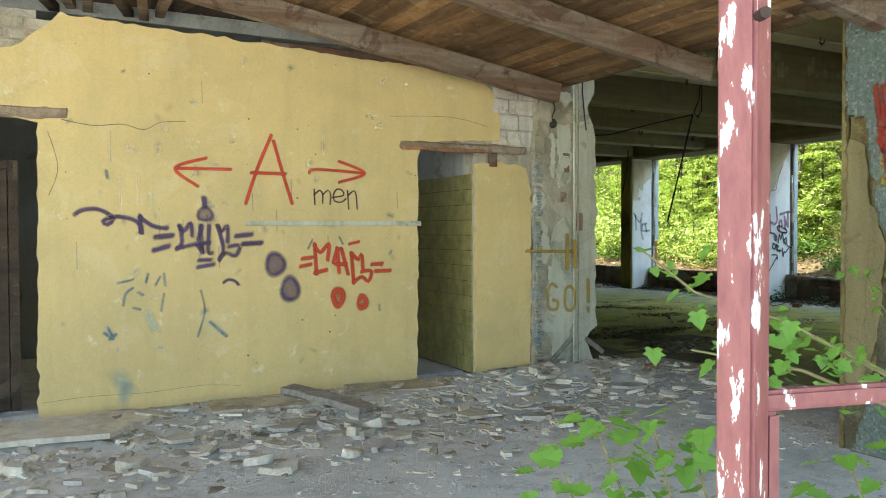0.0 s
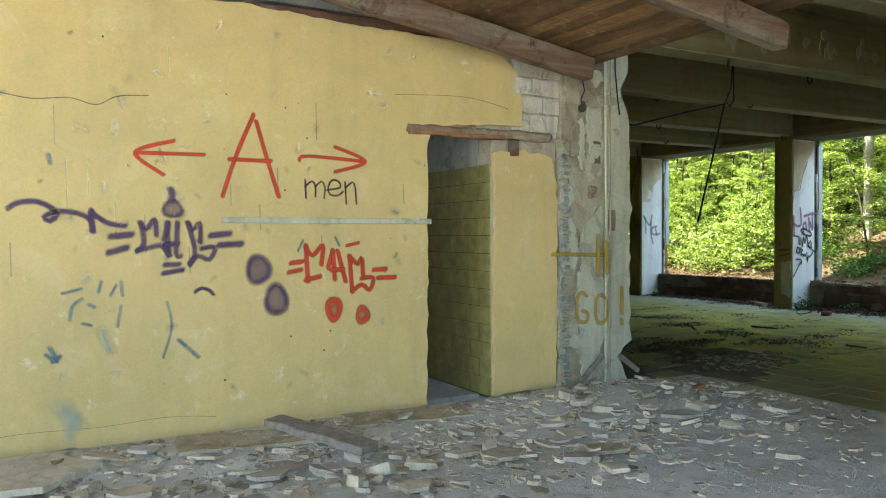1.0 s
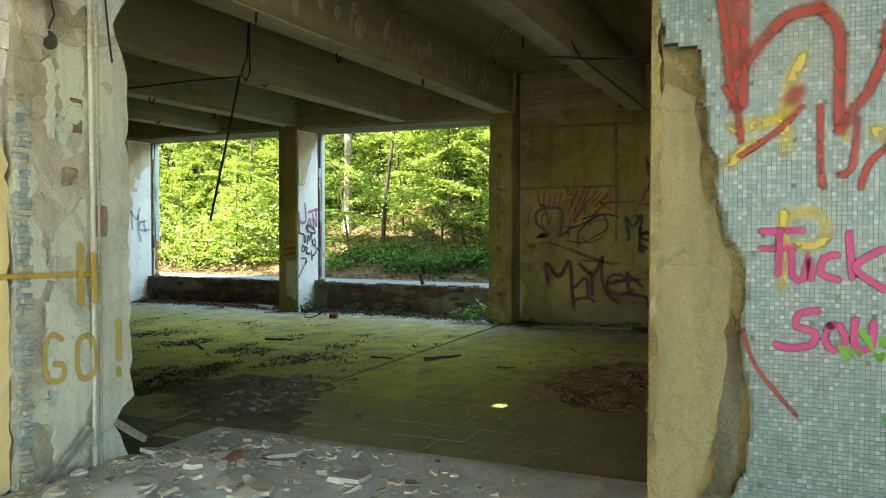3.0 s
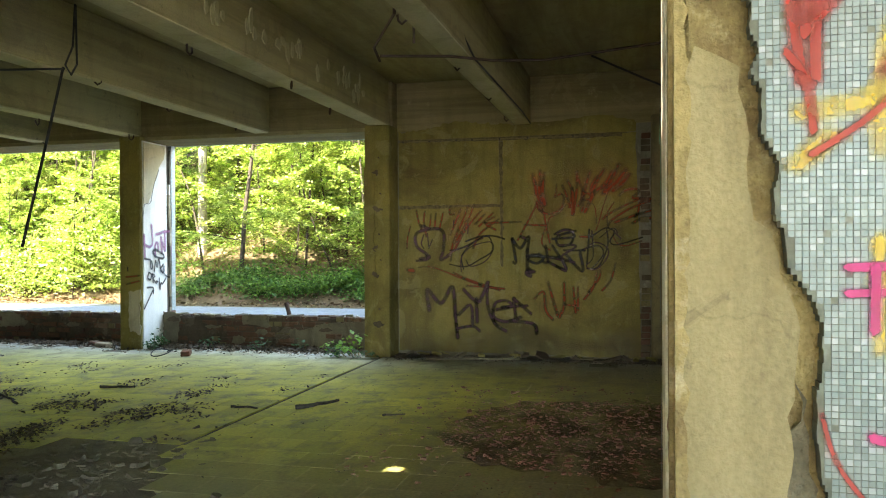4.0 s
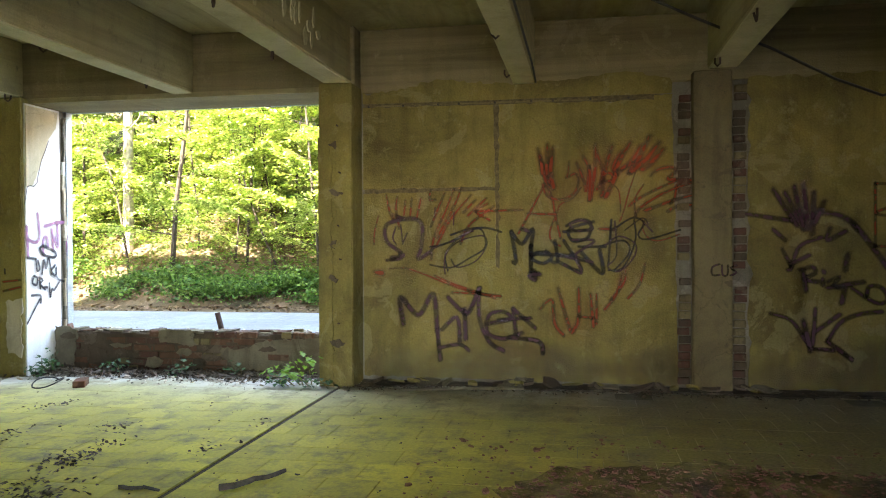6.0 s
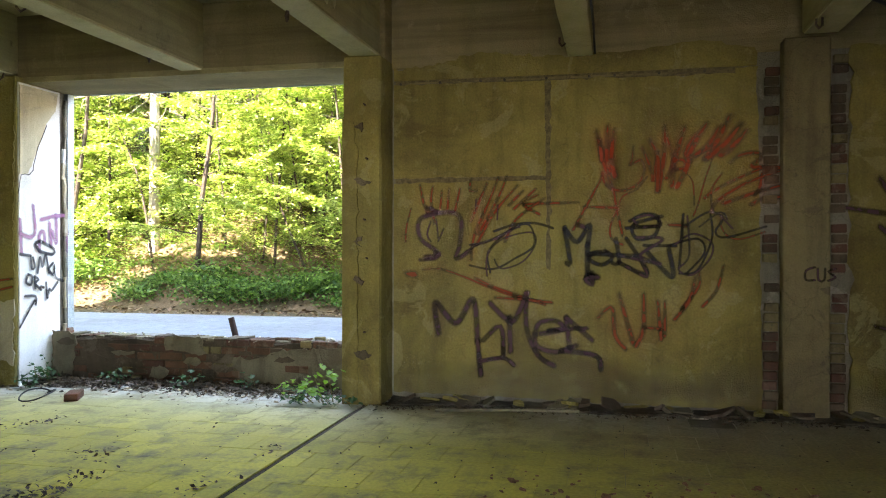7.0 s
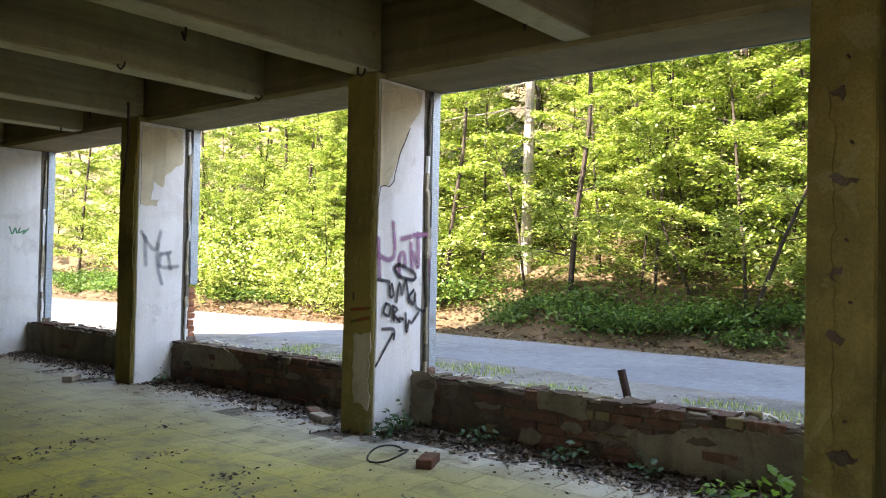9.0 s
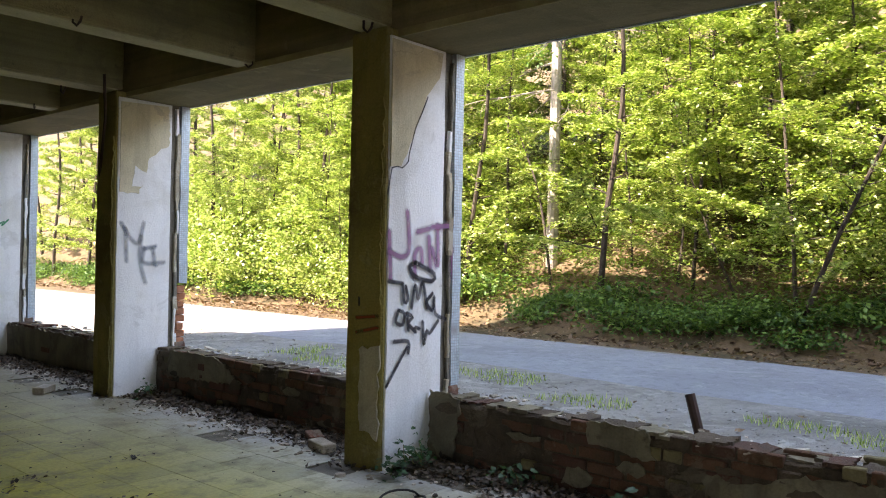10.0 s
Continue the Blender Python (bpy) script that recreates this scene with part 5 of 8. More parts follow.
RED_FLAMES += [(0.028, [(5.266, 2.196), (5.277, 2.076), (5.3, 2.032), (5.209, 2.074), (5.175, 2.014), (5.209, 1.895), (5.323, 1.828), (5.438, 1.839), (5.502, 1.9), (5.519, 1.976)]), (0.035, [(5.195, 2.178), (5.124, 1.997), (5.102, 1.902), (5.068, 2.145)]), (0.04, [(5.13, 2.236), (5.068, 2.085), (5.073, 1.818)]), (0.045, [(5.012, 2.351), (5.018, 2.114), (5.062, 1.818)])]
RED_FLAMES += [(0.04, [(4.998, 2.261), (4.943, 2.067), (4.998, 1.921)]), (0.05, [(4.852, 2.345), (4.929, 2.082), (4.956, 1.861)]), (0.03, [(4.943, 1.993), (4.929, 2.067), (4.86, 2.065), (4.846, 2.006), (4.929, 1.993)]), (0.05, [(4.77, 2.283), (4.846, 2.138), (4.824, 2.049), (4.915, 1.845)])]
RED_FLAMES += [(0.05, [(4.683, 2.367), (4.764, 2.224), (4.824, 2.108)]), (0.05, [(4.588, 2.334), (4.669, 2.191), (4.819, 2.064)]), (0.055, [(4.508, 2.418), (4.602, 2.218), (4.696, 2.075)]), (0.055, [(4.415, 2.356), (4.522, 2.216), (4.629, 2.117), (4.683, 2.075)])]
RED_FLAMES += [(0.05, [(4.376, 2.297), (4.495, 2.157), (4.575, 2.101)]), (0.03, [(4.764, 2.106), (4.615, 2.19)]), (0.04, [(4.495, 2.041), (4.429, 2.097), (4.31, 2.117), (4.264, 2.078), (4.337, 2.008), (4.233, 2.0), (4.091, 1.988)]), (0.03, [(4.233, 2.0), (4.442, 1.91), (4.629, 1.811), (4.696, 1.754)])]
RED_FLAMES += [(0.03, [(4.091, 1.974), (4.363, 1.879), (4.589, 1.738), (4.642, 1.652)]), (0.035, [(4.065, 1.86), (4.272, 1.806), (4.549, 1.709)]), (0.04, [(4.066, 1.761), (4.233, 1.748), (4.337, 1.698)]), (0.03, [(4.259, 1.949), (4.272, 1.835), (4.311, 1.772)])]
RED_FLAMES += [(0.015, [(4.629, 2.103), (4.696, 1.9), (4.751, 1.696), (4.786, 1.609)]), (0.013, [(4.846, 1.962), (4.791, 1.887), (4.778, 1.697)]), (0.02, [(4.562, 1.956), (4.642, 1.826), (4.642, 1.695), (4.629, 1.637)]), (0.028, [(5.502, 1.976), (5.613, 1.765), (5.76, 1.498)])]
RED_FLAMES += [(0.028, [(5.496, 1.961), (5.432, 1.854), (5.403, 1.687), (5.351, 1.447)]), (0.028, [(5.671, 1.69), (5.394, 1.681)]), (0.028, [(5.716, 1.73), (6.184, 1.719)]), (0.028, [(6.062, 1.796), (6.184, 1.719), (6.046, 1.631)])]
RED_FLAMES += [(0.03, [(4.984, 1.536), (4.824, 1.53)]), (0.018, [(5.38, 1.702), (5.351, 1.777), (5.237, 1.835), (5.152, 1.938)]), (0.022, [(5.394, 1.672), (5.452, 1.522), (5.437, 1.417), (5.351, 1.372)]), (0.016, [(4.549, 1.622), (4.575, 1.55), (4.522, 1.448), (4.416, 1.42), (4.233, 1.477)])]
RED_FLAMES += [(0.03, [(7.099, 1.897), (7.065, 1.735), (7.031, 1.654)]), (0.03, [(6.983, 1.879), (6.998, 1.75), (6.965, 1.557)]), (0.028, [(6.835, 1.86), (6.85, 1.684)]), (0.028, [(6.738, 1.859), (6.785, 1.652)])]
RED_FLAMES += [(0.03, [(6.641, 1.937), (6.65, 1.842), (6.593, 1.841)]), (0.03, [(6.498, 1.903), (6.561, 1.761), (6.64, 1.572)]), (0.03, [(6.403, 1.948), (6.481, 1.744), (6.607, 1.46), (6.638, 1.238)]), (0.03, [(6.325, 1.962), (6.402, 1.775), (6.575, 1.461)])]
RED_FLAMES += [(0.03, [(6.231, 1.882), (6.433, 1.649), (6.591, 1.366)]), (0.03, [(6.077, 1.849), (6.262, 1.679)]), (0.03, [(6.001, 1.77), (6.246, 1.586), (6.339, 1.398)]), (0.02, [(7.181, 1.687), (7.221, 1.525), (7.23, 1.395)])]
RED_FLAMES += [(0.03, [(6.185, 1.835), (6.308, 1.711)]), (0.025, [(6.9, 1.845), (6.916, 1.685)]), (0.022, [(7.078, 1.147), (6.913, 1.155), (6.718, 1.095), (6.526, 1.019), (6.275, 0.93), (5.999, 0.875)]), (0.03, [(6.606, 1.081), (6.4, 0.99), (5.998, 0.86)])]
RED_FLAMES += [(0.03, [(6.431, 0.911), (6.213, 0.901), (5.938, 0.877)]), (0.06, [(7.218, 1.109), (7.145, 1.104)]), (0.035, [(4.764, 1.112), (4.819, 0.906), (4.929, 0.757)]), (0.03, [(4.549, 1.202), (4.603, 0.999), (4.71, 0.866)])]
RED_FLAMES += [(0.03, [(4.737, 1.142), (4.743, 1.025), (4.874, 0.846)])]
BLACK_SCRAWL = []
BLACK_SCRAWL += [(0.035, [(7.095, 1.234), (6.947, 1.251), (6.963, 1.299)]), (0.02, [(6.998, 1.573), (7.03, 1.46), (6.997, 1.396)]), (0.018, [(6.882, 1.508), (6.931, 1.396)]), (0.018, [(6.948, 1.589), (6.931, 1.428)])]
BLACK_SCRAWL += [(0.016, [(6.593, 1.761), (6.599, 1.666)]), (0.016, [(6.402, 1.712), (6.408, 1.586)]), (0.022, [(6.719, 1.269), (6.591, 1.366), (6.401, 1.429), (6.261, 1.508), (6.215, 1.523)]), (0.016, [(6.495, 1.098), (6.495, 1.271), (6.37, 1.414), (6.122, 1.477), (6.076, 1.384), (6.183, 1.228), (6.369, 1.163), (6.432, 1.241)])]
BLACK_SCRAWL += [(0.045, [(5.715, 1.538), (5.671, 1.522)]), (0.05, [(5.611, 1.128), (5.597, 1.037), (5.655, 1.082), (5.553, 1.099)]), (0.025, [(5.237, 1.596), (5.124, 1.617), (5.04, 1.536), (5.208, 1.522), (5.265, 1.582)]), (0.03, [(5.237, 1.432), (5.026, 1.418), (5.208, 1.283), (5.04, 1.211), (5.379, 1.282)])]
BLACK_SCRAWL += [(0.03, [(5.322, 1.192), (5.152, 1.105), (5.208, 1.253)]), (0.018, [(4.929, 1.374), (4.792, 1.462), (4.643, 1.39), (4.656, 1.259), (4.792, 1.126), (4.901, 1.168), (4.819, 1.287), (4.833, 1.609)]), (0.016, [(4.575, 1.608), (4.482, 1.506)]), (0.016, [(4.737, 1.521), (4.575, 1.637), (4.522, 1.578)])]
RED_HALL = []
RED_HALL += [(0.035, [(5.553, 0.754), (5.437, 0.843), (5.409, 0.61), (5.323, 0.496)]), (0.04, [(5.379, 0.959), (5.265, 0.554)]), (0.04, [(5.179, 0.96), (5.179, 0.671), (5.237, 0.526)]), (0.035, [(5.065, 0.903), (5.037, 0.587)])]
RED_HALL += [(0.025, [(5.179, 0.683), (5.037, 0.673)]), (0.03, [(5.008, 0.904), (5.008, 0.616)])]
BLACK_SOUTH = []
BLACK_SOUTH += [(0.06, [(3.389, 1.889), (3.178, 1.555)]), (0.06, [(3.284, 1.86), (3.126, 1.527)]), (0.06, [(3.205, 1.915), (3.115, 1.527)]), (0.06, [(3.126, 1.941), (3.084, 1.527)])]
BLACK_SOUTH += [(0.06, [(3.032, 1.857), (3.047, 1.471)]), (0.06, [(2.943, 1.773), (3.021, 1.581)]), (0.05, [(3.656, 1.669), (3.231, 1.599)]), (0.06, [(2.995, 1.68), (2.71, 1.579), (2.351, 1.088)])]
BLACK_SOUTH += [(0.05, [(3.389, 1.517), (3.283, 1.417)]), (0.05, [(2.891, 1.526), (2.917, 1.416), (2.761, 1.497)]), (0.045, [(3.31, 1.334), (3.23, 1.167), (3.257, 1.139)]), (0.045, [(3.23, 1.167), (3.152, 1.361), (2.969, 1.443)])]
BLACK_SOUTH += [(0.05, [(3.23, 1.195), (3.073, 1.278)]), (0.05, [(3.125, 1.112), (3.099, 0.946)]), (0.05, [(3.151, 1.14), (3.047, 1.168), (3.02, 1.112), (3.115, 1.057), (2.994, 1.03)]), (0.045, [(2.958, 1.058), (2.953, 1.002)])]
BLACK_SOUTH += [(0.05, [(2.953, 1.129), (2.942, 1.118)]), (0.045, [(2.916, 1.03), (2.812, 1.075), (2.864, 1.003), (2.812, 0.976)]), (0.06, [(2.746, 1.278), (2.761, 1.141)]), (0.06, [(2.761, 1.004), (2.791, 0.838)])]
BLACK_SOUTH += [(0.05, [(2.916, 0.975), (2.606, 1.032)]), (0.045, [(2.709, 0.976), (2.503, 0.841), (2.402, 0.869), (2.453, 0.978), (2.555, 0.988), (2.58, 0.895)]), (0.025, [(2.402, 0.897), (2.199, 0.763), (2.058, 0.791)]), (0.045, [(3.415, 0.732), (3.23, 0.668), (3.098, 0.476), (3.046, 0.449), (3.02, 0.781)])]
BLACK_SOUTH += [(0.06, [(3.125, 0.669), (3.061, 0.393)]), (0.04, [(3.046, 0.41), (2.863, 0.397)]), (0.05, [(2.915, 0.479), (2.812, 0.646), (2.657, 0.73), (2.452, 0.76)]), (0.05, [(2.915, 0.479), (2.708, 0.317)])]
BLACK_SOUTH += [(0.05, [(3.03, 0.56), (2.812, 0.728)]), (0.02, [(2.351, 0.924), (2.225, 1.332), (2.059, 1.375)])]
RED_SOUTH = []
RED_SOUTH += [(0.03, [(2.506, 1.932), (2.504, 1.36)]), (0.03, [(2.506, 1.932), (2.302, 1.902), (2.277, 1.766), (2.495, 1.66), (2.251, 1.604), (2.2, 1.468), (2.301, 1.36), (2.504, 1.36)])]
PILASTER_TAG = []
PILASTER_TAG += [(0.018, [(3.888, 1.198), (3.952, 1.17), (3.952, 1.098), (3.888, 1.098)]), (0.018, [(3.867, 1.187), (3.861, 1.098), (3.819, 1.098), (3.814, 1.187)]), (0.018, [(3.739, 1.187), (3.792, 1.165), (3.739, 1.121), (3.792, 1.093)])]
MAGENTA_MOSAIC = []
MAGENTA_MOSAIC += [(0.024, [(3.838, 1.381), (3.717, 1.385)]), (0.024, [(3.837, 1.324), (3.744, 1.329)]), (0.026, [(3.782, 1.381), (3.785, 1.243)]), (0.024, [(3.749, 1.315), (3.742, 1.235), (3.711, 1.229), (3.698, 1.306), (3.688, 1.23)])]
MAGENTA_MOSAIC += [(0.024, [(3.617, 1.307), (3.653, 1.297), (3.661, 1.247), (3.611, 1.229)]), (0.024, [(3.583, 1.376), (3.572, 1.239)]), (0.026, [(3.488, 1.328), (3.564, 1.269), (3.486, 1.203)]), (0.026, [(3.668, 1.127), (3.722, 1.115), (3.731, 1.074), (3.676, 1.057), (3.684, 1.017), (3.748, 1.002), (3.789, 1.01)])]
MAGENTA_MOSAIC += [(0.024, [(3.631, 1.08), (3.648, 1.039), (3.621, 1.001), (3.586, 1.033), (3.605, 1.081), (3.631, 1.08)]), (0.024, [(3.561, 1.103), (3.56, 1.015), (3.517, 1.018), (3.51, 1.096)])]
RED_MOSAIC = []
RED_MOSAIC += [(0.05, [(3.975, 2.169), (3.942, 1.899), (3.931, 1.796)]), (0.05, [(3.898, 2.2), (3.902, 1.794)]), (0.035, [(3.961, 1.86), (3.921, 1.795), (3.906, 1.682)]), (0.05, [(3.936, 2.164), (3.922, 1.898)])]
RED_MOSAIC += [(0.06, [(3.675, 2.093), (3.62, 2.009), (3.616, 1.776), (3.612, 1.727)]), (0.06, [(3.894, 1.936), (3.783, 2.066), (3.675, 2.093)]), (0.05, [(3.467, 1.994), (3.531, 1.828), (3.581, 1.755), (3.615, 1.698)]), (0.07, [(3.737, 1.833), (3.751, 1.809)])]
RED_MOSAIC += [(0.03, [(3.724, 1.783), (3.796, 1.707), (3.909, 1.631)]), (0.035, [(3.67, 1.78), (3.666, 1.583), (3.656, 1.524)]), (0.035, [(3.564, 1.734), (3.578, 1.58), (3.613, 1.562)]), (0.035, [(3.448, 1.671), (3.527, 1.598), (3.551, 1.521)])]
RED_MOSAIC += [(0.05, [(3.456, 2.143), (3.491, 1.958)]), (0.02, [(3.891, 1.055), (3.851, 0.934), (3.726, 0.781)])]
YELLOW_MOSAIC = []
YELLOW_MOSAIC += [(0.05, [(3.726, 1.941), (3.761, 1.845), (3.778, 1.756), (3.93, 1.724)]), (0.05, [(3.778, 1.766), (3.767, 1.646)]), (0.04, [(3.773, 1.425), (3.682, 1.445), (3.645, 1.385), (3.68, 1.336), (3.781, 1.345)]), (0.03, [(3.773, 1.445), (3.773, 1.203)])]
YELLOW_MOSAIC += [(0.05, [(3.938, 1.611), (3.871, 1.67)]), (0.05, [(3.512, 1.693), (3.448, 1.671)]), (0.03, [(3.616, 1.747), (3.597, 1.678)])]
ARROW_BARE = []
ARROW_BARE += [(0.02, [(4.133, 1.876), (4.117, 1.746)]), (0.02, [(4.154, 1.839), (4.131, 1.876)])]
PURPLE_PILLAR = []
PURPLE_PILLAR += [(0.05, [(12.633, 1.604), (12.653, 1.283)]), (0.05, [(12.637, 1.472), (12.759, 1.435), (12.832, 1.494), (12.807, 1.745)]), (0.05, [(12.895, 1.299), (12.891, 1.456), (12.948, 1.496), (12.969, 1.397)]), (0.05, [(13.036, 1.577), (13.055, 1.357)])]
PURPLE_PILLAR += [(0.05, [(13.069, 1.498), (13.135, 1.377), (13.126, 1.661)]), (0.05, [(12.915, 1.613), (13.034, 1.637)]), (0.05, [(13.065, 1.65), (13.286, 1.667)]), (0.05, [(13.29, 1.501), (13.31, 1.294)])]
BLACK_PILLAR = []
BLACK_PILLAR += [(0.035, [(12.892, 1.397), (12.835, 1.369), (12.895, 1.299), (13.076, 1.265), (13.093, 1.317), (12.952, 1.377), (12.892, 1.397)]), (0.03, [(12.771, 1.242), (12.785, 1.126), (12.824, 1.144), (12.799, 1.234)]), (0.03, [(12.861, 1.085), (12.897, 1.24), (12.929, 1.141), (12.973, 1.258), (13.021, 1.078)]), (0.03, [(13.079, 1.176), (13.019, 1.118), (13.082, 1.055), (13.098, 1.155), (13.114, 1.034), (13.228, 0.987)])]
BLACK_PILLAR += [(0.03, [(12.731, 1.071), (12.705, 0.996), (12.773, 0.973), (12.787, 1.049), (12.731, 1.071)]), (0.03, [(12.816, 1.048), (12.831, 0.931)]), (0.03, [(12.816, 1.048), (12.874, 1.018), (12.829, 0.981), (12.906, 0.914)]), (0.03, [(12.905, 0.946), (12.947, 0.935)])]
BLACK_PILLAR += [(0.03, [(12.981, 0.981), (12.998, 0.821), (13.025, 0.918), (13.056, 0.896), (13.146, 0.98)]), (0.025, [(12.624, 0.567), (12.822, 0.815)]), (0.03, [(12.692, 0.863), (12.833, 0.853), (12.835, 0.775)]), (0.03, [(12.631, 1.272), (12.765, 1.254)])]
FACE_PILLAR = []
FACE_PILLAR += [(0.018, [(11.179, 1.38), (11.173, 1.357)]), (0.018, [(11.081, 1.39), (11.076, 1.375)]), (0.018, [(11.183, 1.326), (11.111, 1.298), (11.037, 1.338)]), (0.018, [(11.225, 1.275), (11.22, 1.101)])]
FACE_PILLAR += [(0.018, [(11.29, 1.194), (11.152, 1.201)])]
BARS_PILLAR = []
BARS_PILLAR += [(0.03, [(11.246, 1.014), (11.04, 1.036)]), (0.03, [(11.243, 0.914), (11.038, 0.96)])]
GREY_PILLAR = []
GREY_PILLAR += [(0.05, [(12.672, 1.697), (12.762, 1.562), (12.851, 1.509), (12.906, 1.707)]), (0.05, [(12.713, 1.643), (12.732, 1.329)]), (0.05, [(12.88, 1.565), (12.873, 1.341), (12.932, 1.116)]), (0.05, [(12.912, 1.454), (13.033, 1.473)])]
GREY_PILLAR += [(0.05, [(12.912, 1.454), (12.915, 1.313), (13.13, 1.314)]), (0.05, [(13.003, 1.455), (13.038, 1.285)])]
YELLOW_COLUMN = []
YELLOW_COLUMN += [(0.03, [(4.692, 1.143), (5.232, 1.128)]), (0.05, [(5.172, 1.283), (5.169, 0.975)]), (0.05, [(5.257, 1.226), (5.264, 0.987)]), (0.03, [(5.044, 0.789), (4.987, 0.823), (4.943, 0.765), (4.95, 0.596), (5.042, 0.575), (5.056, 0.645), (4.999, 0.666)])]
YELLOW_COLUMN += [(0.03, [(5.205, 0.79), (5.149, 0.759), (5.147, 0.596), (5.203, 0.552), (5.261, 0.599), (5.253, 0.748), (5.205, 0.79)]), (0.04, [(5.427, 0.843), (5.43, 0.633)]), (0.04, [(5.425, 0.566), (5.429, 0.538)])]
yw = facing_south(YW)
strokes("spray_tag", RED_YELLOW, yw, SPRAY_RED, wall_yellow, 1.1, label="red sprayed letter A, arrows and tag")
discs("spray_ball", [(2.286, 1.074, 0.086, 0.10), (2.407, 0.868, 0.083, 0.107), (1.738, 1.471, 0.066, 0.056)], yw, SPRAY_PURPLE, wall_yellow, 0.010, "purple sprayed balls")
discs("spray_ball", [(2.821, 0.785, 0.062, 0.086), (3.04, 0.732, 0.053, 0.068)], yw, SPRAY_RED, wall_yellow, 0.010, "red sprayed balls")
strokes("paint_smear", [(0.11, [(1.11, 0.27), (1.15, 0.18)]), (0.07, [(1.16, 0.2), (1.13, 0.1)]), (0.06, [(1.32, 0.72), (1.36, 0.6)])], yw, SPRAY_SMEAR, wall_yellow, 1.5, 0.010)
strokes("spray_word", MEN_BLACK, yw, SPRAY_PLUM, wall_yellow, 1.4, label="dark sprayed word men")
strokes("spray_tag", PURPLE_YELLOW, yw, SPRAY_PURPLE, wall_yellow, 1.15, 0.0065, label="purple sprayed tag with balls and squiggle")
strokes("paint_marks", BLUE_YELLOW, yw, SPRAY_BLUE, wall_yellow, 1.15, 0.0095, label="faint blue paint marks")
gw = facing_west(XG)
strokes("spray_tag", PURPLE_HALL, gw, SPRAY_PLUM, wall_east, 1.25, 0.010)
strokes("spray_tag", BLACK_HALL, gw, SPRAY_BLACK, wall_east, 1.25, 0.0135)
strokes("spray_tag", RED_HALL, gw, SPRAY_DULL_RED, wall_east, 1.6, 0.003, "faded red flame-like tag", 0.6)
strokes("spray_tag", RED_FLAMES, gw, SPRAY_DULL_RED, wall_east, 1.5, 0.0062, "faded red flame-like tag with arrow", 0.55)
strokes("spray_tag", BLACK_SCRAWL, gw, SPRAY_PLUM, wall_east, 1.3, 0.0165, "thin dark scrawl")
strokes("spray_tag", BLACK_SOUTH, gw, SPRAY_PLUM, wall_east, 1.3, 0.0065, "dark bird-like tag", 0.7)
strokes("spray_tag", RED_SOUTH, gw, SPRAY_DULL_RED, wall_east, 1.4, 0.003)
strokes("spray_tag", PILASTER_TAG, facing_west(XG - 0.13), SPRAY_PLUM, pil, 1.4, 0.004)
mw = facing_west(XM)
strokes("spray_word", MAGENTA_MOSAIC, mw, SPRAY_MAGENTA, wall_mosaic, 1.3, 0.0085, "magenta sprayed words")
strokes("spray_tag", RED_MOSAIC, mw, SPRAY_BRICK_RED, wall_mosaic, 0.95, 0.0055, "dark red dripping tag")
strokes("spray_tag", YELLOW_MOSAIC, mw, SPRAY_YELLOW, wall_mosaic, 1.4, 0.0025, "yellow sprayed marks")
strokes("spray_arrow", [(w_ * 0.7, p_) for w_, p_ in ARROW_BARE], facing_west(XM + 0.055), SPRAY_BLACK, wall_mosaic, 1.3, 0.02)
nw = facing_north(4.21)
strokes("spray_mark", [(0.02, [(5.56, 1.78), (5.50, 1.74), (5.48, 1.66), (5.50, 1.58), (5.56, 1.55)]), (0.02, [(5.50, 1.82), (5.57, 1.76)])], nw, spray("green_mark", (0.04, 0.33, 0.16), 0.85), wall_mosaic, 1.4, 0.004, "green sprayed mark")
strokes("smudge", [(0.05, [(5.50, 1.45), (5.52, 1.2)]), (0.06, [(5.48, 1.05), (5.47, 0.75)]), (0.05, [(5.42, 0.98), (5.42, 0.7)]), (0.06, [(5.53, 0.7), (5.45, 0.55)])], nw, SPRAY_GREY, wall_mosaic, 1.5, 0.005, "grey smudges")
PILLAR_OBS = [o for o in scene.objects if o.name.startswith("pillar")]
p1 = facing_south(PILLARS[1] - 0.188)
strokes("spray_tag", PURPLE_PILLAR, p1, SPRAY_LILAC, PILLAR_OBS[0], 1.3, 0.009)
strokes("spray_tag", BLACK_PILLAR, p1, SPRAY_BLACK, PILLAR_OBS[0], 1.3, 0.0125)
strokes("drawn_face", FACE_PILLAR, facing_west(XP), SPRAY_BLACK, PILLAR_OBS[0], 1.4, 0.010)
strokes("spray_bars", BARS_PILLAR, facing_west(XP), SPRAY_DULL_RED, PILLAR_OBS[0], 1.3, 0.010)
strokes("spray_tag", GREY_PILLAR, facing_south(PILLARS[2] - 0.188), SPRAY_GREY, PILLAR_OBS[1], 1.3, 0.009)
strokes("spray_word", YELLOW_COLUMN, facing_south(YW - 0.045), SPRAY_ORANGE, col, 1.4, 0.02, "ochre sprayed arrow and word GO!")

GREEN_TAG = spray("green_spray", (0.02, 0.30, 0.12), 0.9)
strokes("spray_tag", [(0.02, [(12.780 + f * 0.260, 1.755 + s * 0.05) for f, s in ((0, 1), (0.15, -1), (0.3, 0.8), (0.4, -0.8), (0.55, 0.9), (0.5, -0.6), (0.8, 0.2), (0.7, -0.9), (1.0, 0.7))])], facing_south(PILLARS[3] - 0.188), GREEN_TAG, PILLAR_OBS[2], 1.3, 0.009)

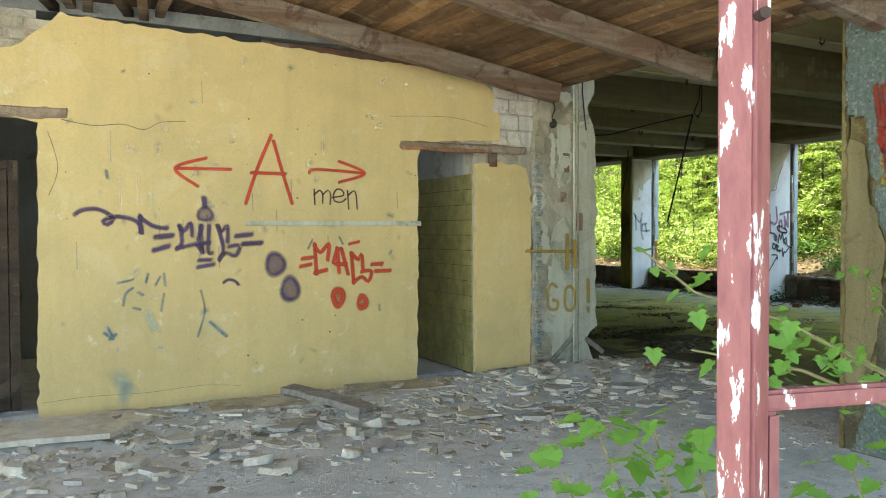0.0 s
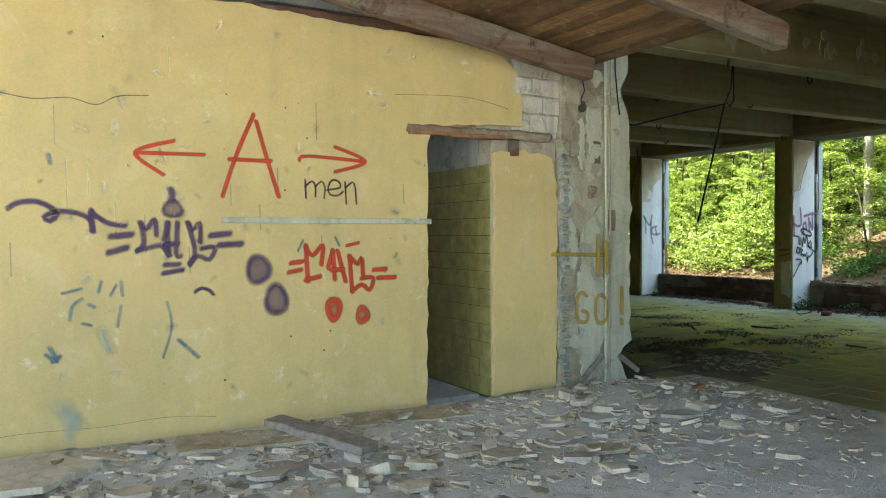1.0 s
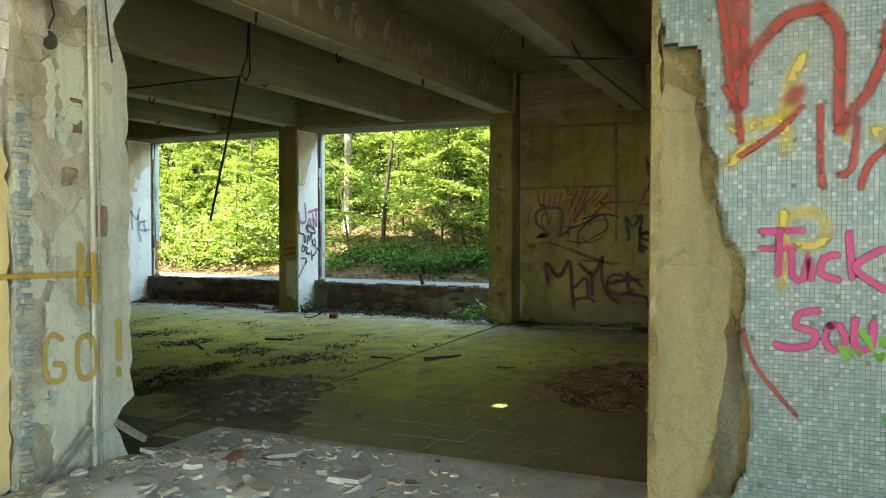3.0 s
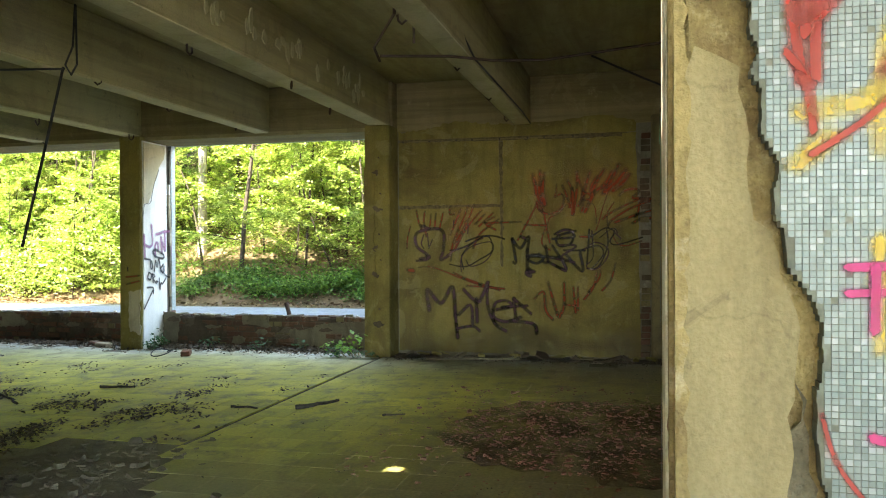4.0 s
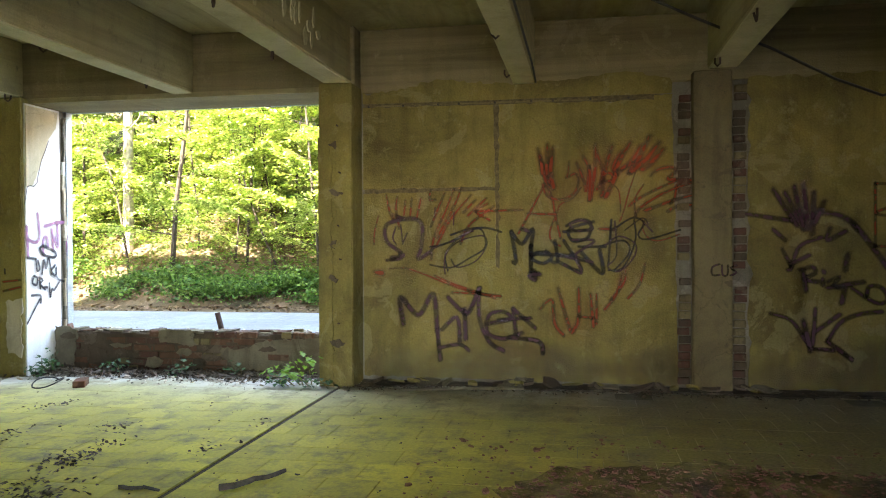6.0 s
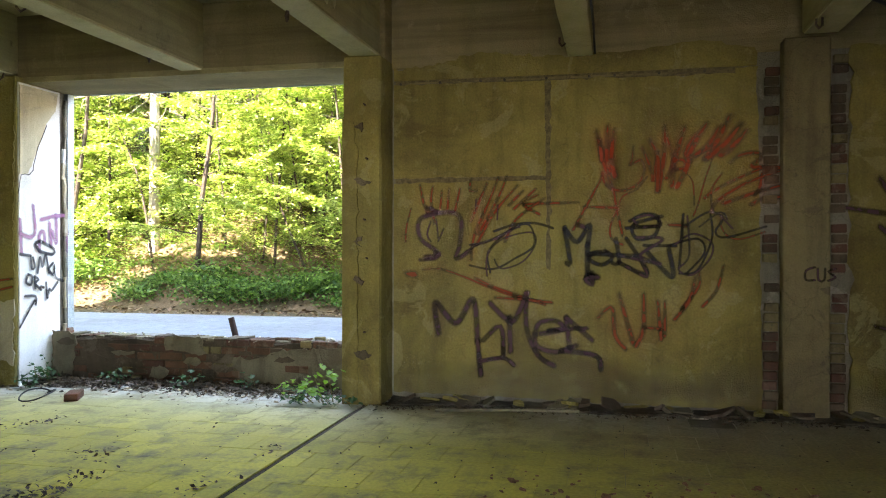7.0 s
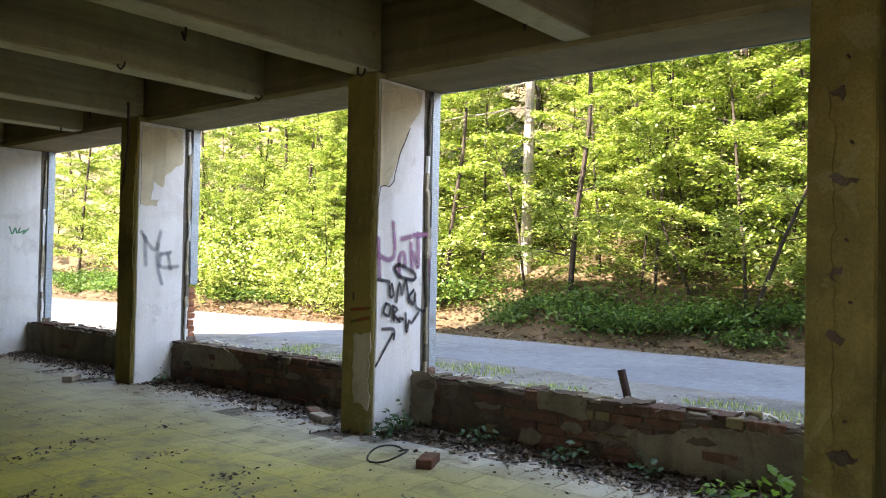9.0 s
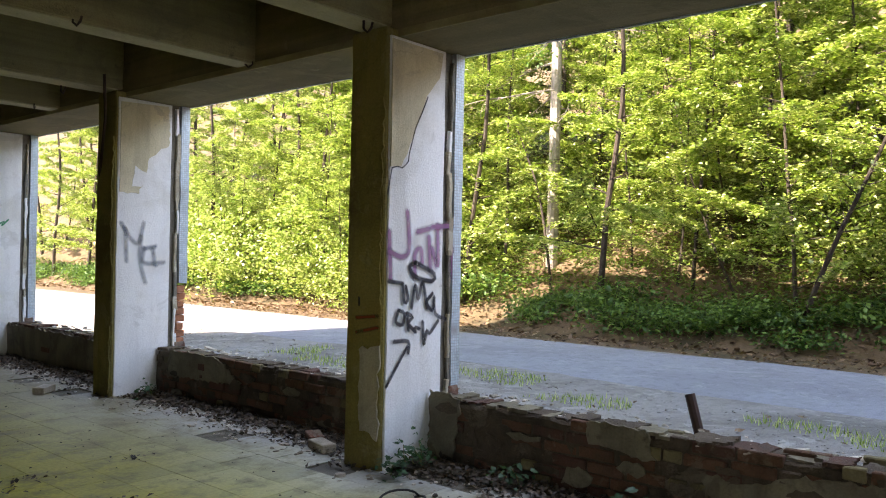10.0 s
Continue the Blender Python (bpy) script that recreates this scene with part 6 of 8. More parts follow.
# ---- mosaic facing: every glass piece ----
def mosaic_edge(z):
    """How far north the mosaic reaches at height z."""
    steps = ((0.0, 4.12), (0.3, 4.02), (0.45, 3.93), (0.6, 3.88), (0.8, 3.87), (1.0, 3.90), (1.25, 3.89), (1.37, 3.94), (1.5, 3.98), (1.7, 4.01), (2.0, 4.04), (2.03, 4.17), (4.0, 4.17))
    for (a, u), (b, v) in zip(steps, steps[1:]):
        if a <= z < b:
            return u + (v - u) * (z - a) / (b - a) + 0.025 * noise.noise(Vector((0, 0, z * 9)))
    return 4.2


P = 0.0148
bed = bmesh.new()
for k in range(187):
    add_box(bed, (XM + 0.0012, SOUTH + 0.02, k * 0.015), (XM + 0.05, mosaic_edge(k * 0.015 + 0.007) - 0.002 + 0.014 * noise.noise(Vector((k * 0.31, 3, 0))), k * 0.015 + 0.015))
part("mortar_bed", bed, simple("grey_tile_mortar", (0.105, 0.112, 0.08), 0.9, 0, 0.45, 14), wall_mosaic)
mrnd = random.Random(3)
vs, fs = [], []
near_piece = []
nz = int(2.8 / P)
for iz in range(nz):
    z = 0.02 + iz * P
    y = mosaic_edge(z) - 0.012 - (P * 0.0)
    y = math.floor(y / P) * P
    while y > 2.2:
        if mrnd.random() > 0.012:
            h, d = P * 0.475 * mrnd.uniform(0.96, 1.02), 0.0015 * mrnd.random()
            if y > 3.76 and 1.55 < z < 2.0 and len(near_piece) < 290:
                near_piece.append((y, z, d))
            else:
                i = len(vs)
                x0, x1 = XM + 0.004, XM - d
                vs += [(x0, y - h, z - h), (x0, y + h, z - h), (x0, y + h, z + h), (x0, y - h, z + h), (x1, y - h * .93, z - h * .93), (x1, y + h * .93, z - h * .93), (x1, y + h * .93, z + h * .93), (x1, y - h * .93, z + h * .93)]
                fs += [(i + 7, i + 6, i + 5, i + 4), (i, i + 4, i + 5, i + 1), (i + 1, i + 5, i + 6, i + 2), (i + 2, i + 6, i + 7, i + 3), (i + 3, i + 7, i + 4, i)]
        y -= P
me = bpy.data.meshes.new("mosaic_field")
me.from_pydata(vs, [], fs)
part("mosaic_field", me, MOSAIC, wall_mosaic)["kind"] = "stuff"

# ---- bricks of the sill walls ----
def brick_mesh(l, h, d, seed):
    bm = boxes(((-d / 2, -l / 2, -h / 2), (d / 2, l / 2, h / 2)))
    bmesh.ops.bevel(bm, geom=list(bm.edges), offset=0.006, segments=1, affect="EDGES")
    for v in bm.verts:
        v.co += noise.noise_vector(v.co * 20 + Vector((seed * 3, 0, 0))) * 0.005
    return finish(bm, "brick")


BRICKS = [brick_mesh(0.235, 0.066, 0.05, k) for k in range(4)]
HALF = [brick_mesh(0.11, 0.066, 0.05, k + 9) for k in range(3)]
# darkened brick: holds the shade on the inner face of the sills
DARK_BRICK = surface("dark_old_brick", (0.105, 0.052, 0.036), (0.075, 0.055, 0.04), (0.17, 0.14, 0.10), 0.93, 1.0, 4.0, 90, 0.7, (0.45, 0.65), (0.58, 0.70))
BROWN_BRICK = surface("brown_brick", (0.145, 0.074, 0.044), (0.10, 0.062, 0.038), (0.20, 0.148, 0.10), 0.93, 1.0, 4.0, 90, 0.8, (0.45, 0.65), (0.58, 0.72))
brnd = random.Random(17)


def lay(mesh, parent, at, mat):
    ob = part("brick", mesh, mat, None)
    ob.parent = parent
    ob.matrix_parent_inverse = parent.matrix_basis.inverted()
    ob.matrix_basis = Matrix.Translation(at) @ Matrix.Rotation(brnd.uniform(-0.02, 0.02), 4, "Z")
    return ob


for k, s in enumerate(SILLS[:3]):
    y0, y1 = PILLARS[k] + 0.2, PILLARS[k + 1] - 0.2
    for c in range(6):
        y = y0 + brnd.uniform(-0.1, 0.02)
        while y < y1 - 0.06:
            short = brnd.random() < 0.28
            w = 0.125 if short else 0.25
            yy = y + w / 2
            bare = noise.noise(Vector((yy * 0.9, c * 0.25, k * 5.0))) > -0.42
            top_gone = c == 5 and noise.noise(Vector((yy * 2.3, 8, k * 3.0))) > 0.05
            if yy - w / 2 > y0 - 0.02 and yy + w / 2 < y1 + 0.03 and bare and not top_gone and brnd.random() > 0.16:
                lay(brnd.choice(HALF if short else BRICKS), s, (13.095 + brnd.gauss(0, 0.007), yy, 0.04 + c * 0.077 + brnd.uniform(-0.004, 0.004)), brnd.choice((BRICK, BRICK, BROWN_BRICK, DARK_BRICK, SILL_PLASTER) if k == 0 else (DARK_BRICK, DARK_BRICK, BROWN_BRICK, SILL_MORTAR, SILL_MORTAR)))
            y += w + brnd.uniform(-0.004, 0.008)
    # broken top course, seen from the inside as a ragged edge
    y = y0 + 0.1
    while y < y1 - 0.12:
        if brnd.random() < 0.22:
            ob = lay(brnd.choice(HALF + HALF + BRICKS), s, (13.15 + abs(brnd.gauss(0, 0.12)), y, 0.43 + brnd.uniform(-0.02, 0.015)), brnd.choice((SILL_MORTAR, SILL_MORTAR, DARK_BRICK, BRICK)))
            ob.matrix_basis = ob.matrix_basis @ Matrix.Rotation(brnd.uniform(-0.3, 0.3), 4, "Z") @ Matrix.Rotation(brnd.uniform(-0.1, 0.1), 4, "Y")
        y += brnd.uniform(0.1, 0.26)
for k, quad in enumerate([[(7.75, 0.03), (7.75, 0.42), (8.5, 0.36), (9.0, 0.2), (8.8, 0.05)], [(10.75, 0.05), (10.98, 0.05), (10.98, 0.5), (10.7, 0.46)], [(9.3, 0.33), (9.7, 0.33), (9.72, 0.47), (9.32, 0.48)],
                          [(13.2, 0.25), (14.4, 0.2), (14.4, 0.46), (13.6, 0.46)]]):
    part("plaster_patch", panel(quad, facing_west(13.075), 0.014, 0.016, 0.03, 40 + k), SILL_PLASTER, SILLS[0 if k < 3 else 1])
for k in (2,):
    ya, yb = PILLARS[k] + 0.19, PILLARS[k + 1] - 0.19
    part("plaster_coat", panel([(ya, 0.04), (ya, 0.40), ((ya + yb) / 2, 0.425), (yb, 0.43), (yb, 0.03)], facing_west(13.072), 0.016, 0.02, 0.05, 140 + k), SILL_PLASTER, SILLS[k], "dark plaster left on the sill")

# plaster smears and the ragged cap of the sills
srnd = random.Random(71)
for k, sl in enumerate(SILLS):
    ya, yb = PILLARS[k] + 0.22, PILLARS[k + 1] - 0.22
    for j in range(26 if k < 2 else 8):
        cy, cz, w, h = srnd.uniform(ya + 0.1, yb - 0.1), srnd.uniform(0.05, 0.4), srnd.uniform(0.04, 0.16), srnd.uniform(0.02, 0.06)
        q = [(cy + w * math.cos(a) * srnd.uniform(0.5, 1.2), min(0.44, cz + h * math.sin(a) * srnd.uniform(0.5, 1.3))) for a in (0, 0.9, 1.8, 2.7, 3.6, 4.5, 5.4)]
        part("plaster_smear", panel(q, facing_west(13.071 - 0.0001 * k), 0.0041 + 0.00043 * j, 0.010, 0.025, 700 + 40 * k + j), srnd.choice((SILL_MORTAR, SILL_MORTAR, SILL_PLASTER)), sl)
    y = ya + 0.05
    while y < yb - 0.1:
        w = srnd.uniform(0.05, 0.17)
        z = 0.432 + srnd.uniform(-0.006, 0.012) + 0.0011 * (int(y * 50) % 5)
        x0 = 13.075 + abs(srnd.gauss(0, 0.03))
        q = [(x0, y), (x0 + srnd.uniform(-0.02, 0.02), y + w), (13.33 - abs(srnd.gauss(0, 0.06)), y + w - srnd.uniform(0, 0.03)), (13.335 - abs(srnd.gauss(0, 0.06)), y)]
        part("cap_piece", panel(q, lambda u, v, w_, z=z: Vector((u, v, z + w_)), srnd.uniform(0.008, 0.024), 0.018, 0.025, 900 + int(y * 40)), srnd.choice((SILL_PLASTER, SILL_MORTAR, SILL_MORTAR, DARK_BRICK)), sl)
        y += w * srnd.uniform(0.8, 1.25)

# brick joints beside the pilaster, where the plaster has come off
for ya, yb in ((4.12, 4.26), (3.60, 3.77)):
    for c in range(36):
        if brnd.random() > 0.2:
            ob = lay(brnd.choice(HALF), wall_east, (XG + 0.005, (ya + yb) / 2 + brnd.uniform(-0.012, 0.012), 0.08 + c * 0.079), brnd.choice((DARK_BRICK, DARK_BRICK, SILL_MORTAR, PILASTER)))

# conduit chases and rails on the graffiti wall
gw2 = facing_west(XG + 0.02)
# dark strips at the back of the grooves carry their shade
chase = simple("chase_shade", (0.13, 0.105, 0.05), 0.95, 0, 0.5, 30)
part("chase", panel([(4.4, 2.76), (7.33, 2.77), (7.33, 2.84), (4.4, 2.83)], gw2, 0.003, 0, 0.5, 5), chase, wall_east, "open conduit chase along the wall top")
part("chase", panel([(5.97, 1.905), (7.33, 1.90), (7.33, 1.975), (5.97, 1.975)], gw2, 0.004, 0, 0.5, 6), chase, wall_east)
part("chase", panel([(5.93, 1.14), (6.0, 1.14), (6.015, 2.76), (5.945, 2.76)], gw2, 0.005, 0, 0.5, 7), chase, wall_east)
part("rail", panel([(4.62, 2.783), (7.20, 2.792), (7.20, 2.806), (4.62, 2.798)], gw2, 0.014, 0.003, 0.1, 5), PILASTER, wall_east, "rusty strip left in the chase")
# dark discs stand for the shade inside the fixing holes
for k in range(9):
    yk = 4.7 + 0.31 * k + 0.05 * (k % 3)
    part("fixing_hole", tube([(XG - 0.004, yk, 2.795), (XG + 0.01, yk, 2.795)], 0.012, 7), DEBRIS, wall_east)

# bricks and fallen plaster on the yellow wall
def stack(parent, x0, x1, z0, z1, y, mat, along=0.25, course=0.077):
    rows = int((z1 - z0) / course)
    for c in range(rows):
        x = x0 + (0 if c % 2 else -0.12)
        while x < x1:
            a, b = max(x, x0), min(x + along - 0.01, x1)
            if b - a > 0.05:
                bm = boxes(((a, y - 0.02, z0 + c * course), (b, y + 0.03, z0 + (c + 1) * course - 0.010)))
                bmesh.ops.bevel(bm, geom=list(bm.edges), offset=0.006, segments=1, affect="EDGES")
                push = 0.02 * noise.noise(Vector((a * 7, 2, c)))
                for v in bm.verts:
                    v.co += noise.noise_vector(v.co * 11) * 0.014 + Vector((0, push, 0))
                part("brick", bm, GREY_PLASTER if course < 0.1 and noise.noise(Vector((a * 5, c * 3, 1))) > 0.15 else mat, parent)
            x += along


LIME = surface("limewashed_blocks", (0.74, 0.68, 0.58), (0.60, 0.53, 0.43), (0.42, 0.34, 0.26), 0.93, 1.0, 2.5, 80, 0.8)
BRICK_ORANGE = simple("orange_broken_brick", (0.40, 0.17, 0.085), 0.9, 0, 0.35, 18)
LINTEL = surface("crumbling_lintel", (0.40, 0.31, 0.22), (0.26, 0.17, 0.11), (0.55, 0.48, 0.37), 0.93, 1.0, 4.0, 80, 0.9)
stack(wall_yellow, 4.36, 4.82, 2.14, 2.72, YW + 0.03, LIME, 0.30, 0.145)
part("mortar", worn(boxes(((4.36, YW + 0.034, 2.10), (4.82, YW + 0.06, 2.74))), 0.008, 6, 0.06, 0.004), LIME, wall_yellow)
for k, xk in enumerate((4.50, 4.62, 4.74)):
    part("brick", worn(boxes(((xk - 0.055, YW - 0.03, 2.735), (xk + 0.05, YW + 0.09, 2.80))), 0.012, 8, 0.05, 0.015), BRICK_ORANGE, wall_yellow)
stack(wall_yellow, -0.6, 0.78, 2.46, 2.90, YW + 0.035, WHITE_BRICK)
part("lintel", worn(boxes(((3.40, YW - 0.012, 2.06), (4.74, YW + 0.10, 2.135))), 0.016, 6, 0.07, 0.016), LINTEL, wall_yellow, "cracked door lintel with exposed brick")
part("lintel_edge", worn(boxes(((3.42, YW - 0.016, 2.052), (4.28, YW + 0.05, 2.085))), 0.008, 6, 0.08, 0.006), simple("orange_brick", (0.34, 0.17, 0.09), 0.9, 0, 0.35, 18), wall_yellow)
part("lintel", worn(boxes(((-0.6, YW - 0.01, 2.14), (0.80, YW + 0.10, 2.23))), 0.016, 6, 0.07, 0.016), LINTEL, wall_yellow)
part("ledge", worn(boxes(((2.05, YW - 0.022, 1.385), (3.60, YW + 0.0, 1.425))), 0.004, 6, 0.1, 0.004), PALE_PLASTER, wall_yellow, "thin flaking ledge strip")
part("brick", worn(boxes(((4.32, YW - 0.015, 1.93), (4.40, YW + 0.03, 2.06))), 0.004, 8, 0.05, 0.005), BRICK, wall_yellow)
ow = facing_south(YW)
prnd = random.Random(12)
dabs = []
for k in range(50):
    cx, cz, r = prnd.uniform(0.7, 3.5), prnd.uniform(0.25, 2.75), prnd.uniform(0.02, 0.055)
    if prnd.random() < 0.4:
        cx, cz = 1.45 + prnd.gauss(0, 0.25), 1.75 + prnd.gauss(0, 0.35)
    dabs.append((r, [(cx, cz), (cx + prnd.gauss(0, r * 0.5), cz + prnd.gauss(0, r * 0.6))]))
for k in range(16):
    cx, cz = prnd.uniform(0.8, 3.4), prnd.uniform(0.9, 2.5)
    dabs.append((0.010, [(cx, cz), (cx + 0.004, cz - prnd.uniform(0.1, 0.3))]))
strokes("filler_dabs", dabs, ow, SPRAY_WHITE, wall_yellow, 1.5, 0.0012, "pale dabs of filler and drips")
grime = [(prnd.uniform(0.02, 0.05), [(cx, cz), (cx + prnd.gauss(0, 0.02), cz - 0.02)]) for cx, cz in [(prnd.uniform(0.7, 3.5), prnd.uniform(0.1, 2.7)) for _ in range(16)]]
strokes("grime", grime, ow, SPRAY_DIRT, wall_yellow, 1.5, 0.0018)
# flat dark spots painted as the shade of small plaster holes
for k in range(26):
    cx, cz, r = prnd.uniform(0.7, 4.1), prnd.uniform(0.15, 2.75), prnd.uniform(0.003, 0.008)
    part("hole", panel([(cx + r * math.cos(a), cz + r * math.sin(a)) for a in (0, 1.05, 2.1, 3.15, 4.2, 5.25)], ow, 0.0022, 0, 0.5, k), DEBRIS, wall_yellow)
crack = [(0.002, [(0.75, 2.14), (0.95, 2.11), (1.15, 2.13), (1.3, 2.10), (1.42, 2.16), (1.6, 2.18)])]
strokes("crack", [(0.007, crack[0][1]), (0.003, [(0.6, 0.13), (0.9, 0.145), (1.3, 0.135), (1.7, 0.15), (2.0, 0.12)]), (0.005, [(0.66, 2.05), (0.72, 1.8), (0.66, 1.6)]), (0.004, [(3.3, 2.33), (3.9, 2.36), (4.3, 2.30)])], ow, HAIRLINE, wall_yellow, 1.2, 0.004)

# tiled lobby wall seen through the narrow door
for c in range(13):
    x_off = 0.14 * (c % 2)
    yy = YW + 0.045 - x_off
    while yy < 9.4:
        a, b = max(yy, YW + 0.045), yy + 0.29
        z = 0.02 + c * 0.142
        bm = boxes(((4.150, a, z), (4.164, b - 0.006, z + 0.137)))
        part("tile", bm, GLAZED, bpy.data.objects["wall_back_rooms"])
        yy += 0.295

part("joint_bed", boxes(((4.158, YW + 0.05, 0.0), (4.1645, 9.5, 1.86))), SILL_MORTAR, bpy.data.objects["wall_back_rooms"])

SEAM = simple("blue_grey_aggregate", (0.31, 0.325, 0.29), 0.95, 0, 0.4, 24)
# the entrance column: groove, peeled coats, wooden block, hanging wire
cw = facing_south(YW - 0.02)
for quad, mat, th, sd in (([(5.03, 0.1), (4.98, 0.9), (5.05, 1.35), (5.22, 1.55), (5.26, 0.5), (5.2, 0.06)], PALE_PLASTER, 0.018, 60), ([(5.10, 1.75), (5.08, 2.35), (5.24, 2.38), (5.24, 1.8)], PALE_PLASTER, 0.016, 61),
                          ([(4.81, 0.3), (4.80, 1.1), (4.83, 1.95), (4.875, 1.6), (4.89, 1.2), (4.86, 0.7), (4.90, 0.25)], SEAM, 0.014, 62)):
    part("plaster_coat", panel(quad, cw, th, 0.02, 0.05, sd), mat, col)
crnd = random.Random(35)
for k in range(70):
    z = 0.08 + 2.0 * k / 70
    part("pebble_seam", worn(boxes(((4.80 + crnd.uniform(0, 0.03), YW - 0.045 - crnd.uniform(0, 0.012), z), (4.86 + crnd.uniform(0, 0.035), YW, z + 0.026))), 0.008, 20, 0.03, 0.004), crnd.choice((SEAM, SEAM, GREY_PLASTER)), col)
for x_, z_, w_, h_ in ((5.33, 1.42, 0.05, 0.09), (5.08, 2.84, 0.07, 0.06), (5.24, 2.86, 0.06, 0.06), (5.14, 1.66, 0.04, 0.05)):
    part("brick", worn(boxes(((x_ - w_, YW - 0.05, z_ - h_), (x_ + w_, YW, z_ + h_))), 0.008, 9, 0.04, 0.008), BRICK_ORANGE if z_ > 2 else LINTEL, col)
for k in range(22):
    cx, cz, w, h = crnd.uniform(4.86, 5.2), crnd.uniform(0.15, 2.8), crnd.uniform(0.03, 0.10), crnd.uniform(0.06, 0.22)
    q = [(cx - w, cz - h * crnd.uniform(0.5, 1)), (cx - w * 0.6, cz + h), (cx + w * 0.5, cz + h * crnd.uniform(0.6, 1)), (cx + w, cz - h * 0.3), (cx + w * 0.2, cz - h)]
    part("plaster_coat", panel(q, cw, 0.0067 + 0.0012 * k, 0.02, 0.03, 400 + k), crnd.choice((GREY_PLASTER, PALE_PLASTER, PALE_PLASTER)), col)
part("conduit", tube([(5.27, YW - 0.045, 0.03), (5.275, YW - 0.045, 1.5), (5.265, YW - 0.045, 3.0)], 0.014, 8), PALE_PLASTER, col)
part("conduit", tube([(5.315, YW - 0.045, 0.03), (5.315, YW - 0.045, 1.5), (5.31, YW - 0.045, 3.0)], 0.010, 8), GREY_PLASTER, col)
part("wooden_block", worn(boxes(((5.12, YW - 0.04, 1.90), (5.22, YW + 0.02, 2.09))), 0.003, 8, 0.05, 0.004), simple("old_block", (0.22, 0.14, 0.07), 0.9, 0, 0.3, 30), col)
part("brick", worn(boxes(((5.05, YW - 0.04, 2.68), (5.24, YW + 0.02, 2.78))), 0.005, 8, 0.05, 0.006), BRICK, col)
part("wire", tube([(4.98, YW - 0.05, 2.95), (4.97, YW - 0.06, 2.7), (5.02, YW - 0.07, 2.5), (4.99, YW - 0.06, 2.42)], 0.006, 6), WIRE, col)
part("wire", tube([(5.36, YW - 0.06, 3.0), (5.35, YW - 0.07, 2.7), (5.37, YW - 0.08, 2.45), (5.40, YW - 0.07, 2.32)], 0.007, 6), WIRE, col)
# the junction hole is a dark disc, its inner shade in the colour
part("junction_hole", tube([(5.02, YW - 0.034, 2.37), (5.02, YW - 0.022, 2.37)], 0.05, 10), DEBRIS, col)
part("slat", worn(boxes(((-0.02, -0.015, 0), (0.02, 0.015, 0.42))), 0.003, 6, 0.06, 0.003), TIMBER, col).matrix_basis = pose(5.20, YW - 0.09, 0.28, 0, -130, 0)
part("slat", worn(boxes(((-0.02, -0.015, 0), (0.02, 0.015, 0.26))), 0.003, 6, 0.06, 0.003), TIMBER, col).matrix_basis = pose(5.38, YW - 0.09, 0.27, 0, 125, 0)


# ---- loose things ----
def shard(seed, flat=0.35):
    rnd = random.Random(seed)
    n = rnd.randint(5, 7)
    top = []
    for k in range(n):
        a = 2 * math.pi * k / n + rnd.uniform(-0.3, 0.3)
        r_ = rnd.uniform(0.6, 1.1)
        top.append((r_ * math.cos(a), r_ * math.sin(a)))
    vs = [(x, y, 0.0) for x, y in top] + [(x * 0.9, y * 0.9, flat * rnd.uniform(0.7, 1.2)) for x, y in top]
    fs = [tuple(range(n))[::-1], tuple(range(n, 2 * n))] + [(i, (i + 1) % n, n + (i + 1) % n, n + i) for i in range(n)]
    return vs, fs


SHARDS = [shard(k, 0.22 + 0.08 * (k % 5)) for k in range(10)]


RUBBLE_DULL = surface("grey_gravel", (0.34, 0.32, 0.28), (0.22, 0.20, 0.17), (0.46, 0.44, 0.40), 0.95, 1.0, 3.0, 90, 0.7)


def chips(name, spots_, mat, label, seed, parent=None):
    """Many broken pieces in one mesh; spots give x, y, z, size."""
    rnd = random.Random(seed)
    vs, fs = [], []
    for x, y, z, s in spots_:
        v, f = rnd.choice(SHARDS)
        m = Euler((rnd.gauss(0, 0.16), rnd.gauss(0, 0.16), rnd.uniform(0, 6.28))).to_matrix()
        sx, sy = s * rnd.uniform(0.6, 1.3), s * rnd.uniform(0.5, 0.9)
        b = len(vs)
        for p in v:
            q = m @ Vector((p[0] * sx, p[1] * sy, p[2] * s * 0.8))
            vs.append((x + q.x, y + q.y, z + q.z))
        fs += [tuple(b + i for i in k) for k in f]
    me = bpy.data.meshes.new(name)
    me.from_pydata(vs, [], fs)
    return solid(name, me, mat, label, "rubble", kind="stuff")


chips("verge_stones", VERGE, RUBBLE_DULL, "grey gravel stones on the verge outside the windows", 26)
rr = random.Random(77)


def heap(x, y):
    """Height of the rubble bank along the yellow wall and round the column."""
    return max(0.0, 0.07 * math.exp(-((y - 6.9) / 0.5) ** 2) * (1 if x < 5.6 else 0.3) + 0.06 * math.exp(-((x - 5.0) / 0.8) ** 2 - ((y - 6.6) / 0.7) ** 2) - 0.015)


# low rubble bank
hb = bmesh.new()
N = 54
grid = [[hb.verts.new((-0.4 + 6.9 * i / N, 3.4 + 3.96 * j / 34, heap(-0.4 + 6.9 * i / N, 3.4 + 3.96 * j / 34) * (1 + 0.5 * noise.noise(Vector((i * 0.4, j * 0.5, 0)))) + 0.004 - (0.06 if j == 0 or i in (0, N) else 0))) for i in range(N + 1)] for j in range(35)]
for a, b in zip(grid, grid[1:]):
    for i in range(N):
        hb.faces.new((a[i], a[i + 1], b[i + 1], b[i])).smooth = True
solid("rubble_bank", hb, DIRT, "low bank of plaster dust and grit along the yellow wall", "rubble", kind="structure")

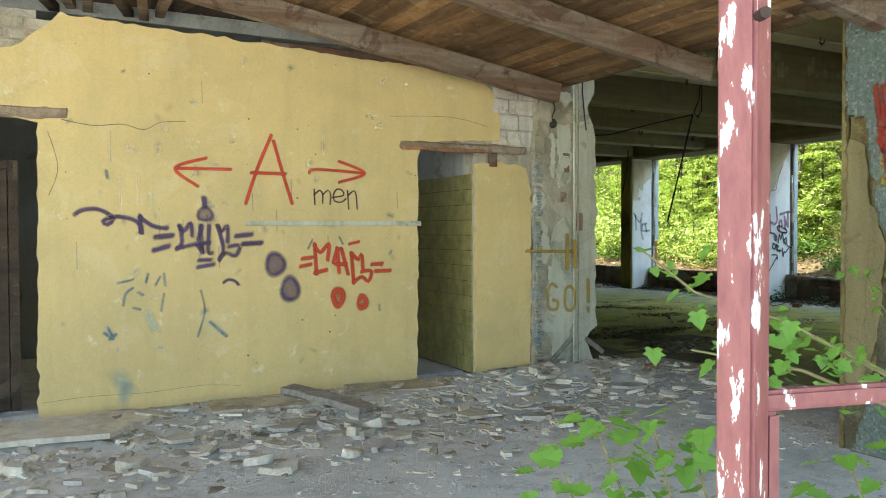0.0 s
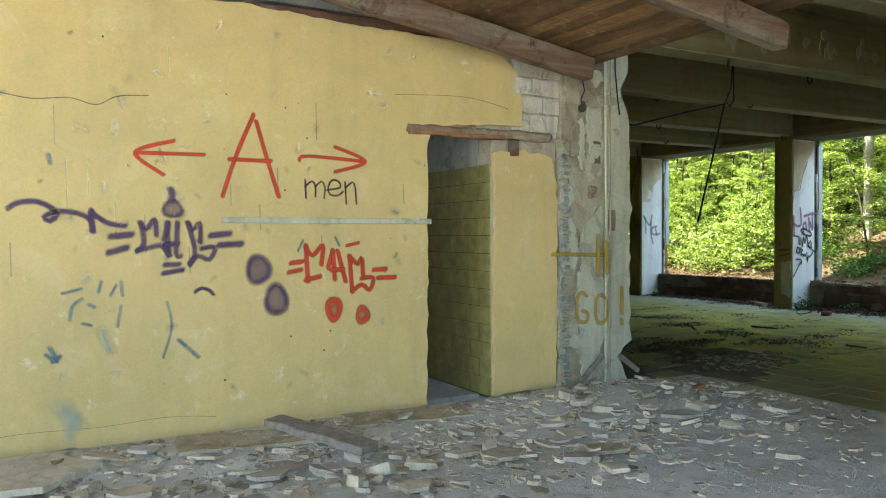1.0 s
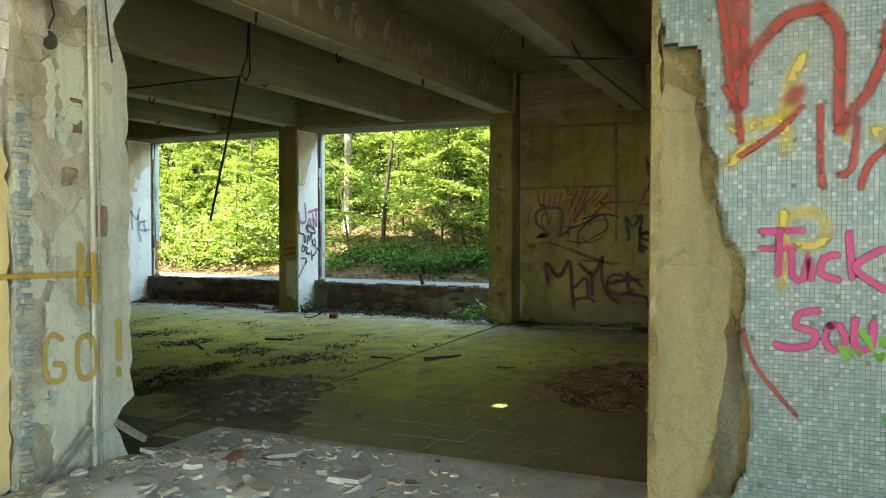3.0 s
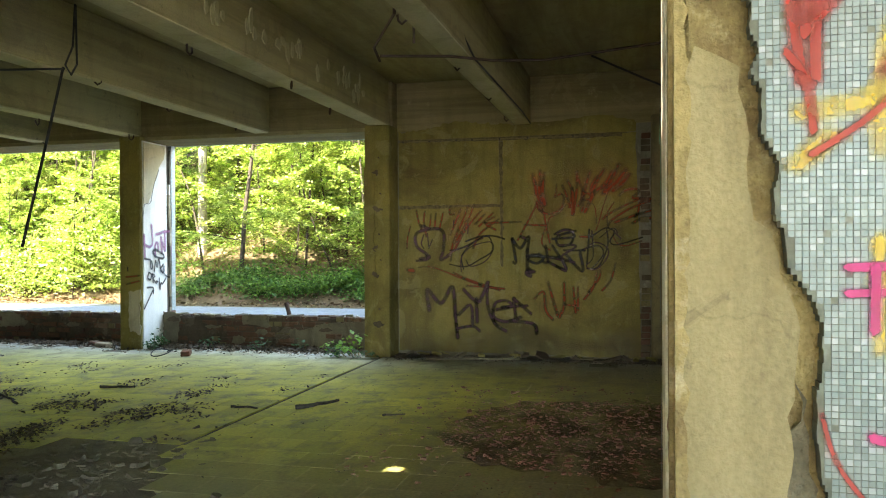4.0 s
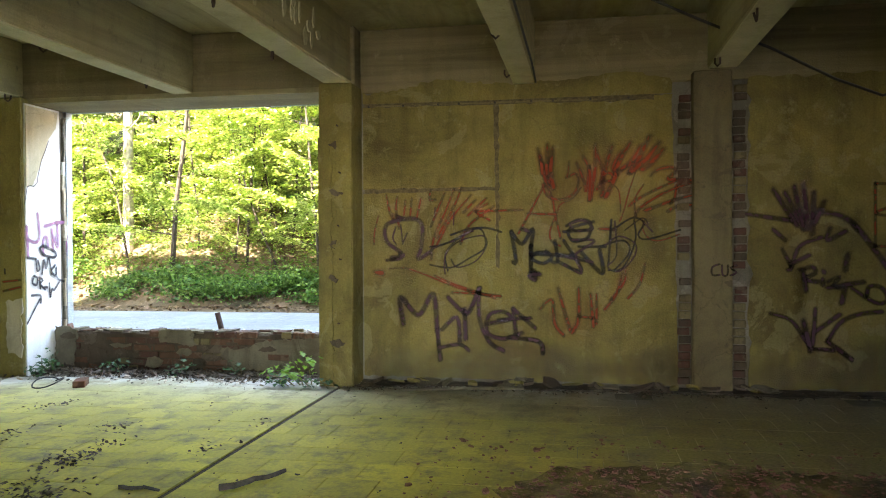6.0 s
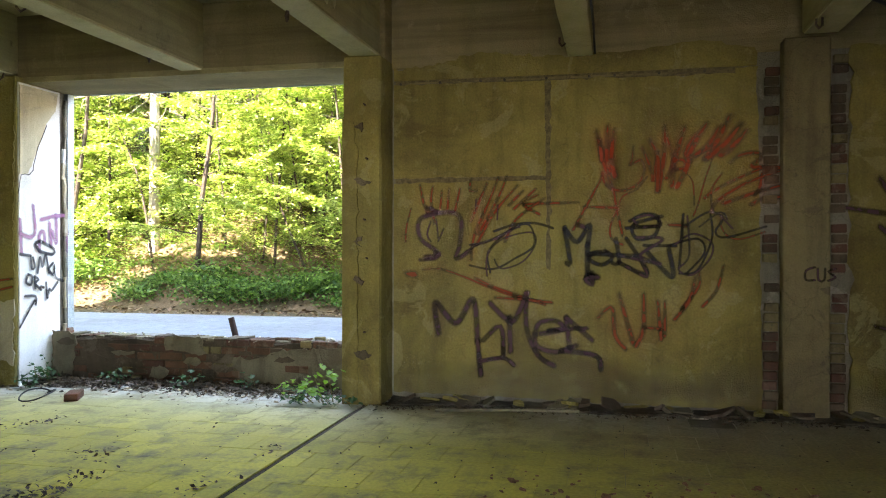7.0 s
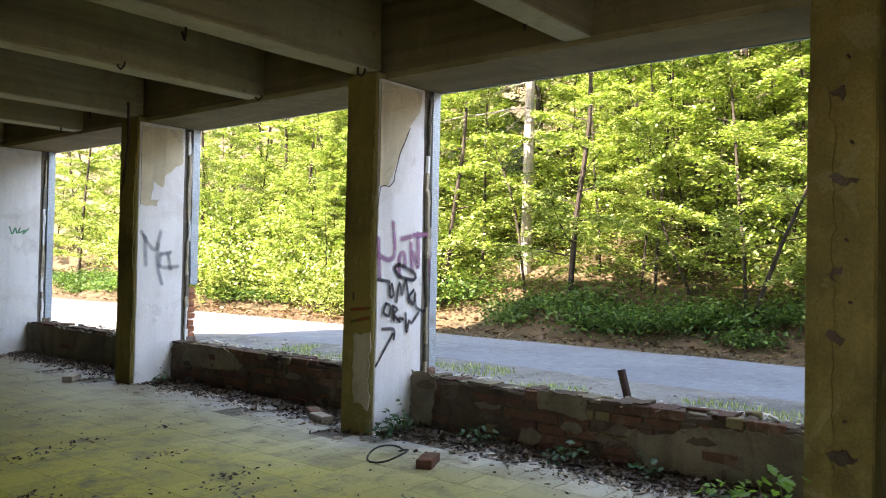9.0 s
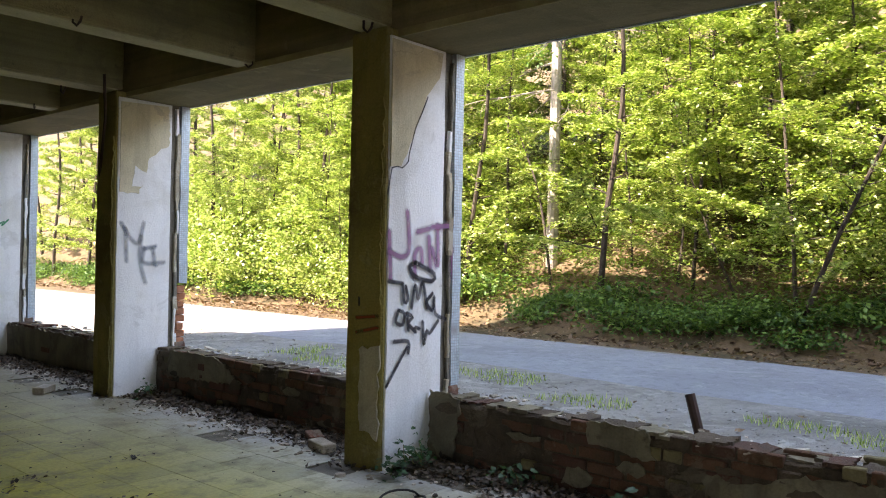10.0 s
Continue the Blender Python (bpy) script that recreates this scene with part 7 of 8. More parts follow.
pts = []
while len(pts) < 2600:
    x, y = rr.uniform(-0.3, 6.3), 7.25 - abs(rr.gauss(0, 0.75))
    if 4.4 < y < 7.28 and (noise.noise(Vector((x * 1.3, y * 1.6, 7))) > -0.15 or rr.random() < 0.25):
        pts.append((x, y, heap(x, y), abs(rr.gauss(0, 0.022)) + 0.008))
for _ in range(750):
    x, y = rr.uniform(-0.2, 6.0), 6.1 + rr.gauss(0, 0.5)
    if y < 7.2 and noise.noise(Vector((x * 0.9, y * 1.2, 5))) > -0.2:
        pts.append((x, y, heap(x, y), rr.uniform(0.025, 0.075)))
chips("plaster_rubble", pts, RUBBLE, "broken plaster and mortar chips on the ground", 5)
pts = [(rr.uniform(-1.5, 6.2), rr.uniform(2.0, 6.4), 0.0, abs(rr.gauss(0, 0.012)) + 0.005) for _ in range(5200)]
chips("ground_grit", pts, RUBBLE, "small stones and grit on the dusty ground", 6)


def chunk(seed, l, w, h):
    rnd = random.Random(seed)
    v, f = shard(seed + 100, 1.0)
    bm = bmesh.new()
    vv = [bm.verts.new((p[0] * l, p[1] * w, p[2] * h)) for p in v]
    for k in f:
        bm.faces.new([vv[i] for i in k])
    bmesh.ops.bevel(bm, geom=list(bm.edges), offset=min(l, w, h) * 0.08, segments=1, affect="EDGES")
    for q in bm.verts:
        q.co += noise.noise_vector(q.co * 18) * 0.006
    return finish(bm, "plaster_chunk")


CHUNKS = [chunk(k, 0.09 + 0.02 * (k % 3), 0.06 + 0.01 * (k % 4), 0.035 + 0.012 * (k % 3)) for k in range(6)]
CHUNK_MATS = [RUBBLE, surface("pale_rubble", (0.56, 0.53, 0.47), (0.44, 0.40, 0.34), (0.30, 0.27, 0.22), 0.93, 1.0, 3.0, 90, 0.6)]
for m_ in CHUNKS:
    m_.materials.append(rr.choice(CHUNK_MATS))
for k in range(80):
    if k < 62:
        x, y = rr.uniform(0.2, 5.9), 6.0 + rr.gauss(0, 0.42)
    else:
        x, y = rr.uniform(6.6, 8.0), rr.uniform(7.2, 8.3)
    if y > 7.2:
        continue
    ob = new("plaster_chunk", rr.choice(CHUNKS))
    s = rr.uniform(0.35, 1.0)
    ob.matrix_basis = pose(x, y, heap(x, y) + 0.002, rr.gauss(0, 7), rr.gauss(0, 7), rr.uniform(0, 360)) @ Matrix.Diagonal((s, s, s, 1))
    tagged(ob, "broken lump of grey plaster lying in the rubble", "rubble", "plaster chunks")


def flat_slab(outline, z, th, label, mat, seed, name="plaster_slab"):
    return solid(name, panel(outline, lambda u, v, w: Vector((u, v, z + w)), th, 0.02, 0.07, seed), mat, label, "slab", "fallen plaster slabs")


flat_slab([(0.30, 6.55), (0.95, 6.45), (1.25, 6.72), (1.05, 7.1), (0.35, 7.15)], 0.045, 0.035, "large fallen slab of grey plaster by the wall", RUBBLE, 70)
flat_slab([(1.65, 6.75), (2.5, 6.62), (2.6, 6.95), (1.7, 7.15)], 0.055, 0.02, "fallen sheet of plaster beside the wall", GREY_PLASTER, 71)
flat_slab([(2.75, 6.85), (3.6, 6.75), (3.7, 7.1), (2.8, 7.2)], 0.055, 0.018, "fallen sheet of pale plaster beside the wall", GREY_PLASTER, 72)
for k, (x, y, s) in enumerate(((3.3, 5.95, 0.16), (3.9, 5.75, 0.13), (4.3, 6.3, 0.18), (2.0, 6.25, 0.12), (1.35, 6.3, 0.13), (4.9, 6.1, 0.15), (5.3, 6.2, 0.13), (2.6, 5.7, 0.1), (4.6, 5.6, 0.12), (5.75, 5.95, 0.14), (6.0, 6.5, 0.12))):
    q = [(x + s * math.cos(a) * rr.uniform(0.6, 1.25), y + s * 0.8 * math.sin(a) * rr.uniform(0.6, 1.2)) for a in (0, 1.1, 2.0, 3.0, 4.1, 5.2)]
    flat_slab(q, heap(x, y) + 0.02, 0.022, "broken flat piece of plaster in the rubble", rr.choice(CHUNK_MATS), 80 + k)

for k in range(46):
    x, y, r0 = rr.uniform(0.6, 5.9), 6.15 + rr.gauss(0, 0.45), rr.uniform(0.05, 0.13)
    if y < 7.15:
        q = [(r0 * math.cos(a) * rr.uniform(0.55, 1.3), r0 * 0.75 * math.sin(a) * rr.uniform(0.6, 1.3)) for a in (0, 1.1, 2.0, 3.0, 4.1, 5.2)]
        pl = solid("plaster_slab", panel(q, lambda u, v, w: Vector((u, v, w)), rr.uniform(0.012, 0.024), 0.008, 0.04, 500 + k), rr.choice(CHUNK_MATS), "broken flat piece of plaster in the rubble", "slab", "fallen plaster slabs")
        pl.matrix_basis = pose(x, y, heap(x, y) + 0.012, rr.gauss(0, 7), rr.gauss(0, 7), rr.uniform(0, 360))

tb = solid("timber_offcut", worn(boxes(((-0.42, -0.08, 0), (0.42, 0.08, 0.05))), 0.010, 6, 0.05, 0.006), TIMBER, "grey split timber beam lying on the rubble", "timber")
tb.matrix_basis = pose(2.46, 6.68, 0.075, 2, 3, -66)


def loose_brick(x, y, z, rz, label, mat=None, rx=0):
    bm = boxes(((-0.12, -0.058, 0), (0.12, 0.058, 0.065)))
    ob = solid("loose_brick", worn(bm, 0.003, 9, 0.05, 0.006), mat or BRICK, label, "brick", "loose bricks")
    ob.matrix_basis = pose(x, y, z, rx, 0, rz)
    return ob


loose_brick(5.62, 6.68, 0.03, 20, "orange hollow brick standing in the rubble", simple("orange_clay", (0.42, 0.22, 0.12), 0.9, 0, 0.3, 18), 90)
loose_brick(12.22, 10.08, 0.0, 25, "red brick lying on the tiles by the sill")
loose_brick(12.72, 11.72, 0.0, 75, "grey concrete block beside the pillar foot", RUBBLE)
loose_brick(12.85, 11.95, 0.0, 60, "broken red brick beside the pillar foot")
loose_brick(12.3, 15.4, 0.0, 40, "pale broken brick on the hall floor", WHITE_BRICK)

# bent hoop of strapping on the floor
hp = [(12.14 + 0.16 * math.cos(a) * (1 + 0.1 * math.sin(3 * a)), 10.38 + 0.13 * math.sin(a), 0.012 + 0.03 * (1 + math.sin(a * 1.5))) for a in [k * 0.33 for k in range(21)]]
solid("wire_hoop", tube(hp, 0.007, 6), WIRE, "bent black hoop of strapping on the floor", "hoop")

# charred sticks on the floor
def stick(x0, y0, x1, y1, r_, label="dark charred stick lying on the floor"):
    p = [Vector((x0, y0, r_)).lerp(Vector((x1, y1, r_)), k / 6) + Vector((rr.gauss(0, 0.012), rr.gauss(0, 0.012), 0)) for k in range(7)]
    return solid("stick", tube(p, r_, 6, 0.6), DEBRIS, label, "stick", "sticks on the floor")


stick(9.33, 7.17, 9.71, 6.95, 0.022)
stick(9.3, 7.8, 9.27, 7.53, 0.014)
stick(9.87, 9.6, 9.97, 9.25, 0.016)
stick(9.25, 6.36, 9.3, 6.2, 0.012)
stick(8.9, 8.9, 9.3, 9.2, 0.014)
stick(9.0, 9.8, 9.4, 10.4, 0.013)
pp = solid("plaster_pipe", tube([(12.34, 6.83, 0.03), (12.45, 6.25, 0.035), (12.56, 5.69, 0.03)], 0.014, 8), SILL_PLASTER, "dull pipe lying along the wall foot", "pipe")

# dark leaf muck, pit rubble, red grit
MUCK = foliage("rotted_leaves", (0.03, 0.022, 0.014), (0.07, 0.05, 0.03), (0.15, 0.105, 0.065), 0.05)
dz = [(9.6 + rr.gauss(0, 0.9), 10.4 + rr.gauss(0, 1.1), 0.003, abs(rr.gauss(0, 0.006)) + 0.003) for _ in range(420)]
dz = [p for p in dz if noise.noise(Vector((p[0] * 1.1, p[1] * 1.5, 3))) > -0.05]
chips("leaf_muck", dz, DEBRIS, "dark rotted leaves in drifts on the tiles", 9)
drift = [(p[0], p[1], 0.006) for p in dz] + [(rr.uniform(6.6, 9.2), 8.9 + rr.gauss(0, 0.5), 0.006) for _ in range(260)]
drift = [p for p in drift if noise.noise(Vector((p[0] * 0.9, p[1] * 2.2, 6))) > 0.0]
dz = [(rr.uniform(6.4, 12.6), rr.uniform(3.0, 16.0), 0.002, abs(rr.gauss(0, 0.005)) + 0.003) for _ in range(1500)]
chips("floor_crumbs", dz, DEBRIS, "dark crumbs scattered on the floor", 10)
solid("sill_earth", panel([(12.93, 7.75), (13.09, 7.75), (13.09, 18.2), (12.88, 18.2), (12.96, 16.5), (12.80, 14.9), (12.94, 13.6), (12.86, 12.2), (12.74, 11.1), (12.93, 10.0), (12.84, 8.9)], lambda u, v, w: Vector((u, v, 0.003 + w)), 0.022, 0.05, 0.06, 92), EARTH, "dark damp earth along the foot of the sill walls", "earth", kind="structure")
solid("floor_litter", leaf_cloud("floor_litter", drift, (0.10, 0.06, 0.003), 4200, 0.02, 79, 0.35), MUCK, "flat dark leaf drifts on the mossy tiles", "leaves", kind="stuff")
dz = [(12.98 - abs(rr.gauss(0, 0.2)), rr.uniform(7.7, 18.3), 0.003 + rr.random() * 0.02, abs(rr.gauss(0, 0.013)) + 0.005) for _ in range(1100)]
chips("sill_debris", dz, DEBRIS, "dark earth and litter along the sill walls", 11)
lit = [(13.02 - abs(rr.gauss(0, 0.17)), rr.uniform(7.7, 18.3)) for _ in range(900)]
solid("sill_litter", leaf_cloud("sill_litter", [(x, y, 0.012 + 0.03 * max(0, x - 12.8) / 0.2) for x, y in lit], (0.05, 0.07, 0.008), 7000, 0.022, 77, 0.45), MUCK, "matted rotten leaves along the foot of the sill walls", "leaves", kind="stuff")
lit = [(rr.uniform(12.4, 12.86), rr.uniform(1.0, 7.4)) for _ in range(240)]
solid("wall_litter", leaf_cloud("wall_litter", [(x, y, 0.008) for x, y in lit if x > 12.55 or y > 6.9], (0.06, 0.07, 0.004), 2200, 0.02, 78, 0.4), MUCK, "dark rotten leaves along the foot of the blind wall", "leaves", kind="stuff")
dz = [(12.80 - abs(rr.gauss(0, 0.2)), rr.uniform(7.7, 18.3), 0.002, abs(rr.gauss(0, 0.014)) + 0.006) for _ in range(700)]
chips("sill_chips", dz, RUBBLE, "pale plaster chips fallen along the sill walls", 12)
dz = [(rr.uniform(13.1, 13.5), y_, 0.43 + rr.random() * 0.01, abs(rr.gauss(0, 0.02)) + 0.008) for y_ in [rr.uniform(7.75, 18.2) for _ in range(520)] if min(abs(y_ - p_) for p_ in PILLARS) > 0.25]
chips("sill_top_chips", dz, RUBBLE, "pale mortar crumbs along the broken sill tops", 16)
solid("wall_earth", panel([(12.90, 7.35), (12.90, 1.0), (12.62, 1.0), (12.70, 2.2), (12.58, 3.4), (12.70, 4.5), (12.60, 5.6), (12.72, 6.5), (12.55, 7.3)], lambda u, v, w: Vector((u, v, 0.003 + w)), 0.016, 0.04, 0.06, 93), EARTH, "dark earth and fallen plaster along the blind wall", "earth", kind="structure")
dz = [(12.84 - abs(rr.gauss(0, 0.08)), rr.uniform(1.0, 7.3), 0.002, abs(rr.gauss(0, 0.022)) + 0.008) for _ in range(600)]
chips("wall_foot_debris", dz, DEBRIS, "dark plaster crumbs along the foot of the wall", 13)
for k in range(34):
    y, r0 = rr.uniform(3.4, 7.2), rr.uniform(0.05, 0.14)
    q = [(r0 * math.cos(a) * rr.uniform(0.55, 1.3), r0 * 0.7 * math.sin(a) * rr.uniform(0.6, 1.3)) for a in (0, 1.1, 2.0, 3.0, 4.1, 5.2)]
    pl = solid("plaster_slab", panel(q, lambda u, v, w: Vector((u, v, w)), rr.uniform(0.012, 0.03), 0.010, 0.04, 560 + k), rr.choice((SILL_PLASTER, SILL_MORTAR, HALL_PLASTER)), "fallen olive plaster piece at the foot of the wall", "slab", "fallen wall plaster")
    pl.matrix_basis = pose(12.80 - abs(rr.gauss(0, 0.07)), y, 0.022 + 0.02 * rr.random(), rr.gauss(0, 10), rr.gauss(-14, 10), rr.uniform(0, 360))
GRIT_PATCH = [(8.05, 5.35), (8.6, 5.75), (9.4, 5.72), (10.1, 5.3), (10.3, 4.2), (10.1, 2.6), (8.5, 2.2), (7.6, 3.6)]
solid("grit_patch", panel(GRIT_PATCH, lambda u, v, w: Vector((u, v, 0.0035 + w)), 0.004, 0.12, 0.1, 90), DUST, "reddish patch of crushed brick on the floor", "grit", kind="structure")
dz = []
while len(dz) < 4200:
    x, y = rr.uniform(7.4, 10.9), rr.uniform(2.2, 6.2)
    if in_poly(x, y, GRIT_PATCH) or rr.random() < 0.12:
        dz.append((x, y, 0.007, abs(rr.gauss(0, 0.011)) + 0.005))
chips("brick_grit", dz, GRIT, "crushed red brick strewn over the floor", 14)
dz = [(7.4 + rr.gauss(0, 0.4), 7.75 + rr.gauss(0, 0.35), -0.01, abs(rr.gauss(0, 0.03)) + 0.01) for _ in range(320)]
chips("pit_rubble", dz, SILL_PLASTER, "broken screed in the hole in the floor", 15)
solid("pit_earth", panel([(6.0, 6.8), (7.1, 9.0), (8.0, 8.6), (8.35, 7.5), (7.3, 7.05)], lambda u, v, w: Vector((u, v, -0.012 + w)), 0.008, 0.06, 0.1, 91), SILL_PLASTER, "dark earth in the hole where tiles are missing", "earth", kind="structure")

# iron rods and cables under the ceiling
def cable(pts_, r_, label, name="cable", mat=None):
    path = [Vector(p) for p in pts_]
    return solid(name, tube(path, r_, 6), mat or WIRE, label, "cable", "ceiling cables")


cable([(8.43, 8.69, 3.4), (8.40, 8.69, 3.05), (8.30, 8.68, 2.88), (8.38, 8.69, 2.82), (8.46, 8.70, 2.92), (8.45, 8.70, 3.4)], 0.009, "black cable loop tied under the ceiling beam")
cable([(8.29, 8.69, 2.86), (8.07, 8.69, 2.14), (7.85, 8.69, 1.44)], 0.012, "stiff black cable hanging from the ceiling")
cable([(8.3, 8.69, 2.85), (7.6, 8.69, 2.69), (6.89, 8.69, 2.51), (5.6, 8.75, 2.4)], 0.009, "black cable strung under the beams")
cable([(9.0, 9.24, 3.3), (10.5, 9.22, 3.29), (12.2, 9.21, 3.28)], 0.008, "thin cable along the beam side")
cable([(6.0, 9.24, 3.32), (7.5, 9.24, 3.31), (9.0, 9.24, 3.3)], 0.008, "thin cable along the beam side")
cable([(7.98, 5.85, 3.3), (7.98, 5.85, 2.98), (8.5, 6.17, 2.9), (8.75, 6.21, 2.86)], 0.011, "bent rusty iron rod under the ceiling", "iron_rod", RUST)
cable([(8.75, 6.21, 2.90), (8.9, 5.69, 2.9), (9.12, 5.4, 2.9), (9.3, 5.0, 2.92), (9.0, 3.81, 2.95)], 0.011, "rusty iron rod under the ceiling beams", "iron_rod", RUST)
cable([(8.45, 5.85, 2.9), (8.45, 5.85, 3.4)], 0.009, "short iron hanger from the ceiling", "iron_rod", RUST)
cable([(8.7, 5.64, 3.2), (9.3, 5.57, 2.96), (10.6, 5.57, 2.97), (12.0, 5.57, 2.98), (12.8, 5.58, 2.96)], 0.009, "black cable clipped along a beam")
cable([(12.0, 4.78, 3.57), (12.0, 4.2, 3.28), (12.05, 3.57, 3.0)], 0.012, "sagging black cable by the blind wall")
cable([(12.05, 3.57, 3.0), (12.05, 3.1, 2.74), (12.05, 2.74, 2.59), (12.05, 2.39, 2.67), (12.05, 1.3, 3.2)], 0.012, "sagging black cable by the blind wall")
cable([(12.45, 14.6, 3.1), (12.52, 14.7, 2.7), (12.6, 14.95, 2.2), (12.68, 15.05, 1.95)], 0.014, "rusty strip hanging beside a pillar", "iron_strip", RUST)


# rusty hooks left in the beams
HOOK = finish(tube([(0, 0, 0.05), (0, 0, -0.02), (0.03, 0, -0.045), (0.055, 0, -0.02), (0.06, 0.01, 0.02)], 0.009, 5), "hook")
for j, (b_, y) in enumerate(zip(BEAMS, BEAM_YS)):
    for k in range(5):
        ob = part("hook", HOOK, RUST, None)
        ob.parent = b_
        ob.matrix_basis = pose(6.4 + 1.45 * k + 0.25 * (j % 3), y + rr.choice((-0.1, 0.1)), 2.955 if j % 2 else 2.985, 0, 0, rr.uniform(0, 360))

# peeled paint streaks on the beam flank
flank = facing_south(7.53 - 0.13)
for k in range(46):
    x, z, w, h = 6.6 + 5.7 * rr.random(), 3.24 + rr.gauss(0, 0.06), rr.uniform(0.025, 0.06), rr.uniform(0.05, 0.11)
    q = [(x + w * math.cos(a) * rr.uniform(0.6, 1.2), z + h * math.sin(a) * rr.uniform(0.6, 1.2)) for a in (0, 0.9, 1.8, 2.7, 3.6, 4.5, 5.4)]
    part("paint_dab", panel(q, flank, 0.0085 + 0.0001 * k, 0.010, 0.03, 200 + k), SOFFIT, BEAMS[5])

# cracks, upper coats and broken edges of the pillars
p1s, p2s = facing_south(PILLARS[1] - 0.188), facing_south(PILLARS[2] - 0.188)
strokes("crack", [(0.016, [(12.99, 2.56), (12.93, 2.44), (12.87, 2.33), (12.83, 2.21), (12.81, 2.15), (12.80, 2.09)]), (0.014, [(12.80, 2.09), (12.77, 2.06), (12.74, 2.04)]), (0.012, [(12.74, 2.04), (12.69, 2.045), (12.64, 2.03)]), (0.014, [(12.64, 2.03), (12.625, 1.97), (12.62, 1.94), (12.60, 1.85)])], p1s, SPRAY_BLACK, PILLAR_OBS[0], 1.0, 0.014)
CREAM = surface("cream_coat", (0.70, 0.64, 0.44), (0.58, 0.52, 0.34), (0.46, 0.42, 0.31), 0.9, 1.0, 1.3, 70, 0.4)
part("upper_coat", panel([(12.635, 2.04), (12.635, 2.9), (13.16, 2.9), (13.12, 2.72), (12.99, 2.57), (12.83, 2.22), (12.74, 2.05)], p1s, 0.010, 0.006, 0.04, 300, (0, 1)), CREAM, PILLAR_OBS[0], "yellowed upper coat of plaster")
part("upper_coat", panel([(12.65, 2.0), (12.65, 2.88), (13.16, 2.9), (13.16, 2.5), (12.95, 2.35), (12.85, 2.0)], p2s, 0.009, 0.012, 0.04, 301, (0, 1)), CREAM, PILLAR_OBS[1], "yellowed upper coat of plaster")
part("bare_patch", panel([(12.80, 2.26), (12.99, 2.18), (12.87, 2.06), (12.77, 2.06)], p2s, 0.012, 0.008, 0.03, 302), PILLAR_WHITE, PILLAR_OBS[1])
for pk, po in enumerate(PILLAR_OBS[:3]):
    py = PILLARS[pk + 1]
    z = 0.45
    while z < 2.8:
        l_ = rr.uniform(0.08, 0.4)
        x_ = XO - 0.115 + rr.uniform(-0.02, 0.012)
        bm = worn(boxes(((x_ - rr.uniform(0.02, 0.05), py - 0.196 - rr.uniform(0, 0.010), z - 0.02), (x_, py - 0.17, z + l_))), 0.010, 8, 0.04, 0.004)
        part("broken_edge", bm, rr.choice((MORTAR, GREY_PLASTER, GREY_PLASTER, PILLAR_WHITE)), po)
        z += l_
    pf = facing_west(XP)
    for k in range(3):
        z = (0.5, 1.4, 2.3)[k] + rr.uniform(-0.2, 0.2)
        part("shaft_coat", panel([(py - 0.16, z - 0.3), (py - 0.16, z + 0.35), (py + rr.uniform(-0.05, 0.14), z + 0.3), (py + rr.uniform(0.0, 0.15), z - 0.25)], pf, 0.012, 0.02, 0.04, 310 + k + 5 * pk), rr.choice((HALL_PLASTER, GREY_PLASTER)), po)
    part("foot_brick", worn(boxes(((XO - 0.13, py - 0.21, 0.42), (XO - 0.02, py + 0.15, 0.5))), 0.01, 8, 0.05, 0.008), BRICK, po)
# corner column: proud strip and chipped coat
cf = facing_west(XP - 0.03)
part("edge_strip", panel([(7.56, 0.0), (7.57, 2.2), (7.60, 2.42), (7.70, 2.45), (7.70, 0.0)], cf, 0.022, 0.012, 0.05, 330, (3,)), HALL_PLASTER, corner)
for k, zc in enumerate((0.42, 1.05, 1.38, 1.9, 2.36)):
    part("chipped_spot", panel([(7.44 + 0.07 * (k % 3), zc), (7.52 + 0.05 * (k % 2), zc + 0.05), (7.60, zc + 0.02), (7.53, zc - 0.03)], cf, 0.024 + 0.002 * (k % 2), 0.012, 0.02, 350 + k), SILL_MORTAR, corner)
    part("dowel", tube([(XP - 0.03, 7.50 - 0.02 * (k % 2), zc + 0.2), (XP - 0.075, 7.50 - 0.02 * (k % 2), zc + 0.205)], 0.008, 6), RUST, corner)
part("edge_strip", panel([(7.37, 0.05), (7.37, 2.4), (7.46, 2.42), (7.47, 0.03)], cf, 0.012, 0.012, 0.05, 331, (0,)), HALL_PLASTER, corner)

# darker dabs along the foot of the blind wall
damp = [(rr.uniform(0.2, 0.5), [(y, 0.1 + rr.uniform(0, 0.15)), (y - rr.uniform(0.2, 0.5), 0.1 + rr.uniform(0, 0.1))]) for y in [7.2 - 0.35 * k for k in range(26)]]
strokes("damp_stain", damp, facing_west(XG), SPRAY_DIRT, wall_east, 1.4, 0.0015)
gr = [(rr.uniform(0.05, 0.16), [(y, z), (y + rr.gauss(0, 0.05), z - rr.uniform(0.05, 0.5))]) for y, z in [(rr.uniform(1.5, 7.2), rr.uniform(1.0, 2.85)) for _ in range(26)]]
strokes("grime", gr, facing_west(XG), SPRAY_DIRT, wall_east, 1.5, 0.0008)


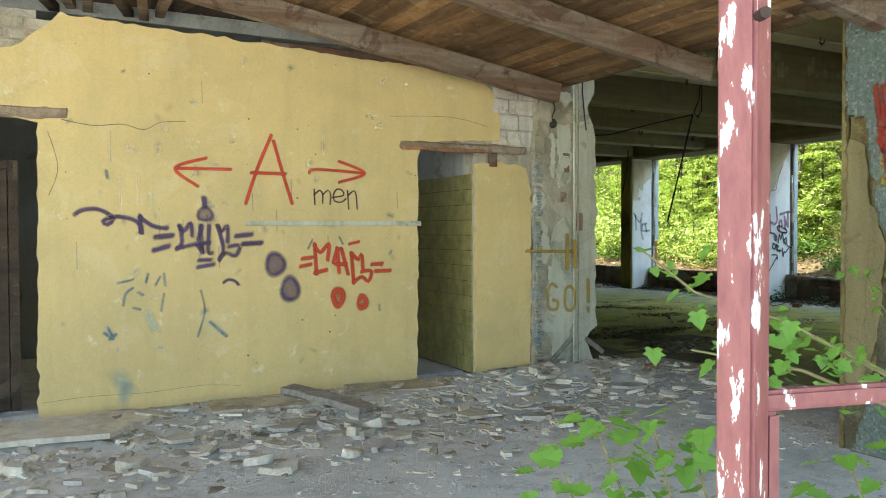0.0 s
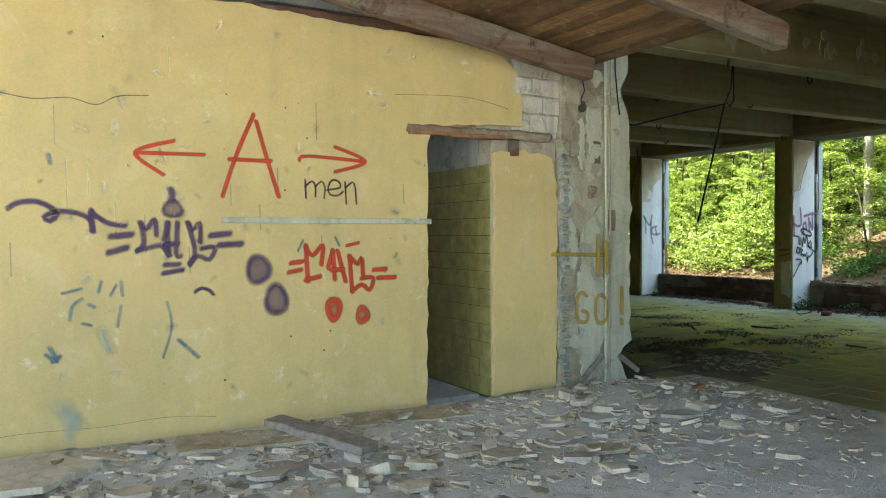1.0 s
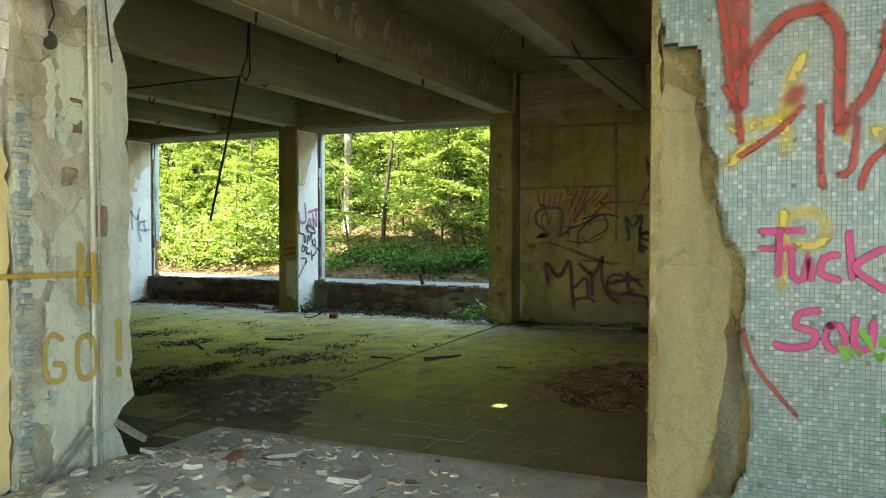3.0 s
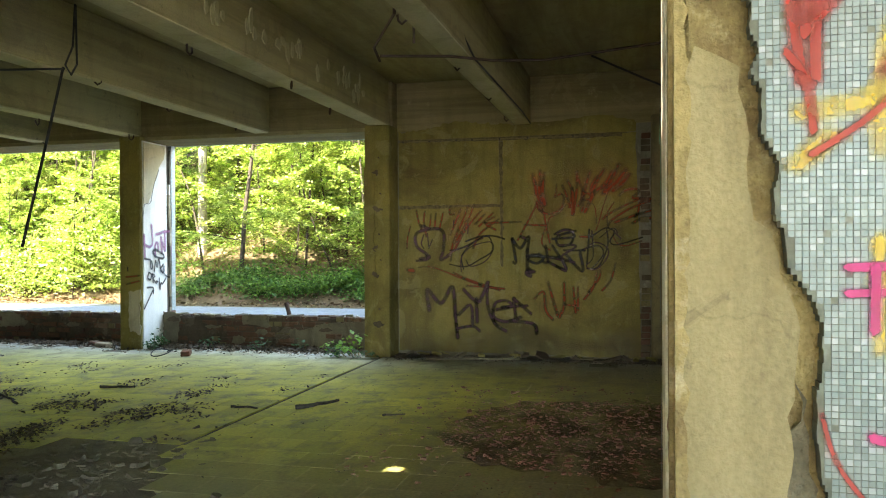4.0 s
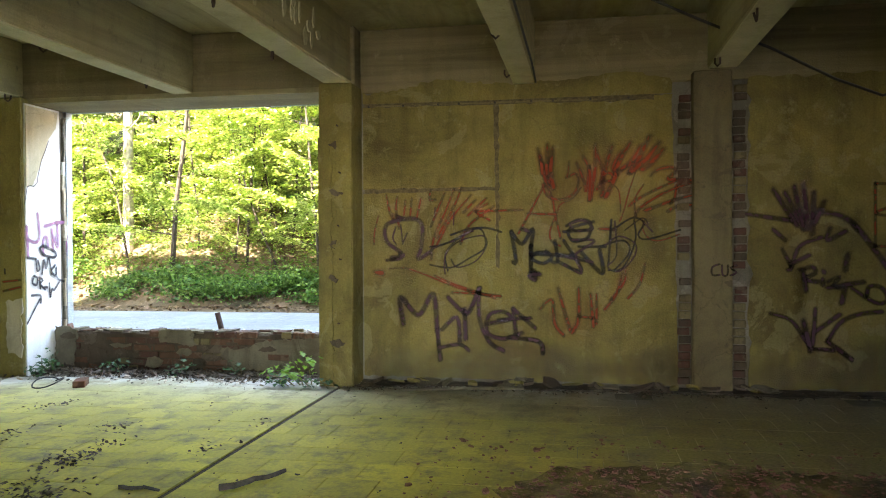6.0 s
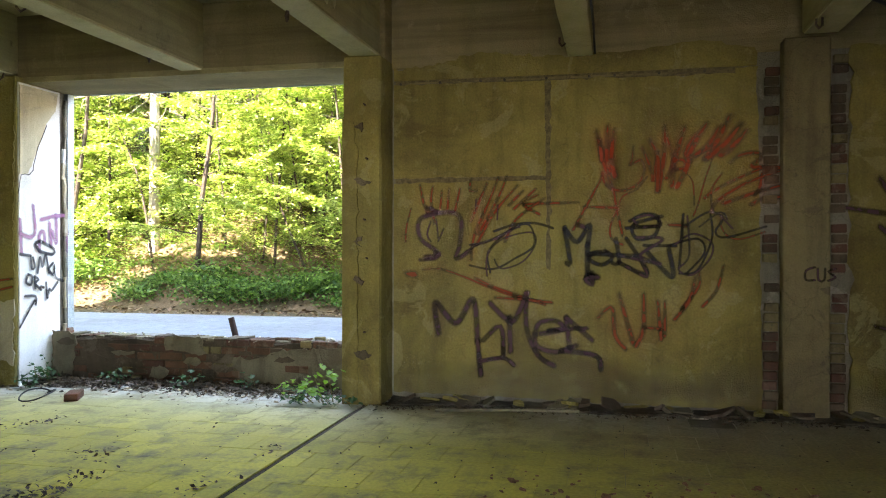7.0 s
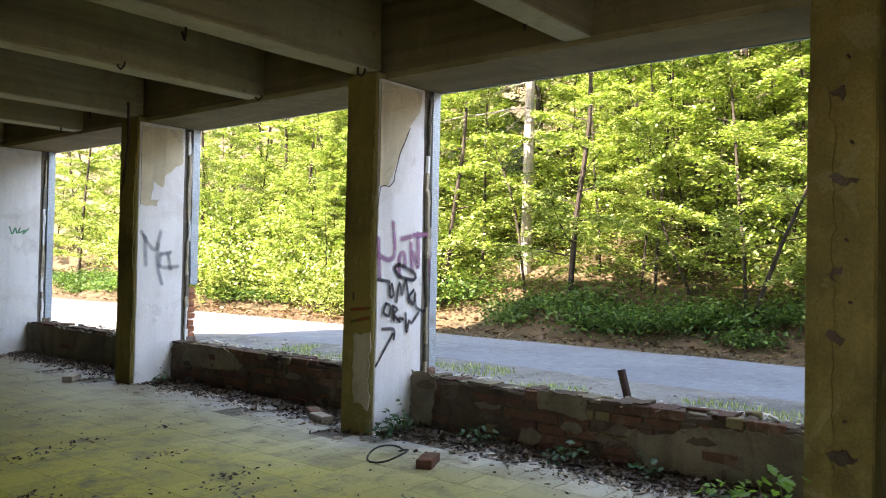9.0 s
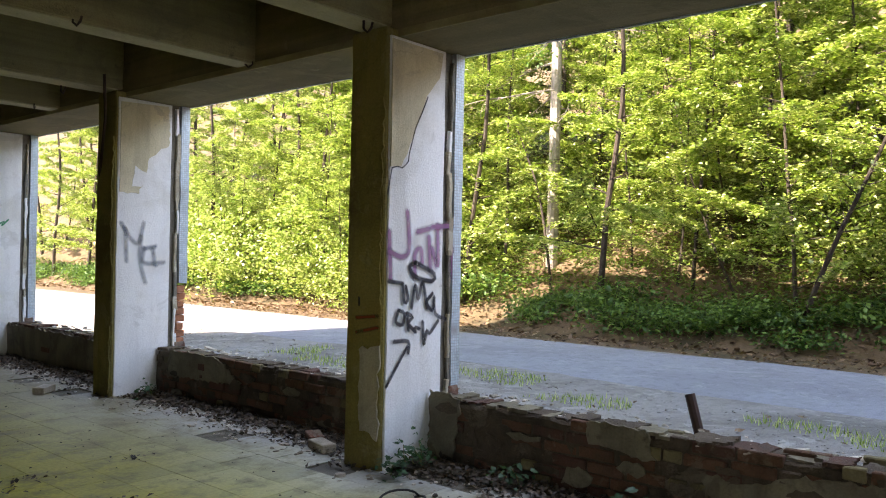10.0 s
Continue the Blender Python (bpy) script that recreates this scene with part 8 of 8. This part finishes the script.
# ---- plants ----
def lobed_leaf(size):
    pts_ = [(0, 0), (0.22, -0.06), (0.42, 0.10), (0.30, 0.22), (0.52, 0.45), (0.30, 0.48), (0.24, 0.66), (0.0, 1.0), (-0.24, 0.66), (-0.30, 0.48), (-0.52, 0.45), (-0.30, 0.22), (-0.42, 0.10), (-0.22, -0.06)]
    bm = bmesh.new()
    mid_ = [bm.verts.new((0, y * size, -0.02 * size)) for y in (0, 0.22, 0.47, 1.0)]
    right = [bm.verts.new((x * size, y * size, 0.10 * size * abs(x) * 2 - 0.12 * size * y * y)) for x, y in pts_[1:7]]
    left = [bm.verts.new((x * size, y * size, 0.10 * size * abs(x) * 2 - 0.12 * size * y * y)) for x, y in pts_[13:7:-1]]
    for side in (right, left):
        bm.faces.new((mid_[0], side[0], side[1], side[2], mid_[1]))
        bm.faces.new((mid_[1], side[2], side[3], side[4], mid_[2]))
        bm.faces.new((mid_[2], side[4], side[5], mid_[3]))
    bmesh.ops.recalc_face_normals(bm, faces=bm.faces)
    return finish(bm, "leaf")


MAPLE_BIG = [lobed_leaf(s) for s in (0.045, 0.055, 0.066)]
MAPLE = [lobed_leaf(s) for s in (0.042, 0.055, 0.07)]
SMALL = [lobed_leaf(s) for s in (0.035, 0.05, 0.06)]
SEEDLING_SMALL = [lobed_leaf(s) for s in (0.03, 0.038, 0.048)]
STEM = simple("green_brown_stem", (0.20, 0.17, 0.07), 0.7, 0, 0.25, 20)


WEED_LEAVES = [lobed_leaf(s) for s in (0.03, 0.045, 0.055)]
SEEDLING = [lobed_leaf(s) for s in (0.04, 0.055, 0.07)]


def plant(name, label, stems, leaves, per, seed, droop=35, spread=0.05, mat=None):
    rnd = random.Random(seed)
    t = thing(name, label, "plant", at=stems[0][0])
    for path in stems:
        path = [Vector(p) for p in path]
        part("stem", tube(path, 0.005, 6, 0.5), STEM, t)
        for k in range(per):
            f = 0.25 + 0.75 * (k + rnd.random()) / per
            i = min(len(path) - 2, int(f * (len(path) - 1)))
            p = path[i].lerp(path[i + 1], f * (len(path) - 1) - i)
            ob = part("leaf", rnd.choice(leaves), mat or LEAF_NEAR, None)
            ob.parent = t
            ob.matrix_parent_inverse = t.matrix_basis.inverted()
            off = Vector((rnd.gauss(0, spread), rnd.gauss(0, spread), rnd.gauss(0, spread * 0.6)))
            ob.matrix_basis = pose(*(p + off), rnd.gauss(-droop, 18), rnd.gauss(0, 16), rnd.uniform(0, 360))
    return t


plant("maple_shoot", "young maple shoots with fresh green lobed leaves by the gate",
      [[(1.62, 2.1, 0.0), (1.58, 2.2, 0.5), (1.46, 2.36, 0.96)], [(1.65, 2.1, 0.0), (1.62, 2.2, 0.5), (1.56, 2.3, 0.95)], [(1.7, 2.1, 0.0), (1.7, 2.2, 0.5), (1.66, 2.3, 0.93)], [(1.6, 2.1, 0.0), (1.5, 2.25, 0.4), (1.40, 2.38, 0.87)]], MAPLE_BIG, 85, 41, 22, 0.06)
plant("maple_branch", "slender maple branch with pairs of green leaves",
      [[(2.45, 2.1, 0.6), (2.2, 2.2, 1.0), (1.95, 2.3, 1.14), (1.75, 2.38, 1.21), (1.64, 2.42, 1.30)], [(2.5, 2.1, 0.6), (2.35, 2.3, 0.98), (2.2, 2.35, 1.06), (2.06, 2.43, 1.12)], [(2.3, 2.2, 0.9), (2.0, 2.3, 1.03), (1.72, 2.36, 1.09)]], SEEDLING_SMALL, 30, 42, 30, 0.04)
plant("maple_shoot", "leafy green shoots growing outside the gate",
      [[(2.0, 2.0, 0.0), (1.98, 2.15, 0.45), (1.95, 2.25, 0.76)], [(2.15, 2.0, 0.0), (2.12, 2.1, 0.45), (2.06, 2.22, 0.82)], [(2.3, 2.0, 0.0), (2.25, 2.1, 0.45), (2.2, 2.2, 0.78)], [(2.5, 2.0, 0.0), (2.45, 2.1, 0.5), (2.4, 2.25, 0.86)]], MAPLE_BIG, 60, 43, 22, 0.08)
plant("hanging_sprig", "sprig of green leaflets hanging before the mosaic wall",
      [[(4.35, 3.2, 0.0), (4.3, 3.3, 0.7), (4.18, 3.46, 1.17), (4.10, 3.55, 1.12)], [(4.35, 3.2, 0.0), (4.25, 3.35, 0.7), (4.15, 3.5, 1.0), (4.12, 3.54, 1.1)]], SMALL, 14, 44, 40, 0.035)
plant("seedling", "bright green seedling at the column foot", [[(12.5, 7.85, 0.0), (12.45, 7.88, 0.16), (12.4, 7.9, 0.26)], [(12.55, 7.9, 0.0), (12.5, 8.0, 0.12), (12.45, 8.1, 0.2)], [(12.6, 7.8, 0.0), (12.56, 7.82, 0.2), (12.5, 7.84, 0.33)], [(12.52, 7.95, 0.0), (12.48, 8.05, 0.1), (12.46, 8.2, 0.15)]], SEEDLING, 18, 45, 20, 0.055)
plant("weed", "tangle of dark weeds under the seedling", [[(12.5, 7.8, 0.0), (12.42, 7.8, 0.05), (12.36, 7.75, 0.07)], [(12.5, 8.0, 0.0), (12.42, 8.05, 0.06), (12.34, 8.1, 0.07)], [(12.6, 8.0, 0.0), (12.56, 8.1, 0.08), (12.5, 8.2, 0.1)], [(12.55, 7.7, 0.0), (12.46, 7.65, 0.05), (12.4, 7.58, 0.06)]], WEED_LEAVES, 26, 46, 20, 0.05, LEAF_WEED)
plant("weed", "dark ivy-like weed at the pillar foot", [[(12.75, 10.9, 0.0), (12.7, 10.88, 0.12), (12.66, 10.85, 0.2)], [(12.9, 10.9, 0.0), (12.85, 10.86, 0.12), (12.8, 10.84, 0.2)], [(12.6, 10.9, 0.0), (12.56, 10.85, 0.08), (12.52, 10.8, 0.1)]], WEED_LEAVES, 30, 47, 20, 0.055, LEAF_WEED)
for k, (x, y) in enumerate(((12.9, 9.3), (12.92, 10.1), (12.85, 10.85), (12.9, 14.4), (12.95, 8.7))):
    plant("weed", "small dark-green weed growing at the sill wall", [[(x, y, 0.0), (x - 0.03, y, 0.09), (x - 0.05, y + 0.03, 0.14)], [(x, y + 0.05, 0.0), (x - 0.04, y + 0.08, 0.08), (x - 0.07, y + 0.1, 0.11)]], WEED_LEAVES, 16, 50 + k, 20, 0.05, LEAF_WEED)

# ---- the red gate post ----
gate = thing("gate_frame", "red painted steel gate frame with flaking white patches", "gate", at=(1.44, 1.985, 0))
def tube_box(lo, hi):
    bm = boxes((lo, hi))
    bmesh.ops.bevel(bm, geom=list(bm.edges), offset=0.006, segments=2, affect="EDGES")
    return bm


def place_part(name, lo, hi, m, label=""):
    bm = tube_box(lo, hi)
    bmesh.ops.transform(bm, verts=bm.verts, matrix=m)
    return part(name, bm, POST_PAINT, gate, label)


GM = pose(1.44, 1.985, 0, 0, 0, -13)
place_part("post", (-0.03, -0.03, -0.05), (0.03, 0.03, 3.2), GM @ pose(0, 0, 0, 0, 0, 30), "upright square post")
place_part("rail", (0.03, -0.013, 1.065), (1.3, 0.013, 1.097), GM)
place_part("stile", (0.034, -0.012, 0.15), (0.062, 0.012, 1.064), GM)
place_part("rail", (0.06, -0.012, 0.15), (1.3, 0.012, 0.18), GM)
part("bolt", tube([(1.43, 1.95, 1.66), (1.42, 1.93, 1.66)], 0.009, 8), RUST, gate)

# ---- the nearest floor tiles and mosaic pieces, one by one ----
TILES = [tile_mesh(k) for k in range(2)]
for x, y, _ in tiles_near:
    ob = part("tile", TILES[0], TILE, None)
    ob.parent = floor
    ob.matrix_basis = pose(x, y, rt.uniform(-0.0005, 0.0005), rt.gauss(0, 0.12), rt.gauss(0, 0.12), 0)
hp_ = P * 0.475
gb = bmesh.new()
for v in add_box(gb, (-0.0015, -hp_, -hp_), (0.004, hp_, hp_)):
    if v.co.x < 0:
        v.co.y *= 0.93
        v.co.z *= 0.93
PIECE = finish(gb, "mosaic_piece")
MOSAIC_ONE = mosaic_material("sea_green_mosaic_piece", False)
nt = MOSAIC_ONE.node_tree
oi = nt.nodes.new("ShaderNodeObjectInfo")
for lk in list(nt.links):
    if lk.from_socket.name == "Random Per Island":
        nt.links.new(oi.outputs["Random"], lk.to_socket)
for y, z, d in near_piece:
    ob = part("mosaic_piece", PIECE, MOSAIC_ONE, None)
    ob.parent = wall_mosaic
    ob.matrix_basis = pose(XM - d * 0.5, y, z)
